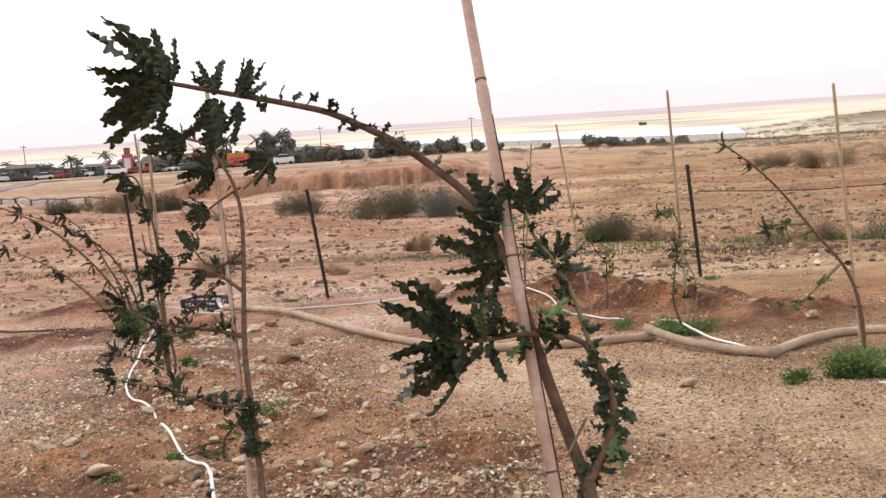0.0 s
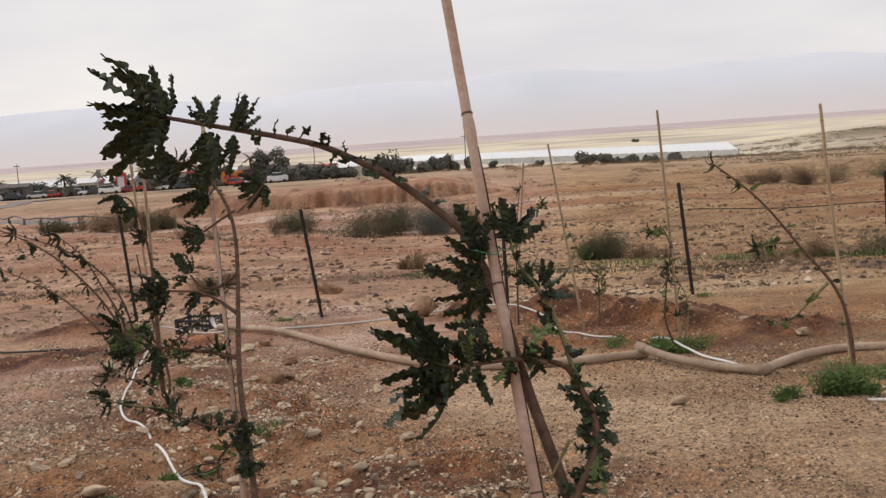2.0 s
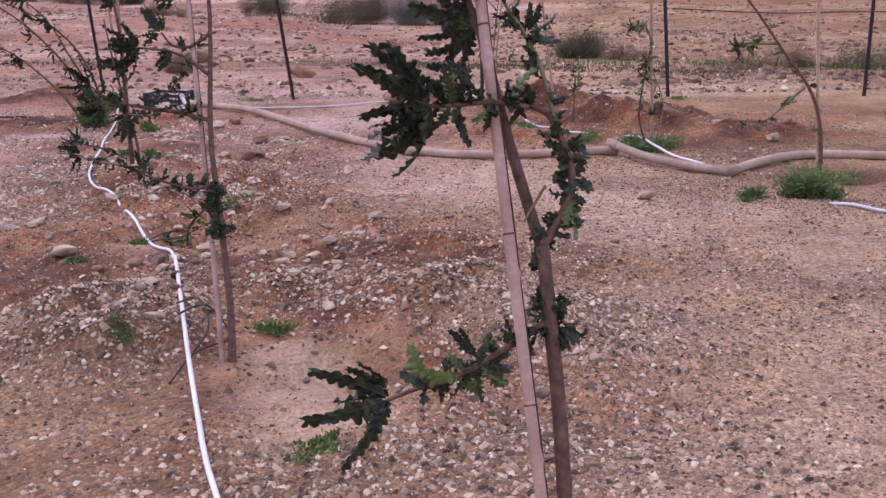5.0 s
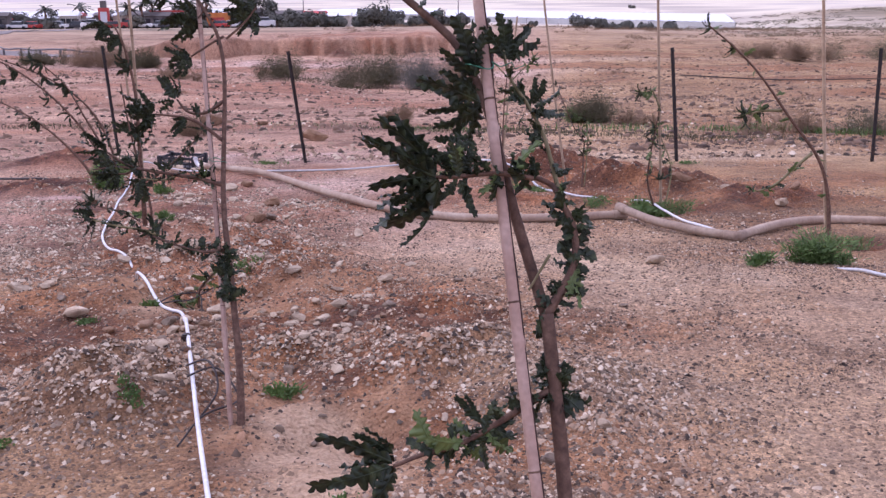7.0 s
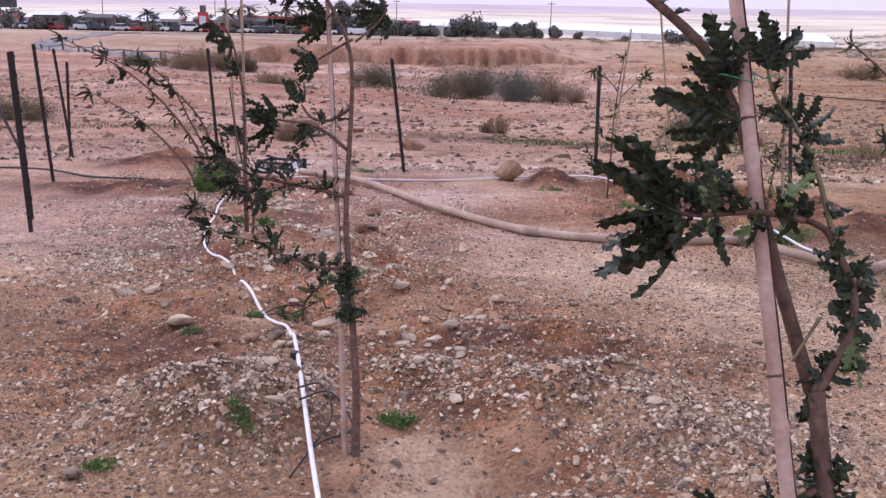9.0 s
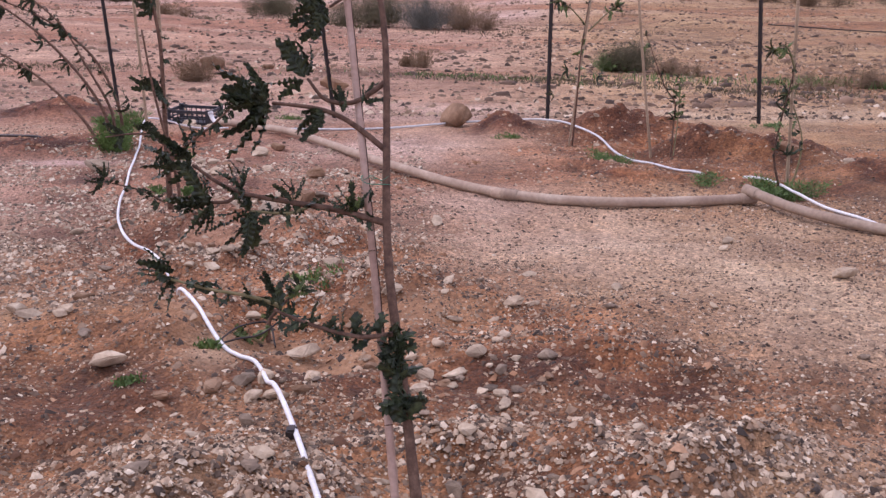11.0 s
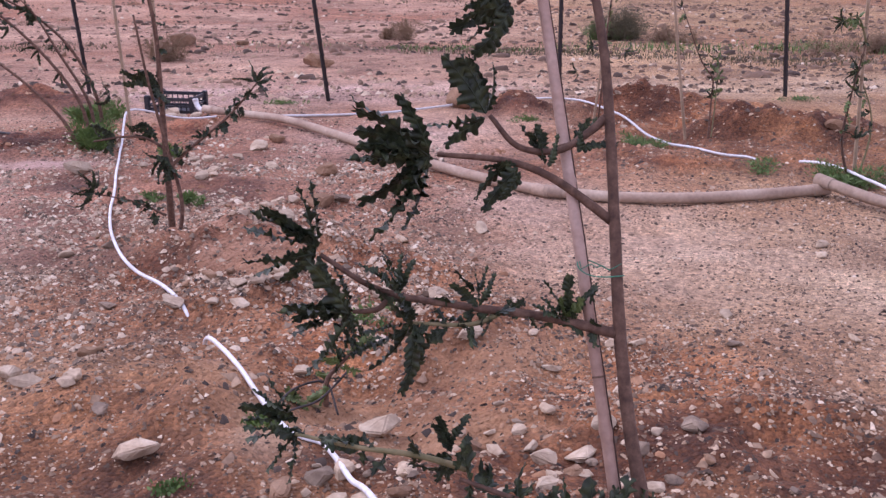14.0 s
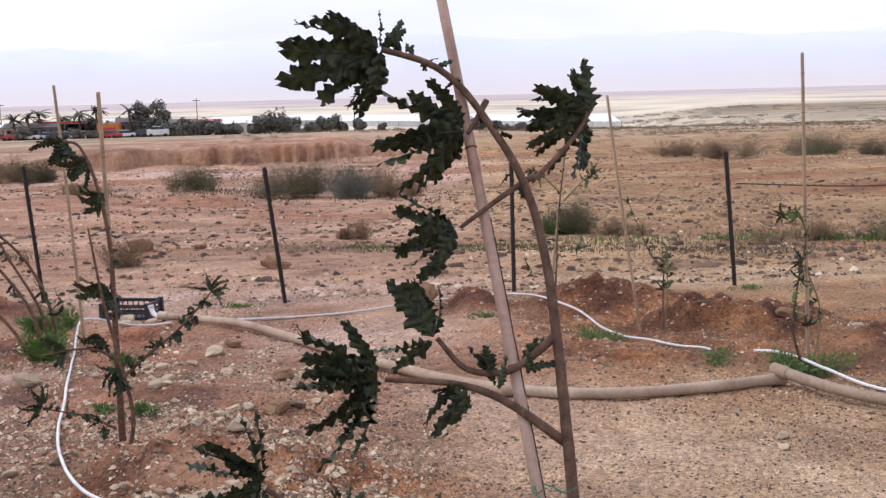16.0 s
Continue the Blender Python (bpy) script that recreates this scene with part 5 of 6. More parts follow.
STONES = {"tan": [stone_mesh(10 + i, M_STONE, 0.5 + 0.1 * (i % 3)) for i in range(6)],
          "grey": [stone_mesh(30 + i, M_STONE_GREY, 0.55) for i in range(4)],
          "red": [stone_mesh(50 + i, M_STONE_RED, 0.6) for i in range(4)],
          "boulder": [stone_mesh(61, M_STONE_RED, 0.8)]}
STONE_LABELS = {"tan": "pale tan limestone lying half sunk in gravel", "grey": "dark grey flint stone lying on gravel", "red": "reddish brown sandstone block on the ground", "boulder": "reddish brown boulder on the ground"}
stone_rng = random.Random(77)


def stone(x, y, r, kind="tan", group="loose stones", sink=0.25, name="stone"):
    r = r * (0.82 if r < 0.14 else 1.0)
    ob = new(name, stone_rng.choice(STONES[kind]))
    ob.matrix_basis = Matrix.Translation((x, y, ground_z(x, y) + r * (0.55 - sink))) @ Euler((stone_rng.uniform(-0.2, 0.2), stone_rng.uniform(-0.2, 0.2), stone_rng.uniform(0, 6.28))).to_matrix().to_4x4() @ Matrix.Diagonal((r, r, r, 1))
    return tagged(ob, STONE_LABELS[kind], "stone", group)


tagged(stone(-0.1, 10.75, 0.215, "boulder", name="boulder", sink=0.1), "large rounded reddish boulder behind the white hose", "boulder").scale = (0.21, 0.19, 0.2)
for x, y, r, kind in ((-1.93, 5.05, 0.065, "tan"), (-1.78, 4.95, 0.04, "tan"), (-1.11, 4.36, 0.05, "red"), (-0.96, 4.28, 0.05, "tan"), (-0.47, 4.63, 0.04, "tan"),
                      (-0.33, 4.48, 0.055, "tan"), (-0.25, 4.57, 0.055, "tan"), (-0.19, 4.26, 0.038, "tan"), (-0.023, 4.53, 0.062, "grey"), (-0.62, 5.7, 0.055, "tan"), (-0.83, 3.6, 0.045, "tan"),
                      (-0.165, 3.54, 0.05, "tan"), (-1.13, 3.57, 0.05, "grey"), (1.1, 6.26, 0.04, "tan"), (-0.745, 3.295, 0.055, "tan"), (-0.066, 5.21, 0.05, "tan"), (0.01, 5.24, 0.045, "tan"), (-0.637, 5.55, 0.065, "tan"), (0.061, 5.74, 0.045, "tan"), (0.412, 5.51, 0.04, "tan"), (-0.138, 4.845, 0.045, "tan"), (-0.46, 4.53, 0.045, "tan"), (-0.426, 4.456, 0.045, "tan"), (-2.02, 5.137, 0.07, "tan")):
    stone(x, y, r, kind)
for x, y, r, kind in ((-2.29, 6.7, 0.06, "tan"), (-1.1, 5.15, 0.05, "tan"), (-0.84, 5.75, 0.06, "tan"), (-0.07, 5.2, 0.05, "tan"), (-1.6, 5.7, 0.05, "tan"),
                      (1.476, 5.68, 0.085, "tan"), (-1.4, 7.65, 0.06, "tan"), (-1.3, 7.5, 0.05, "tan"), (-1.05, 7.5, 0.07, "grey"), (-0.95, 7.62, 0.05, "tan"), (-1.15, 8.3, 0.11, "red"),
                      (-1.55, 9.3, 0.09, "red"), (-2.5, 10.45, 0.1, "tan"), (-2.3, 10.4, 0.07, "tan"), (-1.75, 8.7, 0.06, "tan"), (-1.5, 8.4, 0.07, "tan")):
    stone(x, y, r, kind)
for x, y, r, kind in ((2.95, 7.9, 0.1, "tan"), (3.2, 8.3, 0.08, "red"), (2.7, 8.6, 0.07, "tan"), (2.4, 9.0, 0.12, "red"), (-0.72, 6.75, 0.06, "tan"), (0.15, 3.85, 0.04, "tan"), (0.5, 3.4, 0.035, "tan"),
                      (0.55, 2.75, 0.04, "grey"), (0.9, 2.6, 0.035, "tan"), (-1.35, 3.2, 0.04, "tan"), (-1.2, 2.8, 0.05, "grey"), (0.75, 5.2, 0.04, "tan"), (1.1, 4.6, 0.03, "grey"), (2.6, 4.6, 0.05, "tan")):
    stone(x, y, r, kind)
for x, y, r, kind in ((-1.64, 8.97, 0.1, "tan"), (-1.14, 7.46, 0.12, "red"), (-1.32, 7.14, 0.09, "tan"), (-1.54, 7.22, 0.055, "tan"), (-1.44, 7.33, 0.065, "tan"), (-1.16, 7.04, 0.07, "tan"), (-2.02, 8.64, 0.055, "tan"), (-1.94, 8.66, 0.06, "tan"),
                      (-1.84, 8.24, 0.055, "tan"), (-1.88, 8.06, 0.075, "tan"), (-2.66, 8.32, 0.12, "tan"), (-1.81, 5.3, 0.055, "red"), (-1.77, 4.98, 0.045, "tan"), (-1.65, 4.82, 0.045, "grey"), (-1.62, 5.72, 0.06, "tan"),
                      (-1.39, 5.85, 0.06, "tan"), (-1.3, 5.77, 0.045, "tan"), (-1.5, 5.88, 0.05, "red"), (-1.58, 5.9, 0.04, "tan"), (-1.22, 5.82, 0.05, "tan"), (-1.09, 4.33, 0.065, "red"), (-1.01, 4.38, 0.055, "grey"), (-0.95, 4.44, 0.05, "tan"),
                      (-0.9, 4.27, 0.05, "tan"), (-0.79, 4.38, 0.045, "tan"), (-0.81, 4.27, 0.04, "red"), (-0.86, 4.71, 0.075, "tan"), (-2.54, 10.68, 0.1, "tan"), (-2.4, 10.35, 0.06, "tan"), (-1.53, 14.45, 0.2, "red"), (-3.64, 17.3, 0.26, "red"), (-2.77, 17.5, 0.13, "red")):
    stone(x, y, r, kind)
for x, y, r, kind in ((-0.54, 3.67, 0.03, "tan"), (-0.46, 3.69, 0.026, "tan"), (-0.55, 5.2, 0.055, "tan"), (-0.31, 5.06, 0.043, "tan"), (-0.32, 3.81, 0.04, "tan"), (-0.43, 4.35, 0.027, "tan"), (-0.2, 3.09, 0.026, "grey"),
                      (-0.38, 4.71, 0.035, "tan"), (0.24, 3.11, 0.03, "tan"), (-0.51, 4.78, 0.025, "tan"), (-0.34, 6.92, 0.06, "tan"), (-0.55, 4.67, 0.03, "tan"), (-0.37, 4.72, 0.027, "tan"), (-0.32, 5.34, 0.045, "tan"),
                      (1.17, 6.43, 0.05, "tan"), (-0.17, 4.67, 0.03, "tan"), (-0.12, 4.51, 0.026, "tan"), (-1.46, 5.68, 0.04, "tan"), (-1.36, 5.66, 0.05, "tan"), (-1.46, 6.18, 0.04, "red"), (-0.13, 4.29, 0.034, "grey")):
    stone(x, y, r, kind)
slab = stone(-1.5, 4.57, 0.1, "tan")
slab.data, slab.scale, slab.rotation_euler = STONES["tan"][1], (0.07, 0.055, 0.07), (0.0, 0.05, 0.35)
# stones strewn round the dug hollows
for cx, cy, sx, sy, count in ((-0.3, 4.4, 0.28, 0.2, 50), (-1.0, 4.2, 0.12, 0.12, 16), (-0.8, 3.6, 0.3, 0.4, 18), (0.2, 3.6, 0.4, 0.3, 22), (-0.6, 5.5, 0.4, 0.3, 22), (-1.35, 5.85, 0.25, 0.08, 22), (-1.5, 6.9, 0.35, 0.35, 22), (-2.2, 7.1, 0.4, 0.6, 22), (-1.6, 5.0, 0.35, 0.35, 22), (-1.9, 8.5, 0.2, 0.35, 14), (1.7, 9.5, 0.7, 0.5, 16), (0.55, 2.75, 0.3, 0.25, 16)):
    for _ in range(int(count * 0.6)):
        stone(stone_rng.gauss(cx, sx), stone_rng.gauss(cy, sy), 0.017 + 0.032 * stone_rng.random() ** 2.2, stone_rng.choice(("tan", "tan", "grey", "grey", "red")), "stones round the hollows")
# rocks on the slope beyond the fence
for _ in range(40):
    y = 12.5 + 40 * stone_rng.random() ** 1.6
    stone((stone_rng.random() - 0.5) * (8 + y * 1.0), y, 0.035 + 0.12 * stone_rng.random() ** 4, stone_rng.choice(("red", "red", "grey", "tan")), "rocks on the slope")


WEDGE = ([(-1, -.7, -.5), (1, -.8, -.5), (.8, .9, -.5), (-.9, .8, -.5), (-.35, 0, .75), (.4, .05, .65)], [(0, 1, 5, 4), (2, 3, 4, 5), (1, 2, 5), (3, 0, 4)])
DOME = ([(math.cos(a * 1.0472), 0.85 * math.sin(a * 1.0472), -.5) for a in range(6)] + [(0.72 * math.cos(a * 1.0472 + 0.4), 0.62 * math.sin(a * 1.0472 + 0.4), 0.25) for a in range(6)] + [(0.05, 0.0, 0.5)],
        [(a, (a + 1) % 6, 6 + (a + 1) % 6, 6 + a) for a in range(6)] + [(6 + a, 6 + (a + 1) % 6, 12) for a in range(6)])


def strew(name, count, xr, yr, sizes, seed, mat, label, near=1.0, dens=None, shape=WEDGE, power=4):
    """Loose stones as one mesh: rough wedges or domes, half sunk."""
    rng = np.random.default_rng(seed)
    x = rng.uniform(*xr, count * 3)
    u = rng.random(count * 3) ** near
    y = yr[0] + (yr[1] - yr[0]) * u
    if dens is not None:
        keep = rng.random(len(x)) < dens(x, y)
        x, y = x[keep], y[keep]
    x, y = x[:count], y[:count]
    n = len(x)
    z = heights(x, y)[0]
    r = sizes[0] + (sizes[1] - sizes[0]) * rng.random(n) ** power
    base, faces = np.array(shape[0], float), shape[1]
    corners = len(base)
    sizes_of = np.array([len(f) for f in faces])
    v = base[None] * (1 + rng.uniform(-0.3, 0.3, (n, corners, 3)))
    if shape is WEDGE:
        v[:, 4:, 1] += rng.uniform(-0.5, 0.5, (n, 2))
    v *= np.stack([rng.uniform(0.75, 1.3, n), rng.uniform(0.65, 1.1, n), rng.uniform(0.45, 0.95, n)], 1)[:, None, :]
    a = rng.uniform(0, 6.283, n)
    ca, sa = np.cos(a)[:, None], np.sin(a)[:, None]
    vx, vy = v[..., 0] * ca - v[..., 1] * sa, v[..., 0] * sa + v[..., 1] * ca
    tilt = rng.uniform(-0.45, 0.45, n)[:, None]
    vz = v[..., 2] + vx * tilt
    co = np.stack([vx * r[:, None] + x[:, None], vy * r[:, None] + y[:, None], vz * r[:, None] + z[:, None] + r[:, None] * 0.12], 2)
    q = (np.concatenate([np.array(f) for f in faces])[None] + (np.arange(n) * corners)[:, None]).reshape(-1)
    starts = (np.concatenate([[0], np.cumsum(sizes_of)[:-1]])[None] + (np.arange(n) * sizes_of.sum())[:, None]).reshape(-1)
    me = bpy.data.meshes.new(name)
    me.vertices.add(n * corners)
    me.vertices.foreach_set("co", co.astype(np.float32).ravel())
    me.loops.add(len(q))
    me.loops.foreach_set("vertex_index", q.astype(np.int32))
    me.polygons.add(len(starts))
    me.polygons.foreach_set("loop_start", starts.astype(np.int32))
    me.update(calc_edges=True)
    me.materials.append(mat)
    return tagged(new(name, me), label, "gravel", kind="stuff")


def patchy(x, y):
    return np.clip(0.5 + 2.0 * vnoise(x * 1.1, y * 1.1, 51) + 1.2 * vnoise(x * 3.7, y * 3.7, 52), 0.05, 1)


def stony(x, y):
    return np.clip(1.5 * patchy(x, y) - 0.25, 0.04, 1) * (1 - damp(x, y)) * (1 - 0.85 * clayey(x, y)) * (1 - 0.9 * silted(x, y)) * (1 - 0.5 * heights(x, y)[1]) * (1 - 0.8 * sandy(x, y))


strew("gravel", 70000, (-4.2, 4.2), (0.9, 12.0), (0.0025, 0.014), 1, M_PEBBLE, "small brown and pink gravel strewn over the plot", 1.3, stony)
strew("gravel", 75000, (-2.6, 2.6), (1.2, 6.5), (0.0025, 0.009), 5, M_PEBBLE, "fine brown grit strewn over the plot", 1.0, stony)
strew("gravel", 9000, (-4.2, 4.2), (0.9, 12.0), (0.0025, 0.012), 2, M_PEBBLE_PALE, "small pale chippings strewn over the plot", 1.3, stony)
strew("gravel", 26000, (-2.1, 1.3), (2.0, 6.2), (0.003, 0.014), 3, M_PEBBLE_PALE, "pale chippings heaped beside the planting hollow", 1.0, heaped, power=3)
strew("gravel", 30000, (-20, 24), (11.5, 52), (0.008, 0.05), 4, M_PEBBLE, "brown stones strewn over the slope", 1.9, lambda x, y: patchy(x * 0.3, y * 0.3) * (abs(x) < 4 + y * 0.55))


strew("gravel", 9000, (-22, 26), (12.5, 54), (0.015, 0.1), 6, M_STONE_DARK, "dark brown rocks strewn over the slope", 1.5, lambda x, y: patchy(x * 0.2, y * 0.2) * (abs(x) < 4 + y * 0.55), DOME)


# ---- weeds and scrub ----
def blades(x, y, rx, ry, h, count, seed, width, mat, name):
    """Many small leaves over an uneven patch, in a few tufts of differing height."""
    rng = np.random.default_rng(seed)
    verts, faces = [], []
    tufts = [(x + rx * rng.normal(0, 0.5), y + ry * rng.normal(0, 0.5), rng.uniform(0.35, 1.0)) for _ in range(9)]
    pick = rng.integers(0, 9, count)
    xs = np.array([tufts[i][0] for i in pick]) + rx * rng.normal(0, 0.2, count)
    ys = np.array([tufts[i][1] for i in pick]) + ry * rng.normal(0, 0.2, count)
    zs = heights(xs, ys)[0]
    for i in range(count):
        a, tilt = rng.uniform(0, 6.283), rng.uniform(0.1, 1.35)
        top = h * tufts[pick[i]][2] * rng.random()
        ln = min(h * 0.5, 0.042) * rng.uniform(0.5, 1.2)
        d = Vector((math.cos(a) * math.sin(tilt), math.sin(a) * math.sin(tilt), math.cos(tilt)))
        s = d.orthogonal().normalized() * width * rng.uniform(0.6, 1.4)
        p = Vector((xs[i] + d.x * top * 0.5, ys[i] + d.y * top * 0.5, zs[i] + top * 0.8 - 0.004))
        k = len(verts)
        verts += [p - s * 0.4, p + s * 0.4, p + d * ln * 0.55 + s, p + d * ln, p + d * ln * 0.55 - s]
        faces.append((k, k + 1, k + 2, k + 3, k + 4))
    return mesh_from(name, verts, faces, mat, False)


def weed(x, y, rx, ry, h, count, seed, group="weeds"):
    ob = thing("weed_clump", (x, y, ground_z(x, y)), "low bright green weed clump growing at a damp spot", "weed", group)
    part("leaves", blades(x, y, rx, ry, h, int(count * 2.4), seed, 0.0036, M_WEED, "leaves"), ob, kind="stuff")


for k, (x, y, rx, ry, h, n) in enumerate(((-0.34, 3.44, 0.07, 0.05, 0.05, 110), (-0.8, 3.12, 0.05, 0.04, 0.03, 90), (-0.09, 2.41, 0.1, 0.06, 0.03, 150), (-1.15, 2.9, 0.05, 0.04, 0.03, 80), (2.42, 5.55, 0.13, 0.11, 0.22, 1100), (2.05, 5.6, 0.09, 0.08, 0.08, 200),
                                         (2.75, 6.1, 0.12, 0.1, 0.12, 200), (-3.12, 10.5, 0.16, 0.13, 0.19, 900), (-2.7, 9.0, 0.13, 0.12, 0.2, 1100), (-2.2, 8.75, 0.07, 0.06, 0.1, 200), (-2.09, 7.64, 0.05, 0.04, 0.05, 90),
                                         (-1.86, 7.54, 0.06, 0.05, 0.06, 130), (1.02, 9.1, 0.2, 0.14, 0.13, 420), (1.93, 7.75, 0.17, 0.18, 0.15, 900), (1.5, 8.1, 0.14, 0.12, 0.06, 160), (0.35, 10.0, 0.14, 0.1, 0.05, 120),
                                         (-1.2, 4.75, 0.08, 0.06, 0.04, 90), (-1.35, 4.35, 0.05, 0.05, 0.03, 60), (-0.9, 5.5, 0.1, 0.08, 0.05, 120), (2.9, 10.9, 0.12, 0.1, 0.06, 100), (-1.6, 11.2, 0.16, 0.12, 0.05, 120))):
    weed(x, y, rx, ry, h, n, 700 + 3 * k)


def shrub(x, y, rx, ry, h, mat, count, seed, label):
    """Wiry twigs fanning from the root, each set with tiny leaves; ragged top."""
    g = ground_z(x, y) - 0.03
    ob = thing("desert_shrub", (x, y, g), label, "shrub", "desert shrubs")
    rng = random.Random(seed)
    size = max(0.009, y * 0.00042)
    verts, faces = [], []
    roots = [(x + rx * rng.uniform(-0.75, 0.75), y + ry * rng.uniform(-0.7, 0.7), rng.uniform(0.55, 1.05)) for _ in range(7)]
    for i in range(count // 3):
        bx, by, big = rng.choice(roots)
        a, out = rng.uniform(0, 6.283), rng.random() ** 0.7 * 1.25
        d = Vector((math.cos(a) * math.sin(out) * min(rx, h * 1.1), math.sin(a) * math.sin(out) * min(ry, h * 1.1), h * math.cos(out) + 0.06)) * big * rng.uniform(0.6, 1.12)
        base = Vector((bx, by, g))
        if i % max(1, count // 70) == 0:
            rod("stem", [tuple(base), tuple(base + d * 0.5 + Vector((0, 0, 0.05 * h))), tuple(base + d)], size * 0.5, size * 0.16, M_TWIG, ob, sides=5)
        for _ in range(46):
            p = base + d * rng.uniform(0.2, 1.02) + Vector((rng.gauss(0, 0.06), rng.gauss(0, 0.06), rng.gauss(0, 0.05))) * h
            p.z = max(p.z, g + 0.01)
            e = (d.normalized() + Vector((rng.gauss(0, 0.7), rng.gauss(0, 0.7), rng.gauss(0, 0.5)))).normalized()
            s = e.orthogonal().normalized() * size * rng.uniform(0.35, 0.8)
            e = e * size * rng.uniform(1.6, 3.6)
            k = len(verts)
            verts += [p - s, p + s, p + e]
            faces.append((k, k + 1, k + 2))
    part("foliage", mesh_from("foliage", verts, faces, mat, False), ob, kind="stuff")


GREENISH, BROWN = "olive green desert shrub on stony ground", "dry brown desert shrub on stony ground"
for k, (x, y, rx, ry, h, mat, n) in enumerate(((-5.1, 35.0, 0.75, 0.8, 1.25, M_SCRUB, 750), (-1.9, 32.6, 1.6, 0.9, 1.25, M_SCRUB, 1800), (-0.5, 32.0, 1.2, 0.9, 1.25, M_DARKTREE, 1300), (0.9, 32.2, 1.0, 0.8, 1.05, M_DRY, 1100),
                                              (3.15, 17.9, 0.62, 0.5, 0.72, M_SCRUB, 1300), (2.75, 18.0, 0.3, 0.3, 0.3, M_WEED, 300), (3.6, 17.2, 0.35, 0.35, 0.32, M_DRY, 400), (20.5, 47.2, 2.4, 1.6, 1.5, M_SCRUB, 1400), (17.2, 47.0, 1.3, 1.0, 1.0, M_DRY, 800),
                                              (15.0, 48.0, 1.0, 1.0, 0.8, M_DRY, 600), (24.5, 47.0, 1.3, 1.0, 1.0, M_SCRUB, 700), (-16.0, 49.2, 1.7, 1.2, 1.5, M_DRY, 1300), (-13.8, 49.0, 0.9, 0.9, 1.1, M_SCRUB, 800),
                                              (-9.4, 18.4, 1.0, 0.8, 0.8, M_SCRUB, 1200), (-18.6, 49.6, 1.2, 0.9, 0.8, M_SCRUB, 600), (-0.5, 18.2, 0.3, 0.25, 0.3, M_DRY, 350), (-3.6, 15.5, 0.4, 0.3, 0.35, M_DRY, 350),
                                              (5.3, 15.2, 0.7, 0.4, 0.35, M_DRY, 500), (6.8, 14.6, 0.8, 0.4, 0.4, M_SCRUB, 600), (-8.0, 33.0, 0.8, 0.6, 0.6, M_DRY, 500))):
    shrub(x, y, rx, ry, h, mat, n, 800 + 2 * k, BROWN if mat is M_DRY else GREENISH)


def grass_strip(line, wide, h, count, seed, mat):
    rng = np.random.default_rng(seed)
    ln = smooth_line([(*p, 0) for p in line], 12)
    verts, faces = [], []
    px = np.array([ln[int(i)].x for i in rng.uniform(0, len(ln), count)]) + rng.normal(0, 0.45, count)
    py = np.interp(px, [p.x for p in ln], [p.y for p in ln]) + rng.normal(0, wide, count)
    keep = rng.random(count) < np.clip(0.45 + 1.8 * vnoise(px * 0.7, py * 0.7, seed), 0.03, 1)
    px, py = px[keep], py[keep]
    pz = heights(px, py)[0]
    for x, y, z in zip(px, py, pz):
        a, l = rng.uniform(0, 6.283), h * rng.uniform(0.4, 1.0)
        d, s, p = Vector((0.5 * math.cos(a), 0.5 * math.sin(a), 0.85)), Vector((-math.sin(a), math.cos(a), 0)) * max(0.006, 0.0004 * y), Vector((x, y, z))
        k = len(verts)
        verts += [p - s, p + s, p + d * l + s * 0.6, p + d * l - s * 0.6]
        faces.append((k, k + 1, k + 2, k + 3))
    return tagged(new("grass", mesh_from("grass", verts, faces, mat, False)), "sparse low grass and tufts on stony ground", "grass", kind="stuff")


grass_strip([(-8, 17.4), (-4, 17.4), (-2, 17.1), (0.1, 16.6), (2.0, 15.8), (4.0, 14.3), (6, 13.9), (9, 13.6)], 0.4, 0.05, 9000, 901, M_SCRUB)
grass_strip([(2.2, 16.6), (3.0, 16.3), (3.6, 15.8)], 0.25, 0.14, 500, 902, M_WEED)
grass_strip([(-9, 31.5), (-4.5, 34.2), (-1, 31.6), (3, 31.2)], 0.6, 0.1, 2600, 903, M_SCRUB)
grass_strip([(4.9, 15.9), (5.6, 15.7), (6.4, 14.5), (8.5, 14.0)], 0.35, 0.13, 1800, 904, M_WEED)
grass_strip([(-3.0, 17.4), (-1.0, 17.0), (0.8, 16.5)], 0.22, 0.06, 1500, 905, M_WEED)

strew("gravel", 15000, (-2.1, 1.3), (2.0, 6.2), (0.003, 0.016), 7, M_PEBBLE, "coarse brown chippings heaped beside the planting hollow", 1.0, heaped)
strew("gravel", 34000, (-3.6, 3.8), (1.6, 9.5), (0.0035, 0.012), 11, M_STONE_DARK, "dark brown chippings lying in drifts over the plot", 1.1, lambda x, y: np.clip(0.25 + 2.4 * vnoise(x * 2.3, y * 2.3, 71) + 1.6 * vnoise(x * 6, y * 6, 72), 0, 1) * (1 - 0.7 * heights(x, y)[1]) * (1 - silted(x, y)) * (1 - 0.65 * sandy(x, y)))
strew("gravel", 45000, (-2.6, 2.2), (2.4, 7.6), (0.003, 0.011), 12, M_PEBBLE, "brown grit and chippings in the dug soil", 1.0, lambda x, y: np.clip(1.4 * heights(x, y)[1] - 0.2, 0, 1) * (1 - silted(x, y)) * (1 - 0.7 * damp(x, y)) * (1 - 0.85 * clayey(x, y)))
strew("gravel", 1300, (-22, 26), (12.5, 50), (0.04, 0.14), 13, M_STONE_DARK, "reddish dark rocks dotted over the slope", 1.3, lambda x, y: patchy(x * 0.25, y * 0.3) * (abs(x) < 4 + y * 0.55), DOME)
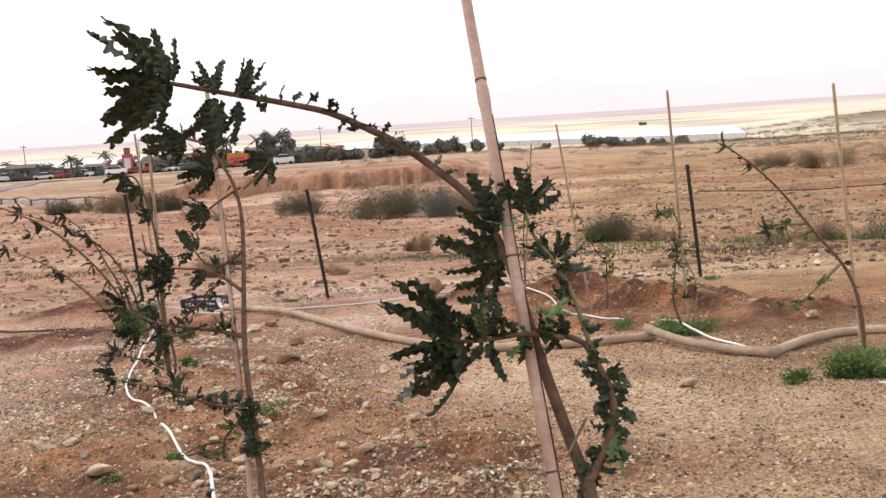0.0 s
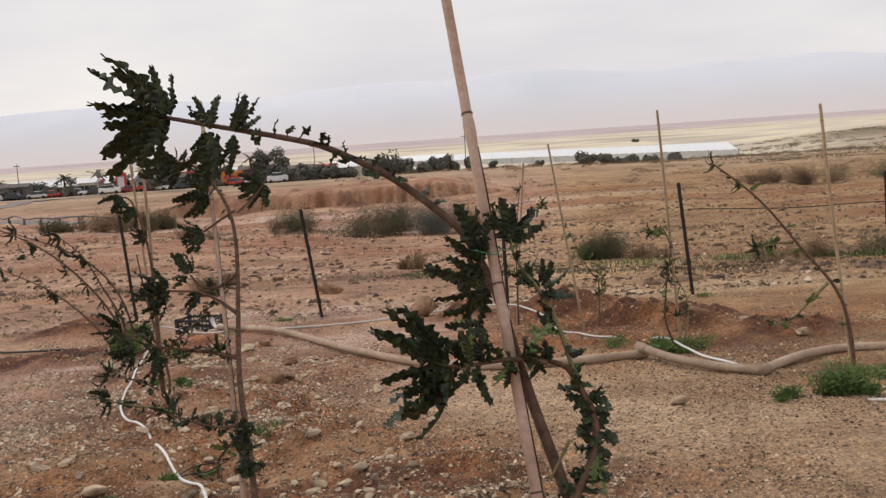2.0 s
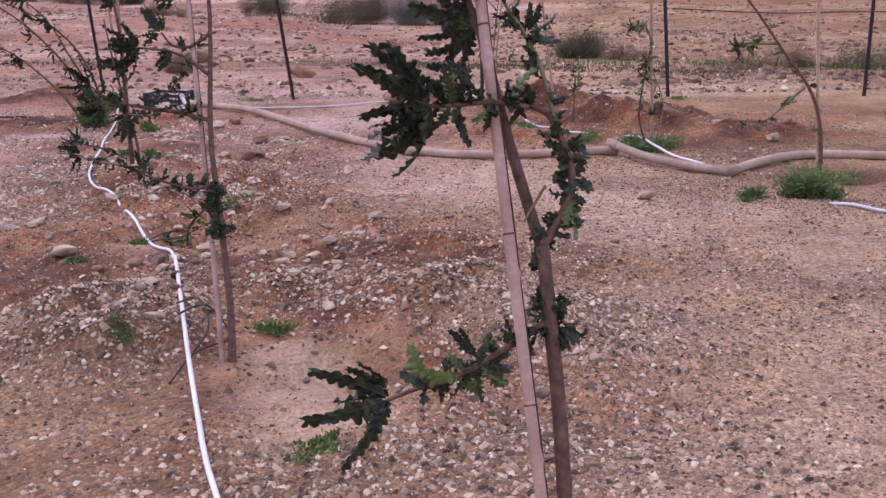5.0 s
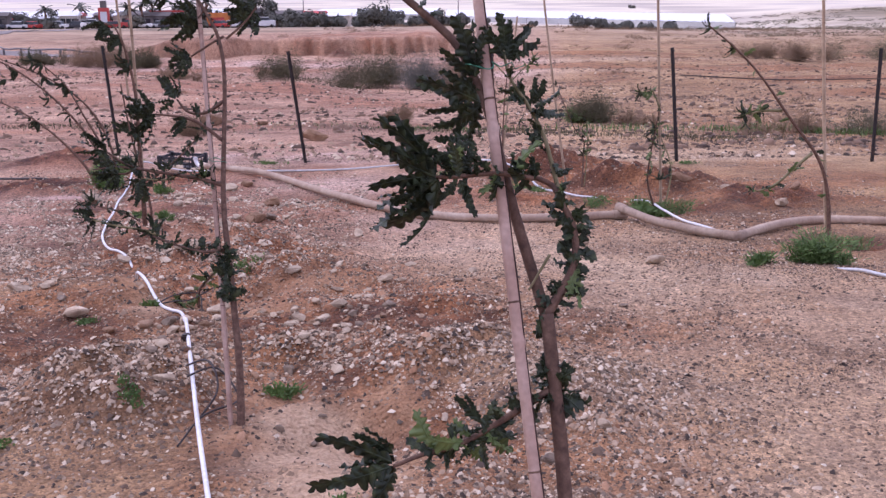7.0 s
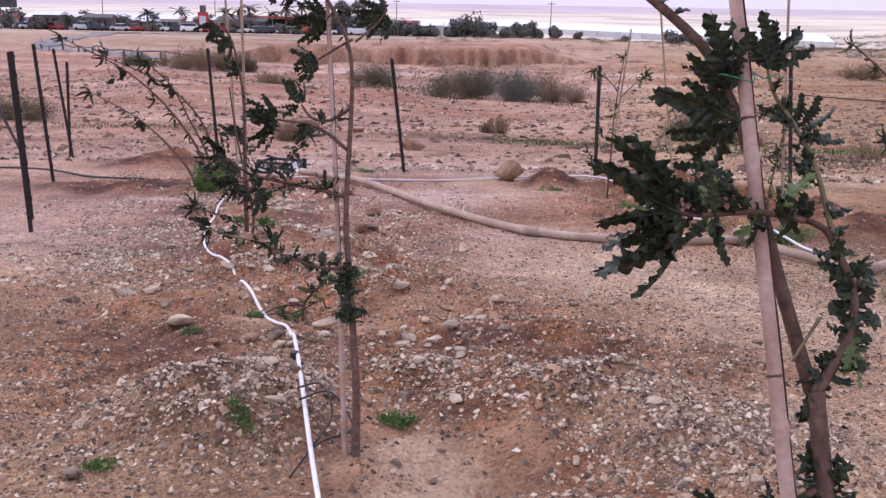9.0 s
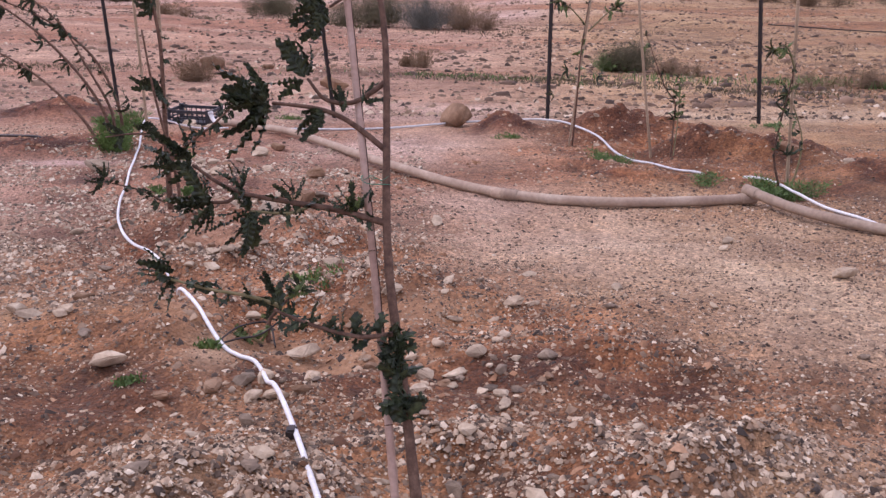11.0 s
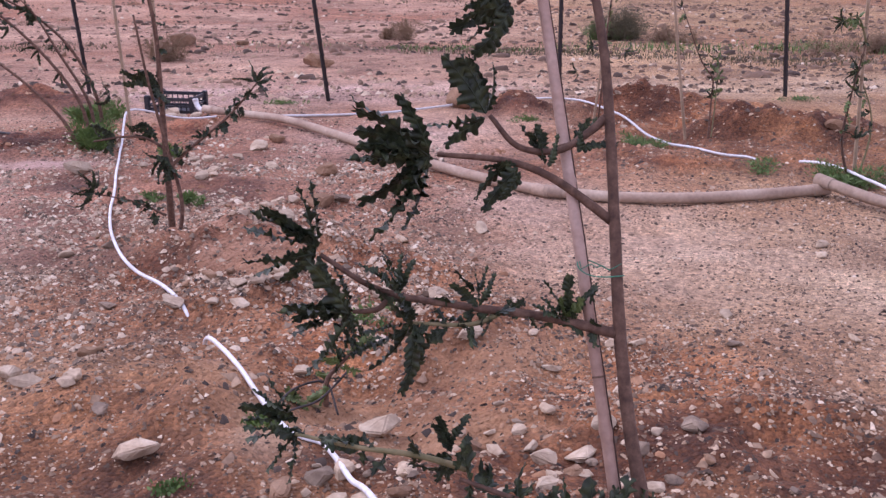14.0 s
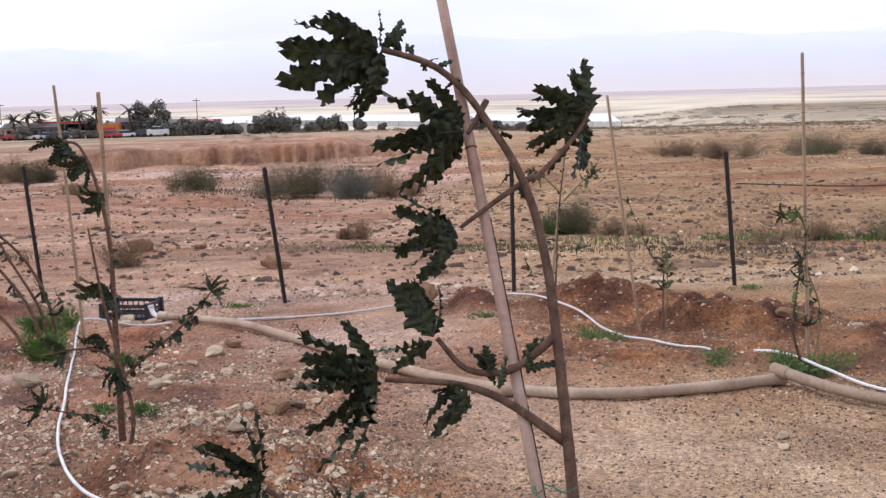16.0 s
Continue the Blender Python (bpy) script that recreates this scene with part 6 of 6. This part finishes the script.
strew("gravel", 14000, (-3.4, -0.4), (5.2, 9.4), (0.004, 0.02), 14, M_PEBBLE_PALE, "angular pale chippings in the dug soil round a sapling", 1.0, lambda x, y: np.clip(0.3 + 1.8 * vnoise(x * 3, y * 3, 73) + vnoise(x * 8, y * 8, 74), 0, 1) * (1 - 0.8 * clayey(x, y)) * (1 - 0.7 * sandy(x, y)))
strew("clods", 6500, (-4.2, 3.2), (2.4, 11.6), (0.004, 0.024), 9, M_CLOD, "clods of reddish earth round the dug hollows", 1.0, lambda x, y: np.clip(heights(x, y)[1] - 0.35, 0, 1))
strew("gravel", 2600, (-2.6, 2.8), (2.6, 10.6), (0.005, 0.024), 8, M_PEBBLE, "broken stones in the dug red soil", 1.0, lambda x, y: np.clip(heights(x, y)[1] - 0.3, 0, 1))


def low_scrub(count, xr, yr, seed, mat, label, dens):
    """Knee-high tussocks scattered over the slope, one mesh."""
    rng = np.random.default_rng(seed)
    x, y = rng.uniform(*xr, count * 4), yr[0] + (yr[1] - yr[0]) * rng.random(count * 4) ** 1.3
    keep = (rng.random(len(x)) < dens(x, y)) & (abs(x) < 5 + 0.6 * y)
    x, y = x[keep][:count], y[keep][:count]
    z = heights(x, y)[0]
    verts, faces = [], []
    for cx, cy, cz in zip(x, y, z):
        w = rng.uniform(0.12, 0.42) * (0.5 + cy / 90)
        for _ in range(70):
            a, u = rng.uniform(0, 6.283), rng.random() ** 0.6
            p = Vector((cx + w * u * math.cos(a), cy + w * u * math.sin(a), cz + w * 0.5 * (1 - u * u) * rng.random()))
            d = Vector((math.cos(a) * u, math.sin(a) * u, 0.6)).normalized() * w * 0.3
            s = d.orthogonal().normalized() * w * 0.035
            k = len(verts)
            verts += [p - s, p + s, p + d]
            faces.append((k, k + 1, k + 2))
    return tagged(new("tussocks", mesh_from("tussocks", verts, faces, mat, False)), label, "scrub", kind="stuff")


low_scrub(90, (-20, 30), (19, 54), 941, M_DRY, "dry brown tussocks dotted over the slope", lambda x, y: patchy(x * 0.2, y * 0.3))
low_scrub(500, (-10, 130), (58, 210), 943, M_DRY, "dry scrub spread over the plain", lambda x, y: patchy(x * 0.03, y * 0.07))
low_scrub(420, (70, 260), (250, 560), 945, M_SCRUB, "olive scrub over the far swell of the plain", lambda x, y: patchy(x * 0.02, y * 0.02) * step(x / np.maximum(y, 1.0), 0.2, 0.32))
low_scrub(400, (10, 140), (90, 260), 944, M_SCRUB, "olive scrub spread over the plain", lambda x, y: patchy(x * 0.02 + 5, y * 0.05) * step(x, 20, 50))
grass_strip([(34, 105), (52, 118), (75, 128), (110, 140)], 7.0, 0.2, 2500, 971, M_SCRUB)


# ---- road along the bank ----
def ribbon(name, line, wide, lift, mat, label, category):
    pts = smooth_line([(*p, 0) for p in line], 14)
    verts, faces = [], []
    for i, p in enumerate(pts):
        d = (pts[min(i + 1, len(pts) - 1)] - pts[max(i - 1, 0)]).normalized()
        s = Vector((-d.y, d.x, 0)) * wide / 2
        z = sorted(ground_z(*(p + s * f)[:2]) for f in (-1, -0.5, 0, 0.5, 1))[3] + lift
        for f, dz in ((-1, -0.4), (-1, 0), (1, 0), (1, -0.4)):
            verts.append((p.x + s.x * f, p.y + s.y * f, z + dz))
    for i in range(len(pts) - 1):
        for k in range(3):
            faces.append((i * 4 + k, i * 4 + k + 1, i * 4 + k + 5, i * 4 + k + 4))
    return tagged(new(name, mesh_from(name, verts, faces, mat, False)), label, category, kind="structure")


ROAD = [(-15.6, 52.9), (-19, 55.8), (-23.7, 60.8), (-29.5, 68.5), (-36.0, 77), (-40, 85), (-42.3, 93), (-44, 102), (-44.5, 115), (-42, 140)]
ribbon("road", ROAD, 2.4, 0.05, M_ROAD, "grey asphalt road curving along an earth bank", "road")
rail = thing("guard_rail", (-19, 55.1, ground_z(-19, 55.1)), "low grey metal guard rail beside the road", "guard rail")
rail_line = [Vector((x, y - 1.9, ground_z(x, y - 1.9) + 0.42)) for x, y, _ in smooth_line([(*p, 0) for p in ROAD[:6]], 8)]
part("beam", mesh_from("beam", *tube(rail_line, 0.05, 0.05, 6), M_RAIL), rail)
for p in rail_line[::3]:
    box("rail_post", (p.x - 0.05, p.y - 0.05, p.z - 0.7), (p.x + 0.05, p.y + 0.05, p.z), M_RAIL, rail)


# ---- settlement, greenhouses and trees on the plain ----
def shed(x, y, w, d, h, wall, roof, label, rise=0.8, windows=3, name="building"):
    g = ground_z(x, y) - 0.2
    ob = thing(name, (x, y, g), label, "building", "buildings of the settlement")
    box("wall", (x - w / 2, y - d / 2, g), (x + w / 2, y + d / 2, g + h), wall, ob)
    bm = bmesh.new()
    e = 0.35
    v = [bm.verts.new(q) for q in ((x - w / 2 - e, y - d / 2 - e, g + h), (x + w / 2 + e, y - d / 2 - e, g + h), (x + w / 2 + e, y + d / 2 + e, g + h), (x - w / 2 - e, y + d / 2 + e, g + h), (x - w / 2 - e, y, g + h + rise), (x + w / 2 + e, y, g + h + rise))]
    for f in ((0, 1, 5, 4), (2, 3, 4, 5), (1, 2, 5), (3, 0, 4), (3, 2, 1, 0)):
        bm.faces.new([v[i] for i in f])
    part("roof", bm_mesh("roof", bm, roof), ob)
    for i in range(windows):
        cx = x - w / 2 + w * (i + 0.5) / windows
        box("window", (cx - 0.5, y - d / 2 - 0.04, g + h * 0.45), (cx + 0.5, y - d / 2 + 0.02, g + h * 0.8), M_GLASS, ob)
    box("door", (x + w * 0.31, y - d / 2 - 0.05, g), (x + w * 0.31 + 0.95, y - d / 2 + 0.02, g + 2.2), M_DARKWALL, ob)
    return ob


for x, y, w, d, h, wall, roof, label in ((-45, 250, 10, 7, 3.4, M_WALL, M_ROOF, "white-roofed building in the settlement"), (-34.5, 226, 11, 6, 3.0, M_DARKWALL, M_DARKWALL, "dark timber house on posts in the settlement"),
                                         (-55, 235, 9, 6, 3.0, M_WALL, M_REDPAINT, "plastered shop with a red roof"), (-51, 228, 6, 5, 2.6, M_DARKWALL, M_ROOF, "dark kiosk with a pale roof"),
                                         (-66, 240, 12, 6, 3.0, M_WALL, M_ROOF, "pale plastered building with a white roof"), (-26, 246, 12, 6, 2.8, M_WALL, M_ROOF, "long pale building with a white roof"),
                                         (-78, 236, 9, 6, 2.7, M_DARKWALL, M_ROOF, "dark building with a pale sheet roof"), (-92, 242, 12, 6, 2.8, M_WALL, M_ROOF, "pale building with a sheet roof"),
                                         (-104, 238, 9, 6, 2.6, M_WALL, M_DARKWALL, "plastered building with a dark roof"), (-16, 262, 14, 7, 2.8, M_WALL, M_ROOF, "low pale building behind trees"),
                                         (-60, 262, 14, 6, 3.2, M_ROOF, M_ROOF, "white steel packing shed behind palms"), (-58, 219, 5, 4, 2.8, M_DARKWALL, M_DARKWALL, "dark timber kiosk among palms"), (-63, 222, 7, 5, 3.0, M_WALL, M_DARKWALL, "plastered house with a dark roof"), (-40, 219, 7, 5, 3.4, M_DARKWALL, M_DARKWALL, "dark timber house among trees"),
                                         (-70, 228, 8, 5, 2.8, M_WALL, M_ROOF, "plastered house with a pale roof"), (-87, 230, 9, 5, 2.8, M_DARKWALL, M_ROOF, "dark shed with a pale roof"), (-98, 230, 10, 5, 2.8, M_WALL, M_ROOF, "plastered workshop with a pale roof"), (-84, 268, 16, 7, 3.2, M_ROOF, M_ROOF, "long white packing shed")):
    shed(x, y, w, d, h, wall, roof, label)
yard = random.Random(8)
for k in range(44):
    x, y = -116 + 92 * (k + yard.random()) / 44, 208 + 40 * yard.random()
    y = max(y, 228) if -50 < x < -26 else y
    wall, roof, label = ((M_WALL, M_ROOF, "small pale building with a white sheet roof"), (M_DARKWALL, M_DARKWALL, "small dark timber hut"), (M_WALL, M_REDPAINT, "small plastered kiosk with a red roof"), (M_DARKWALL, M_ROOF, "dark workshop with a pale sheet roof"))[k % 4]
    shed(x, y, yard.uniform(2.5, 7), yard.uniform(2.5, 5), yard.uniform(1.9, 3.4), wall, roof, label, yard.uniform(0.2, 0.9), yard.choice((1, 2, 3)))


def car(x, y, turn, paint, label, high=0.0):
    g = ground_z(x, y)
    ob = thing("parked_car", (x, y, g), label, "car", "parked cars")
    m = Matrix.Translation((x, y, g)) @ Matrix.Rotation(radians(turn), 4, "Z")
    box("body", (-2.1, -0.85, 0.35), (2.1, 0.85, 0.95 + high), paint, ob, bevel=0.12, m=m)
    bm = bmesh.new()
    vs = box_bm(bm, (-1.3, -0.75, 0.93 + high), (1.1, 0.75, 1.5 + high))
    for v in vs:
        if v.co.z > 1.2 + high:
            v.co.x, v.co.y = v.co.x * 0.72, v.co.y * 0.86
    bm.transform(m)
    part("cabin", bm_mesh("cabin", bm, M_GLASS), ob)
    box("roof_panel", (-0.95, -0.65, 1.49 + high), (0.8, 0.65, 1.54 + high), paint, ob, m=m)
    for sx in (-1.35, 1.35):
        for sy in (-0.86, 0.86):
            c = [m @ Vector((sx, sy - 0.1, 0.34)), m @ Vector((sx, sy + 0.1, 0.34))]
            part("wheel", mesh_from("wheel", *tube(c, 0.34, 0.34, 12), M_TYRE), ob)


for k, (x, y, turn, paint, high) in enumerate(((-33.5, 205, 8, M_CARW, 0.5), (-38, 214, 0, M_CARB, 0.2), (-57, 216, 20, M_CARW, 0.0), (-61, 218, 5, M_CARB, 0.0), (-72, 214, -12, M_CARW, 0.2), (-75.5, 217, 0, M_CARB, 0.0), (-80, 219, 15, M_CARW, 0.0),
                                               (-86, 216, 0, M_CARB, 0.3), (-90, 214, 10, M_CARW, 0.0), (-95, 218, 0, M_CARB, 0.0), (-101, 216, -8, M_CARW, 0.0), (-107, 214, 4, M_CARW, 0.0), (-66, 214, 0, M_REDPAINT, 0.0), (-53, 214, 0, M_CARW, 0.0))):
    car(x, y, turn, paint, "white parked car on the settlement's forecourt" if paint is M_CARW else "dark parked car on the settlement's forecourt" if paint is M_CARB else "red parked car on the forecourt", high)

lot = random.Random(21)
for k in range(18):
    paint = (M_CARW, M_CARB, M_CARW, M_REDPAINT)[k % 4]
    car(-110 + 4.4 * k + lot.uniform(-1.5, 1.5), lot.uniform(203, 211), lot.uniform(-30, 30), paint, "white parked car on the dusty lot" if paint is M_CARW else "dark parked car on the dusty lot" if paint is M_CARB else "red parked car on the dusty lot", lot.choice((0.0, 0.0, 0.3)))

tower = thing("fuel_sign", (-69, 218, ground_z(-69, 218)), "tall red and white sign pillar at the roadside", "sign")
tg = ground_z(-69, 218)
box("pillar", (-70.1, 217.7, tg), (-67.9, 218.3, tg + 4.2), M_REDPAINT, tower)
box("panel", (-69.7, 217.6, tg + 1.2), (-68.3, 217.69, tg + 3.4), M_ROOF, tower, "white panel")
box("cap", (-69.6, 217.7, tg + 4.2), (-68.4, 218.3, tg + 5.6), M_DARKWALL, tower, "dark cap")
canopy = thing("forecourt_canopy", (-55, 222, ground_z(-55, 222)), "flat forecourt canopy with a red edge on posts", "canopy")
cg = ground_z(-55, 222)
box("roof_slab", (-60, 219.5, cg + 3.2), (-50, 224.5, cg + 3.7), M_ROOF, canopy)
box("fascia", (-60.05, 219.4, cg + 3.3), (-49.95, 219.48, cg + 3.75), M_REDPAINT, canopy, "red edge")
for px in (-59, -55, -51):
    box("column", (px - 0.15, 221.8, cg - 0.1), (px + 0.15, 222.1, cg + 3.2), M_ROOF, canopy)
truck = thing("box_trailer", (-44.3, 214, ground_z(-44.3, 214)), "orange and yellow box trailer standing by trees", "trailer")
kg = ground_z(-44.3, 214)
box("body", (-46.6, 212.9, kg + 0.7), (-42.2, 215.1, kg + 3.0), M_ORANGE, truck, bevel=0.05)
box("stripe", (-46.0, 212.84, kg + 1.5), (-43.0, 212.88, kg + 2.1), M_REDPAINT, truck, "red stripe")
box("chassis", (-46.5, 213.1, kg + 0.5), (-42.3, 214.9, kg + 0.7), M_DARKWALL, truck)
for px in (-45.7, -43.1):
    for py in (212.95, 215.0):
        part("wheel", mesh_from("wheel", *tube([Vector((px, py - 0.1, kg + 0.4)), Vector((px, py + 0.1, kg + 0.4))], 0.42, 0.42, 12), M_TYRE), truck)
board = thing("billboard", (-103, 200, ground_z(-103, 200)), "dark billboard on two posts", "billboard")
bg = ground_z(-103, 200)
box("panel", (-105.3, 199.9, bg + 4.2), (-100.9, 200.1, bg + 6.2), M_CARB, board)
for px in (-104.5, -101.7):
    box("post", (px - 0.1, 200.12, bg - 0.2), (px + 0.1, 200.3, bg + 5.8), M_DARKWALL, board)
for px in (-29, -70, 5, -96):
    mast = thing("utility_pole", (px, 230, ground_z(px, 230)), "slim dark utility pole", "pole", "utility poles")
    pg = ground_z(px, 230)
    rod("shaft", [(px, 230, pg - 0.2), (px, 230, pg + 8.0)], 0.13, 0.08, M_DARKWALL, mast, sides=6)
    box("crossarm", (px - 0.8, 229.9, pg + 7.4), (px + 0.8, 230.0, pg + 7.55), M_DARKWALL, mast)


def far_tree(x, y, w, h, seed, label="dark green tree among the settlement", trunk=0.3, mat=None):
    g = ground_z(x, y) - 0.15
    rng = random.Random(seed)
    ob = thing("tree", (x, y, g), label, "tree", "trees of the plain")
    rod("trunk", [(x, y, g), (x + 0.1 * w, y, g + h * trunk), (x, y, g + h * 0.6)], 0.16, 0.06, M_BARK, ob, sides=6)
    verts, faces = [], []
    for i in range(9):
        a = rng.uniform(0, 6.28)
        c = Vector((x + w * 0.36 * math.cos(a) * rng.random() ** 0.5, y + w * 0.36 * math.sin(a), g + h * rng.uniform(trunk, 0.82)))
        if i < 4:
            rod("limb", [(x, y, g + h * trunk), tuple((Vector((x, y, g + h * 0.5)) + c) / 2), tuple(c)], 0.07, 0.03, M_BARK, ob, sides=5)
        r = w * rng.uniform(0.16, 0.27)
        for _ in range(130):
            d = Vector((rng.gauss(0, 1), rng.gauss(0, 1), rng.gauss(0, 0.75))).normalized()
            p = c + d * r * rng.uniform(0.5, 1.1)
            s = d.orthogonal().normalized() * 0.24 * rng.uniform(0.6, 1.5)
            t = (d.cross(s).normalized() + d * rng.uniform(-0.5, 0.5)) * 0.24 * rng.uniform(0.6, 1.5)
            k = len(verts)
            verts += [p - s, p + t, p + s, p - t]
            faces.append((k, k + 1, k + 2, k + 3))
    part("crown", mesh_from("crown", verts, faces, mat or M_DARKTREE, False), ob, kind="stuff")


for k, (x, y, w, h) in enumerate(((-36.6, 218, 6.4, 6.6), (-38.5, 219, 4.6, 5.4), (-28, 205, 4.2, 2.2), (-22.5, 208, 4.4, 2.3), (-19.5, 207, 4.0, 2.0), (-25.5, 214, 4.5, 2.6), (-11.3, 214, 8.0, 3.5), (-13.5, 215, 4.5, 2.9), (-8.6, 213, 4.5, 2.7), (-3.6, 212, 4.0, 1.9), (-0.6, 213, 4.2, 2.7), (1.6, 215, 3.0, 1.8), (5.4, 214, 2.9, 2.1),
                                  (29.0, 206, 4.0, 2.3), (32.6, 208, 3.2, 1.7), (20.1, 214, 1.8, 1.2), (36.0, 214, 4.0, 0.9), (39.5, 216, 4.2, 1.0), (43.0, 213, 3.6, 0.8), (49, 218, 3.6, 0.9), (-49, 222, 4.5, 4.4), (-72, 226, 6.0, 3.0), (-78, 224, 5.0, 2.4), (-84, 226, 6.5, 3.0), (-91, 228, 5.0, 2.6), (-98, 224, 6.0, 3.0), (-106, 226, 7.0, 3.4), (-114, 222, 8.0, 3.6),
                                  (-31.5, 222, 4.2, 3.4), (-43, 230, 4.6, 4.4), (-46, 226, 4, 3.6), (-53, 224, 5, 4.0), (-56.5, 230, 4, 3.6), (-62, 228, 5, 3.8), (-66, 232, 4.4, 3.4), (-16.5, 222, 5, 1.6), (152, 810, 6, 2.0), (-7, 209, 2.4, 1.3), (10.5, 216, 2.0, 1.2), (-100, 206, 3, 2.2), (-89, 208, 2.6, 1.8), (-76, 207, 3, 2.0), (-68, 209, 2.4, 1.6), (-59, 207, 3.2, 2.2), (-50, 209, 2.6, 1.8), (-46, 206, 2.2, 1.4), (-32, 209, 3.4, 2.2), (-110, 212, 4, 2.8), (-95, 214, 3, 2.6), (-82, 213, 3, 2.4))):
    far_tree(x, y, w * 1.12, h * 1.22, 1200 + k, trunk=0.08 if y > 700 or h < 1.5 else 0.3)


def palm(x, y, h, seed):
    g = ground_z(x, y) - 0.1
    rng = random.Random(seed)
    ob = thing("date_palm", (x, y, g), "date palm with a ragged crown in the settlement", "palm tree", "date palms")
    rod("trunk", [(x, y, g), (x + 0.1, y, g + h * 0.5), (x, y, g + h)], 0.26, 0.2, M_BARK, ob, sides=7, rough=0.2)
    for i in range(16):
        a, up = rng.uniform(0, 6.28), rng.uniform(-0.4, 1.1)
        ln = rng.uniform(2.0, 3.0)
        d = Vector((math.cos(a) * math.cos(up), math.sin(a) * math.cos(up), math.sin(up)))
        top = Vector((x, y, g + h))
        rib = [top + d * ln * f - Vector((0, 0, 0.9 * f * f)) for f in (0, 0.25, 0.5, 0.75, 1.0)]
        side = d.cross(Vector((0, 0, 1))).normalized()
        verts, faces = [], []
        for j in range(4):
            for s in (-1, 1):
                k = len(verts)
                w = 0.5 * (1 - 0.15 * j)
                verts += [rib[j], rib[j + 1], rib[j + 1] + side * s * w * 0.7 - Vector((0, 0, 0.16)), rib[j] + side * s * w - Vector((0, 0, 0.12))]
                faces.append((k, k + 1, k + 2, k + 3))
        part("palm_frond", mesh_from("palm_frond", verts, faces, M_DARKTREE, False), ob)


for k, (x, y, h) in enumerate(((-60.9, 221, 4.8), (-59.2, 223, 5.4), (-51.1, 222, 5.4), (-47.5, 221, 5.6), (-40.8, 220, 5.6), (-64, 222, 4.2), (-55.5, 226, 4.6), (-74, 222, 4.4), (-82, 224, 4.2))):
    palm(x, y - 4, h, 1300 + k)


# polytunnels: rows of white arched film houses
def polytunnel(x, y, w, d, h):
    g = ground_z(x, y) - 0.6
    ob = thing("polytunnel", (x, y, g), "white plastic film greenhouse tunnel in a long row", "greenhouse", "polytunnels")
    verts, faces, n = [], [], 10
    for yy in (y - d / 2, y + d / 2):
        for i in range(n + 1):
            a = math.pi * i / n
            verts.append((x - w / 2 * math.cos(a), yy, g + 1.6 + (h - 1.6) * math.sin(a)))
        verts += [(x - w / 2, yy, g - 1.5), (x + w / 2, yy, g - 1.5)]
    k = n + 3
    for i in range(n):
        faces.append((i, i + 1, k + i + 1, k + i))
    faces += [(0, k, k + n + 1, n + 1), (n, n + 2, k + n + 2, k + n)]
    faces += [tuple([n + 1] + list(range(n + 1)) + [n + 2])[::-1], tuple([k + n + 1] + [k + i for i in range(n + 1)] + [k + n + 2])]
    part("film", mesh_from("film", verts, faces, M_FILM, False), ob)
    box("end_door", (x - 1.2, y - d / 2 - 0.08, g), (x + 1.2, y - d / 2 - 0.02, g + 2.6), M_RAIL, ob, "grey end door")
    return ob


for row_x, row_y, count, w in ((-260, 560, 14, 9.0), (-150, 470, 8, 8.0)):
    first = polytunnel(row_x, row_y, w, 70, 3.9)
    for i in range(1, count):
        x = row_x + i * w
        copy_thing(first, Matrix.Translation((x, row_y, ground_z(x, row_y) - 0.6)))


def net_house(corners, z, spans, label):
    """A wide flat-topped net house: pleated film roof on posts, netted walls; corners run round it, near side first."""
    a, b, c, d = [Vector((*q, z)) for q in corners]
    ob = thing("net_house", (a.x, a.y, ground_z(a.x, a.y)), label, "greenhouse", "net houses")
    verts, faces = [], []
    for i in range(spans * 2 + 1):
        f = i / spans / 2
        rise = Vector((0, 0, 0.14 if i % 2 else 0.0))
        verts += [a.lerp(b, f) + rise, d.lerp(c, f) + rise]
        if i:
            k = 2 * i
            faces.append((k - 2, k, k + 1, k - 1))
    part("roof", mesh_from("roof", verts, faces, M_FILM, False), ob)
    for p, q, n in ((a, b, 12), (b, c, 9), (d, a, 9), (c, d, 12)):
        for i in range(n):
            s, t = p.lerp(q, i / n), p.lerp(q, (i + 1) / n)
            low = Vector((0, 0, -5.5))
            part("wall_panel", mesh_from("wall_panel", [s + low, t + low, t, s], [(0, 1, 2, 3)], M_NET, False), ob, "grey netting wall")
            rod("post", [tuple(s + low), tuple(s + Vector((0, 0, 0.1)))], 0.12, 0.12, M_RAIL, ob, sides=5, curve=False)
    return ob


net_house(((4, 452), (101, 351), (125, 450), (5.6, 565)), -11.6, 40, "long white film-roofed net house on the plain")
net_house(((-62, 470), (0, 470), (2, 590), (-64, 590)), -11.4, 20, "white film-roofed net house behind the settlement")
net_house(((-190, 420), (-110, 430), (-104, 500), (-190, 495)), -11.2, 24, "low white net house beyond the settlement")
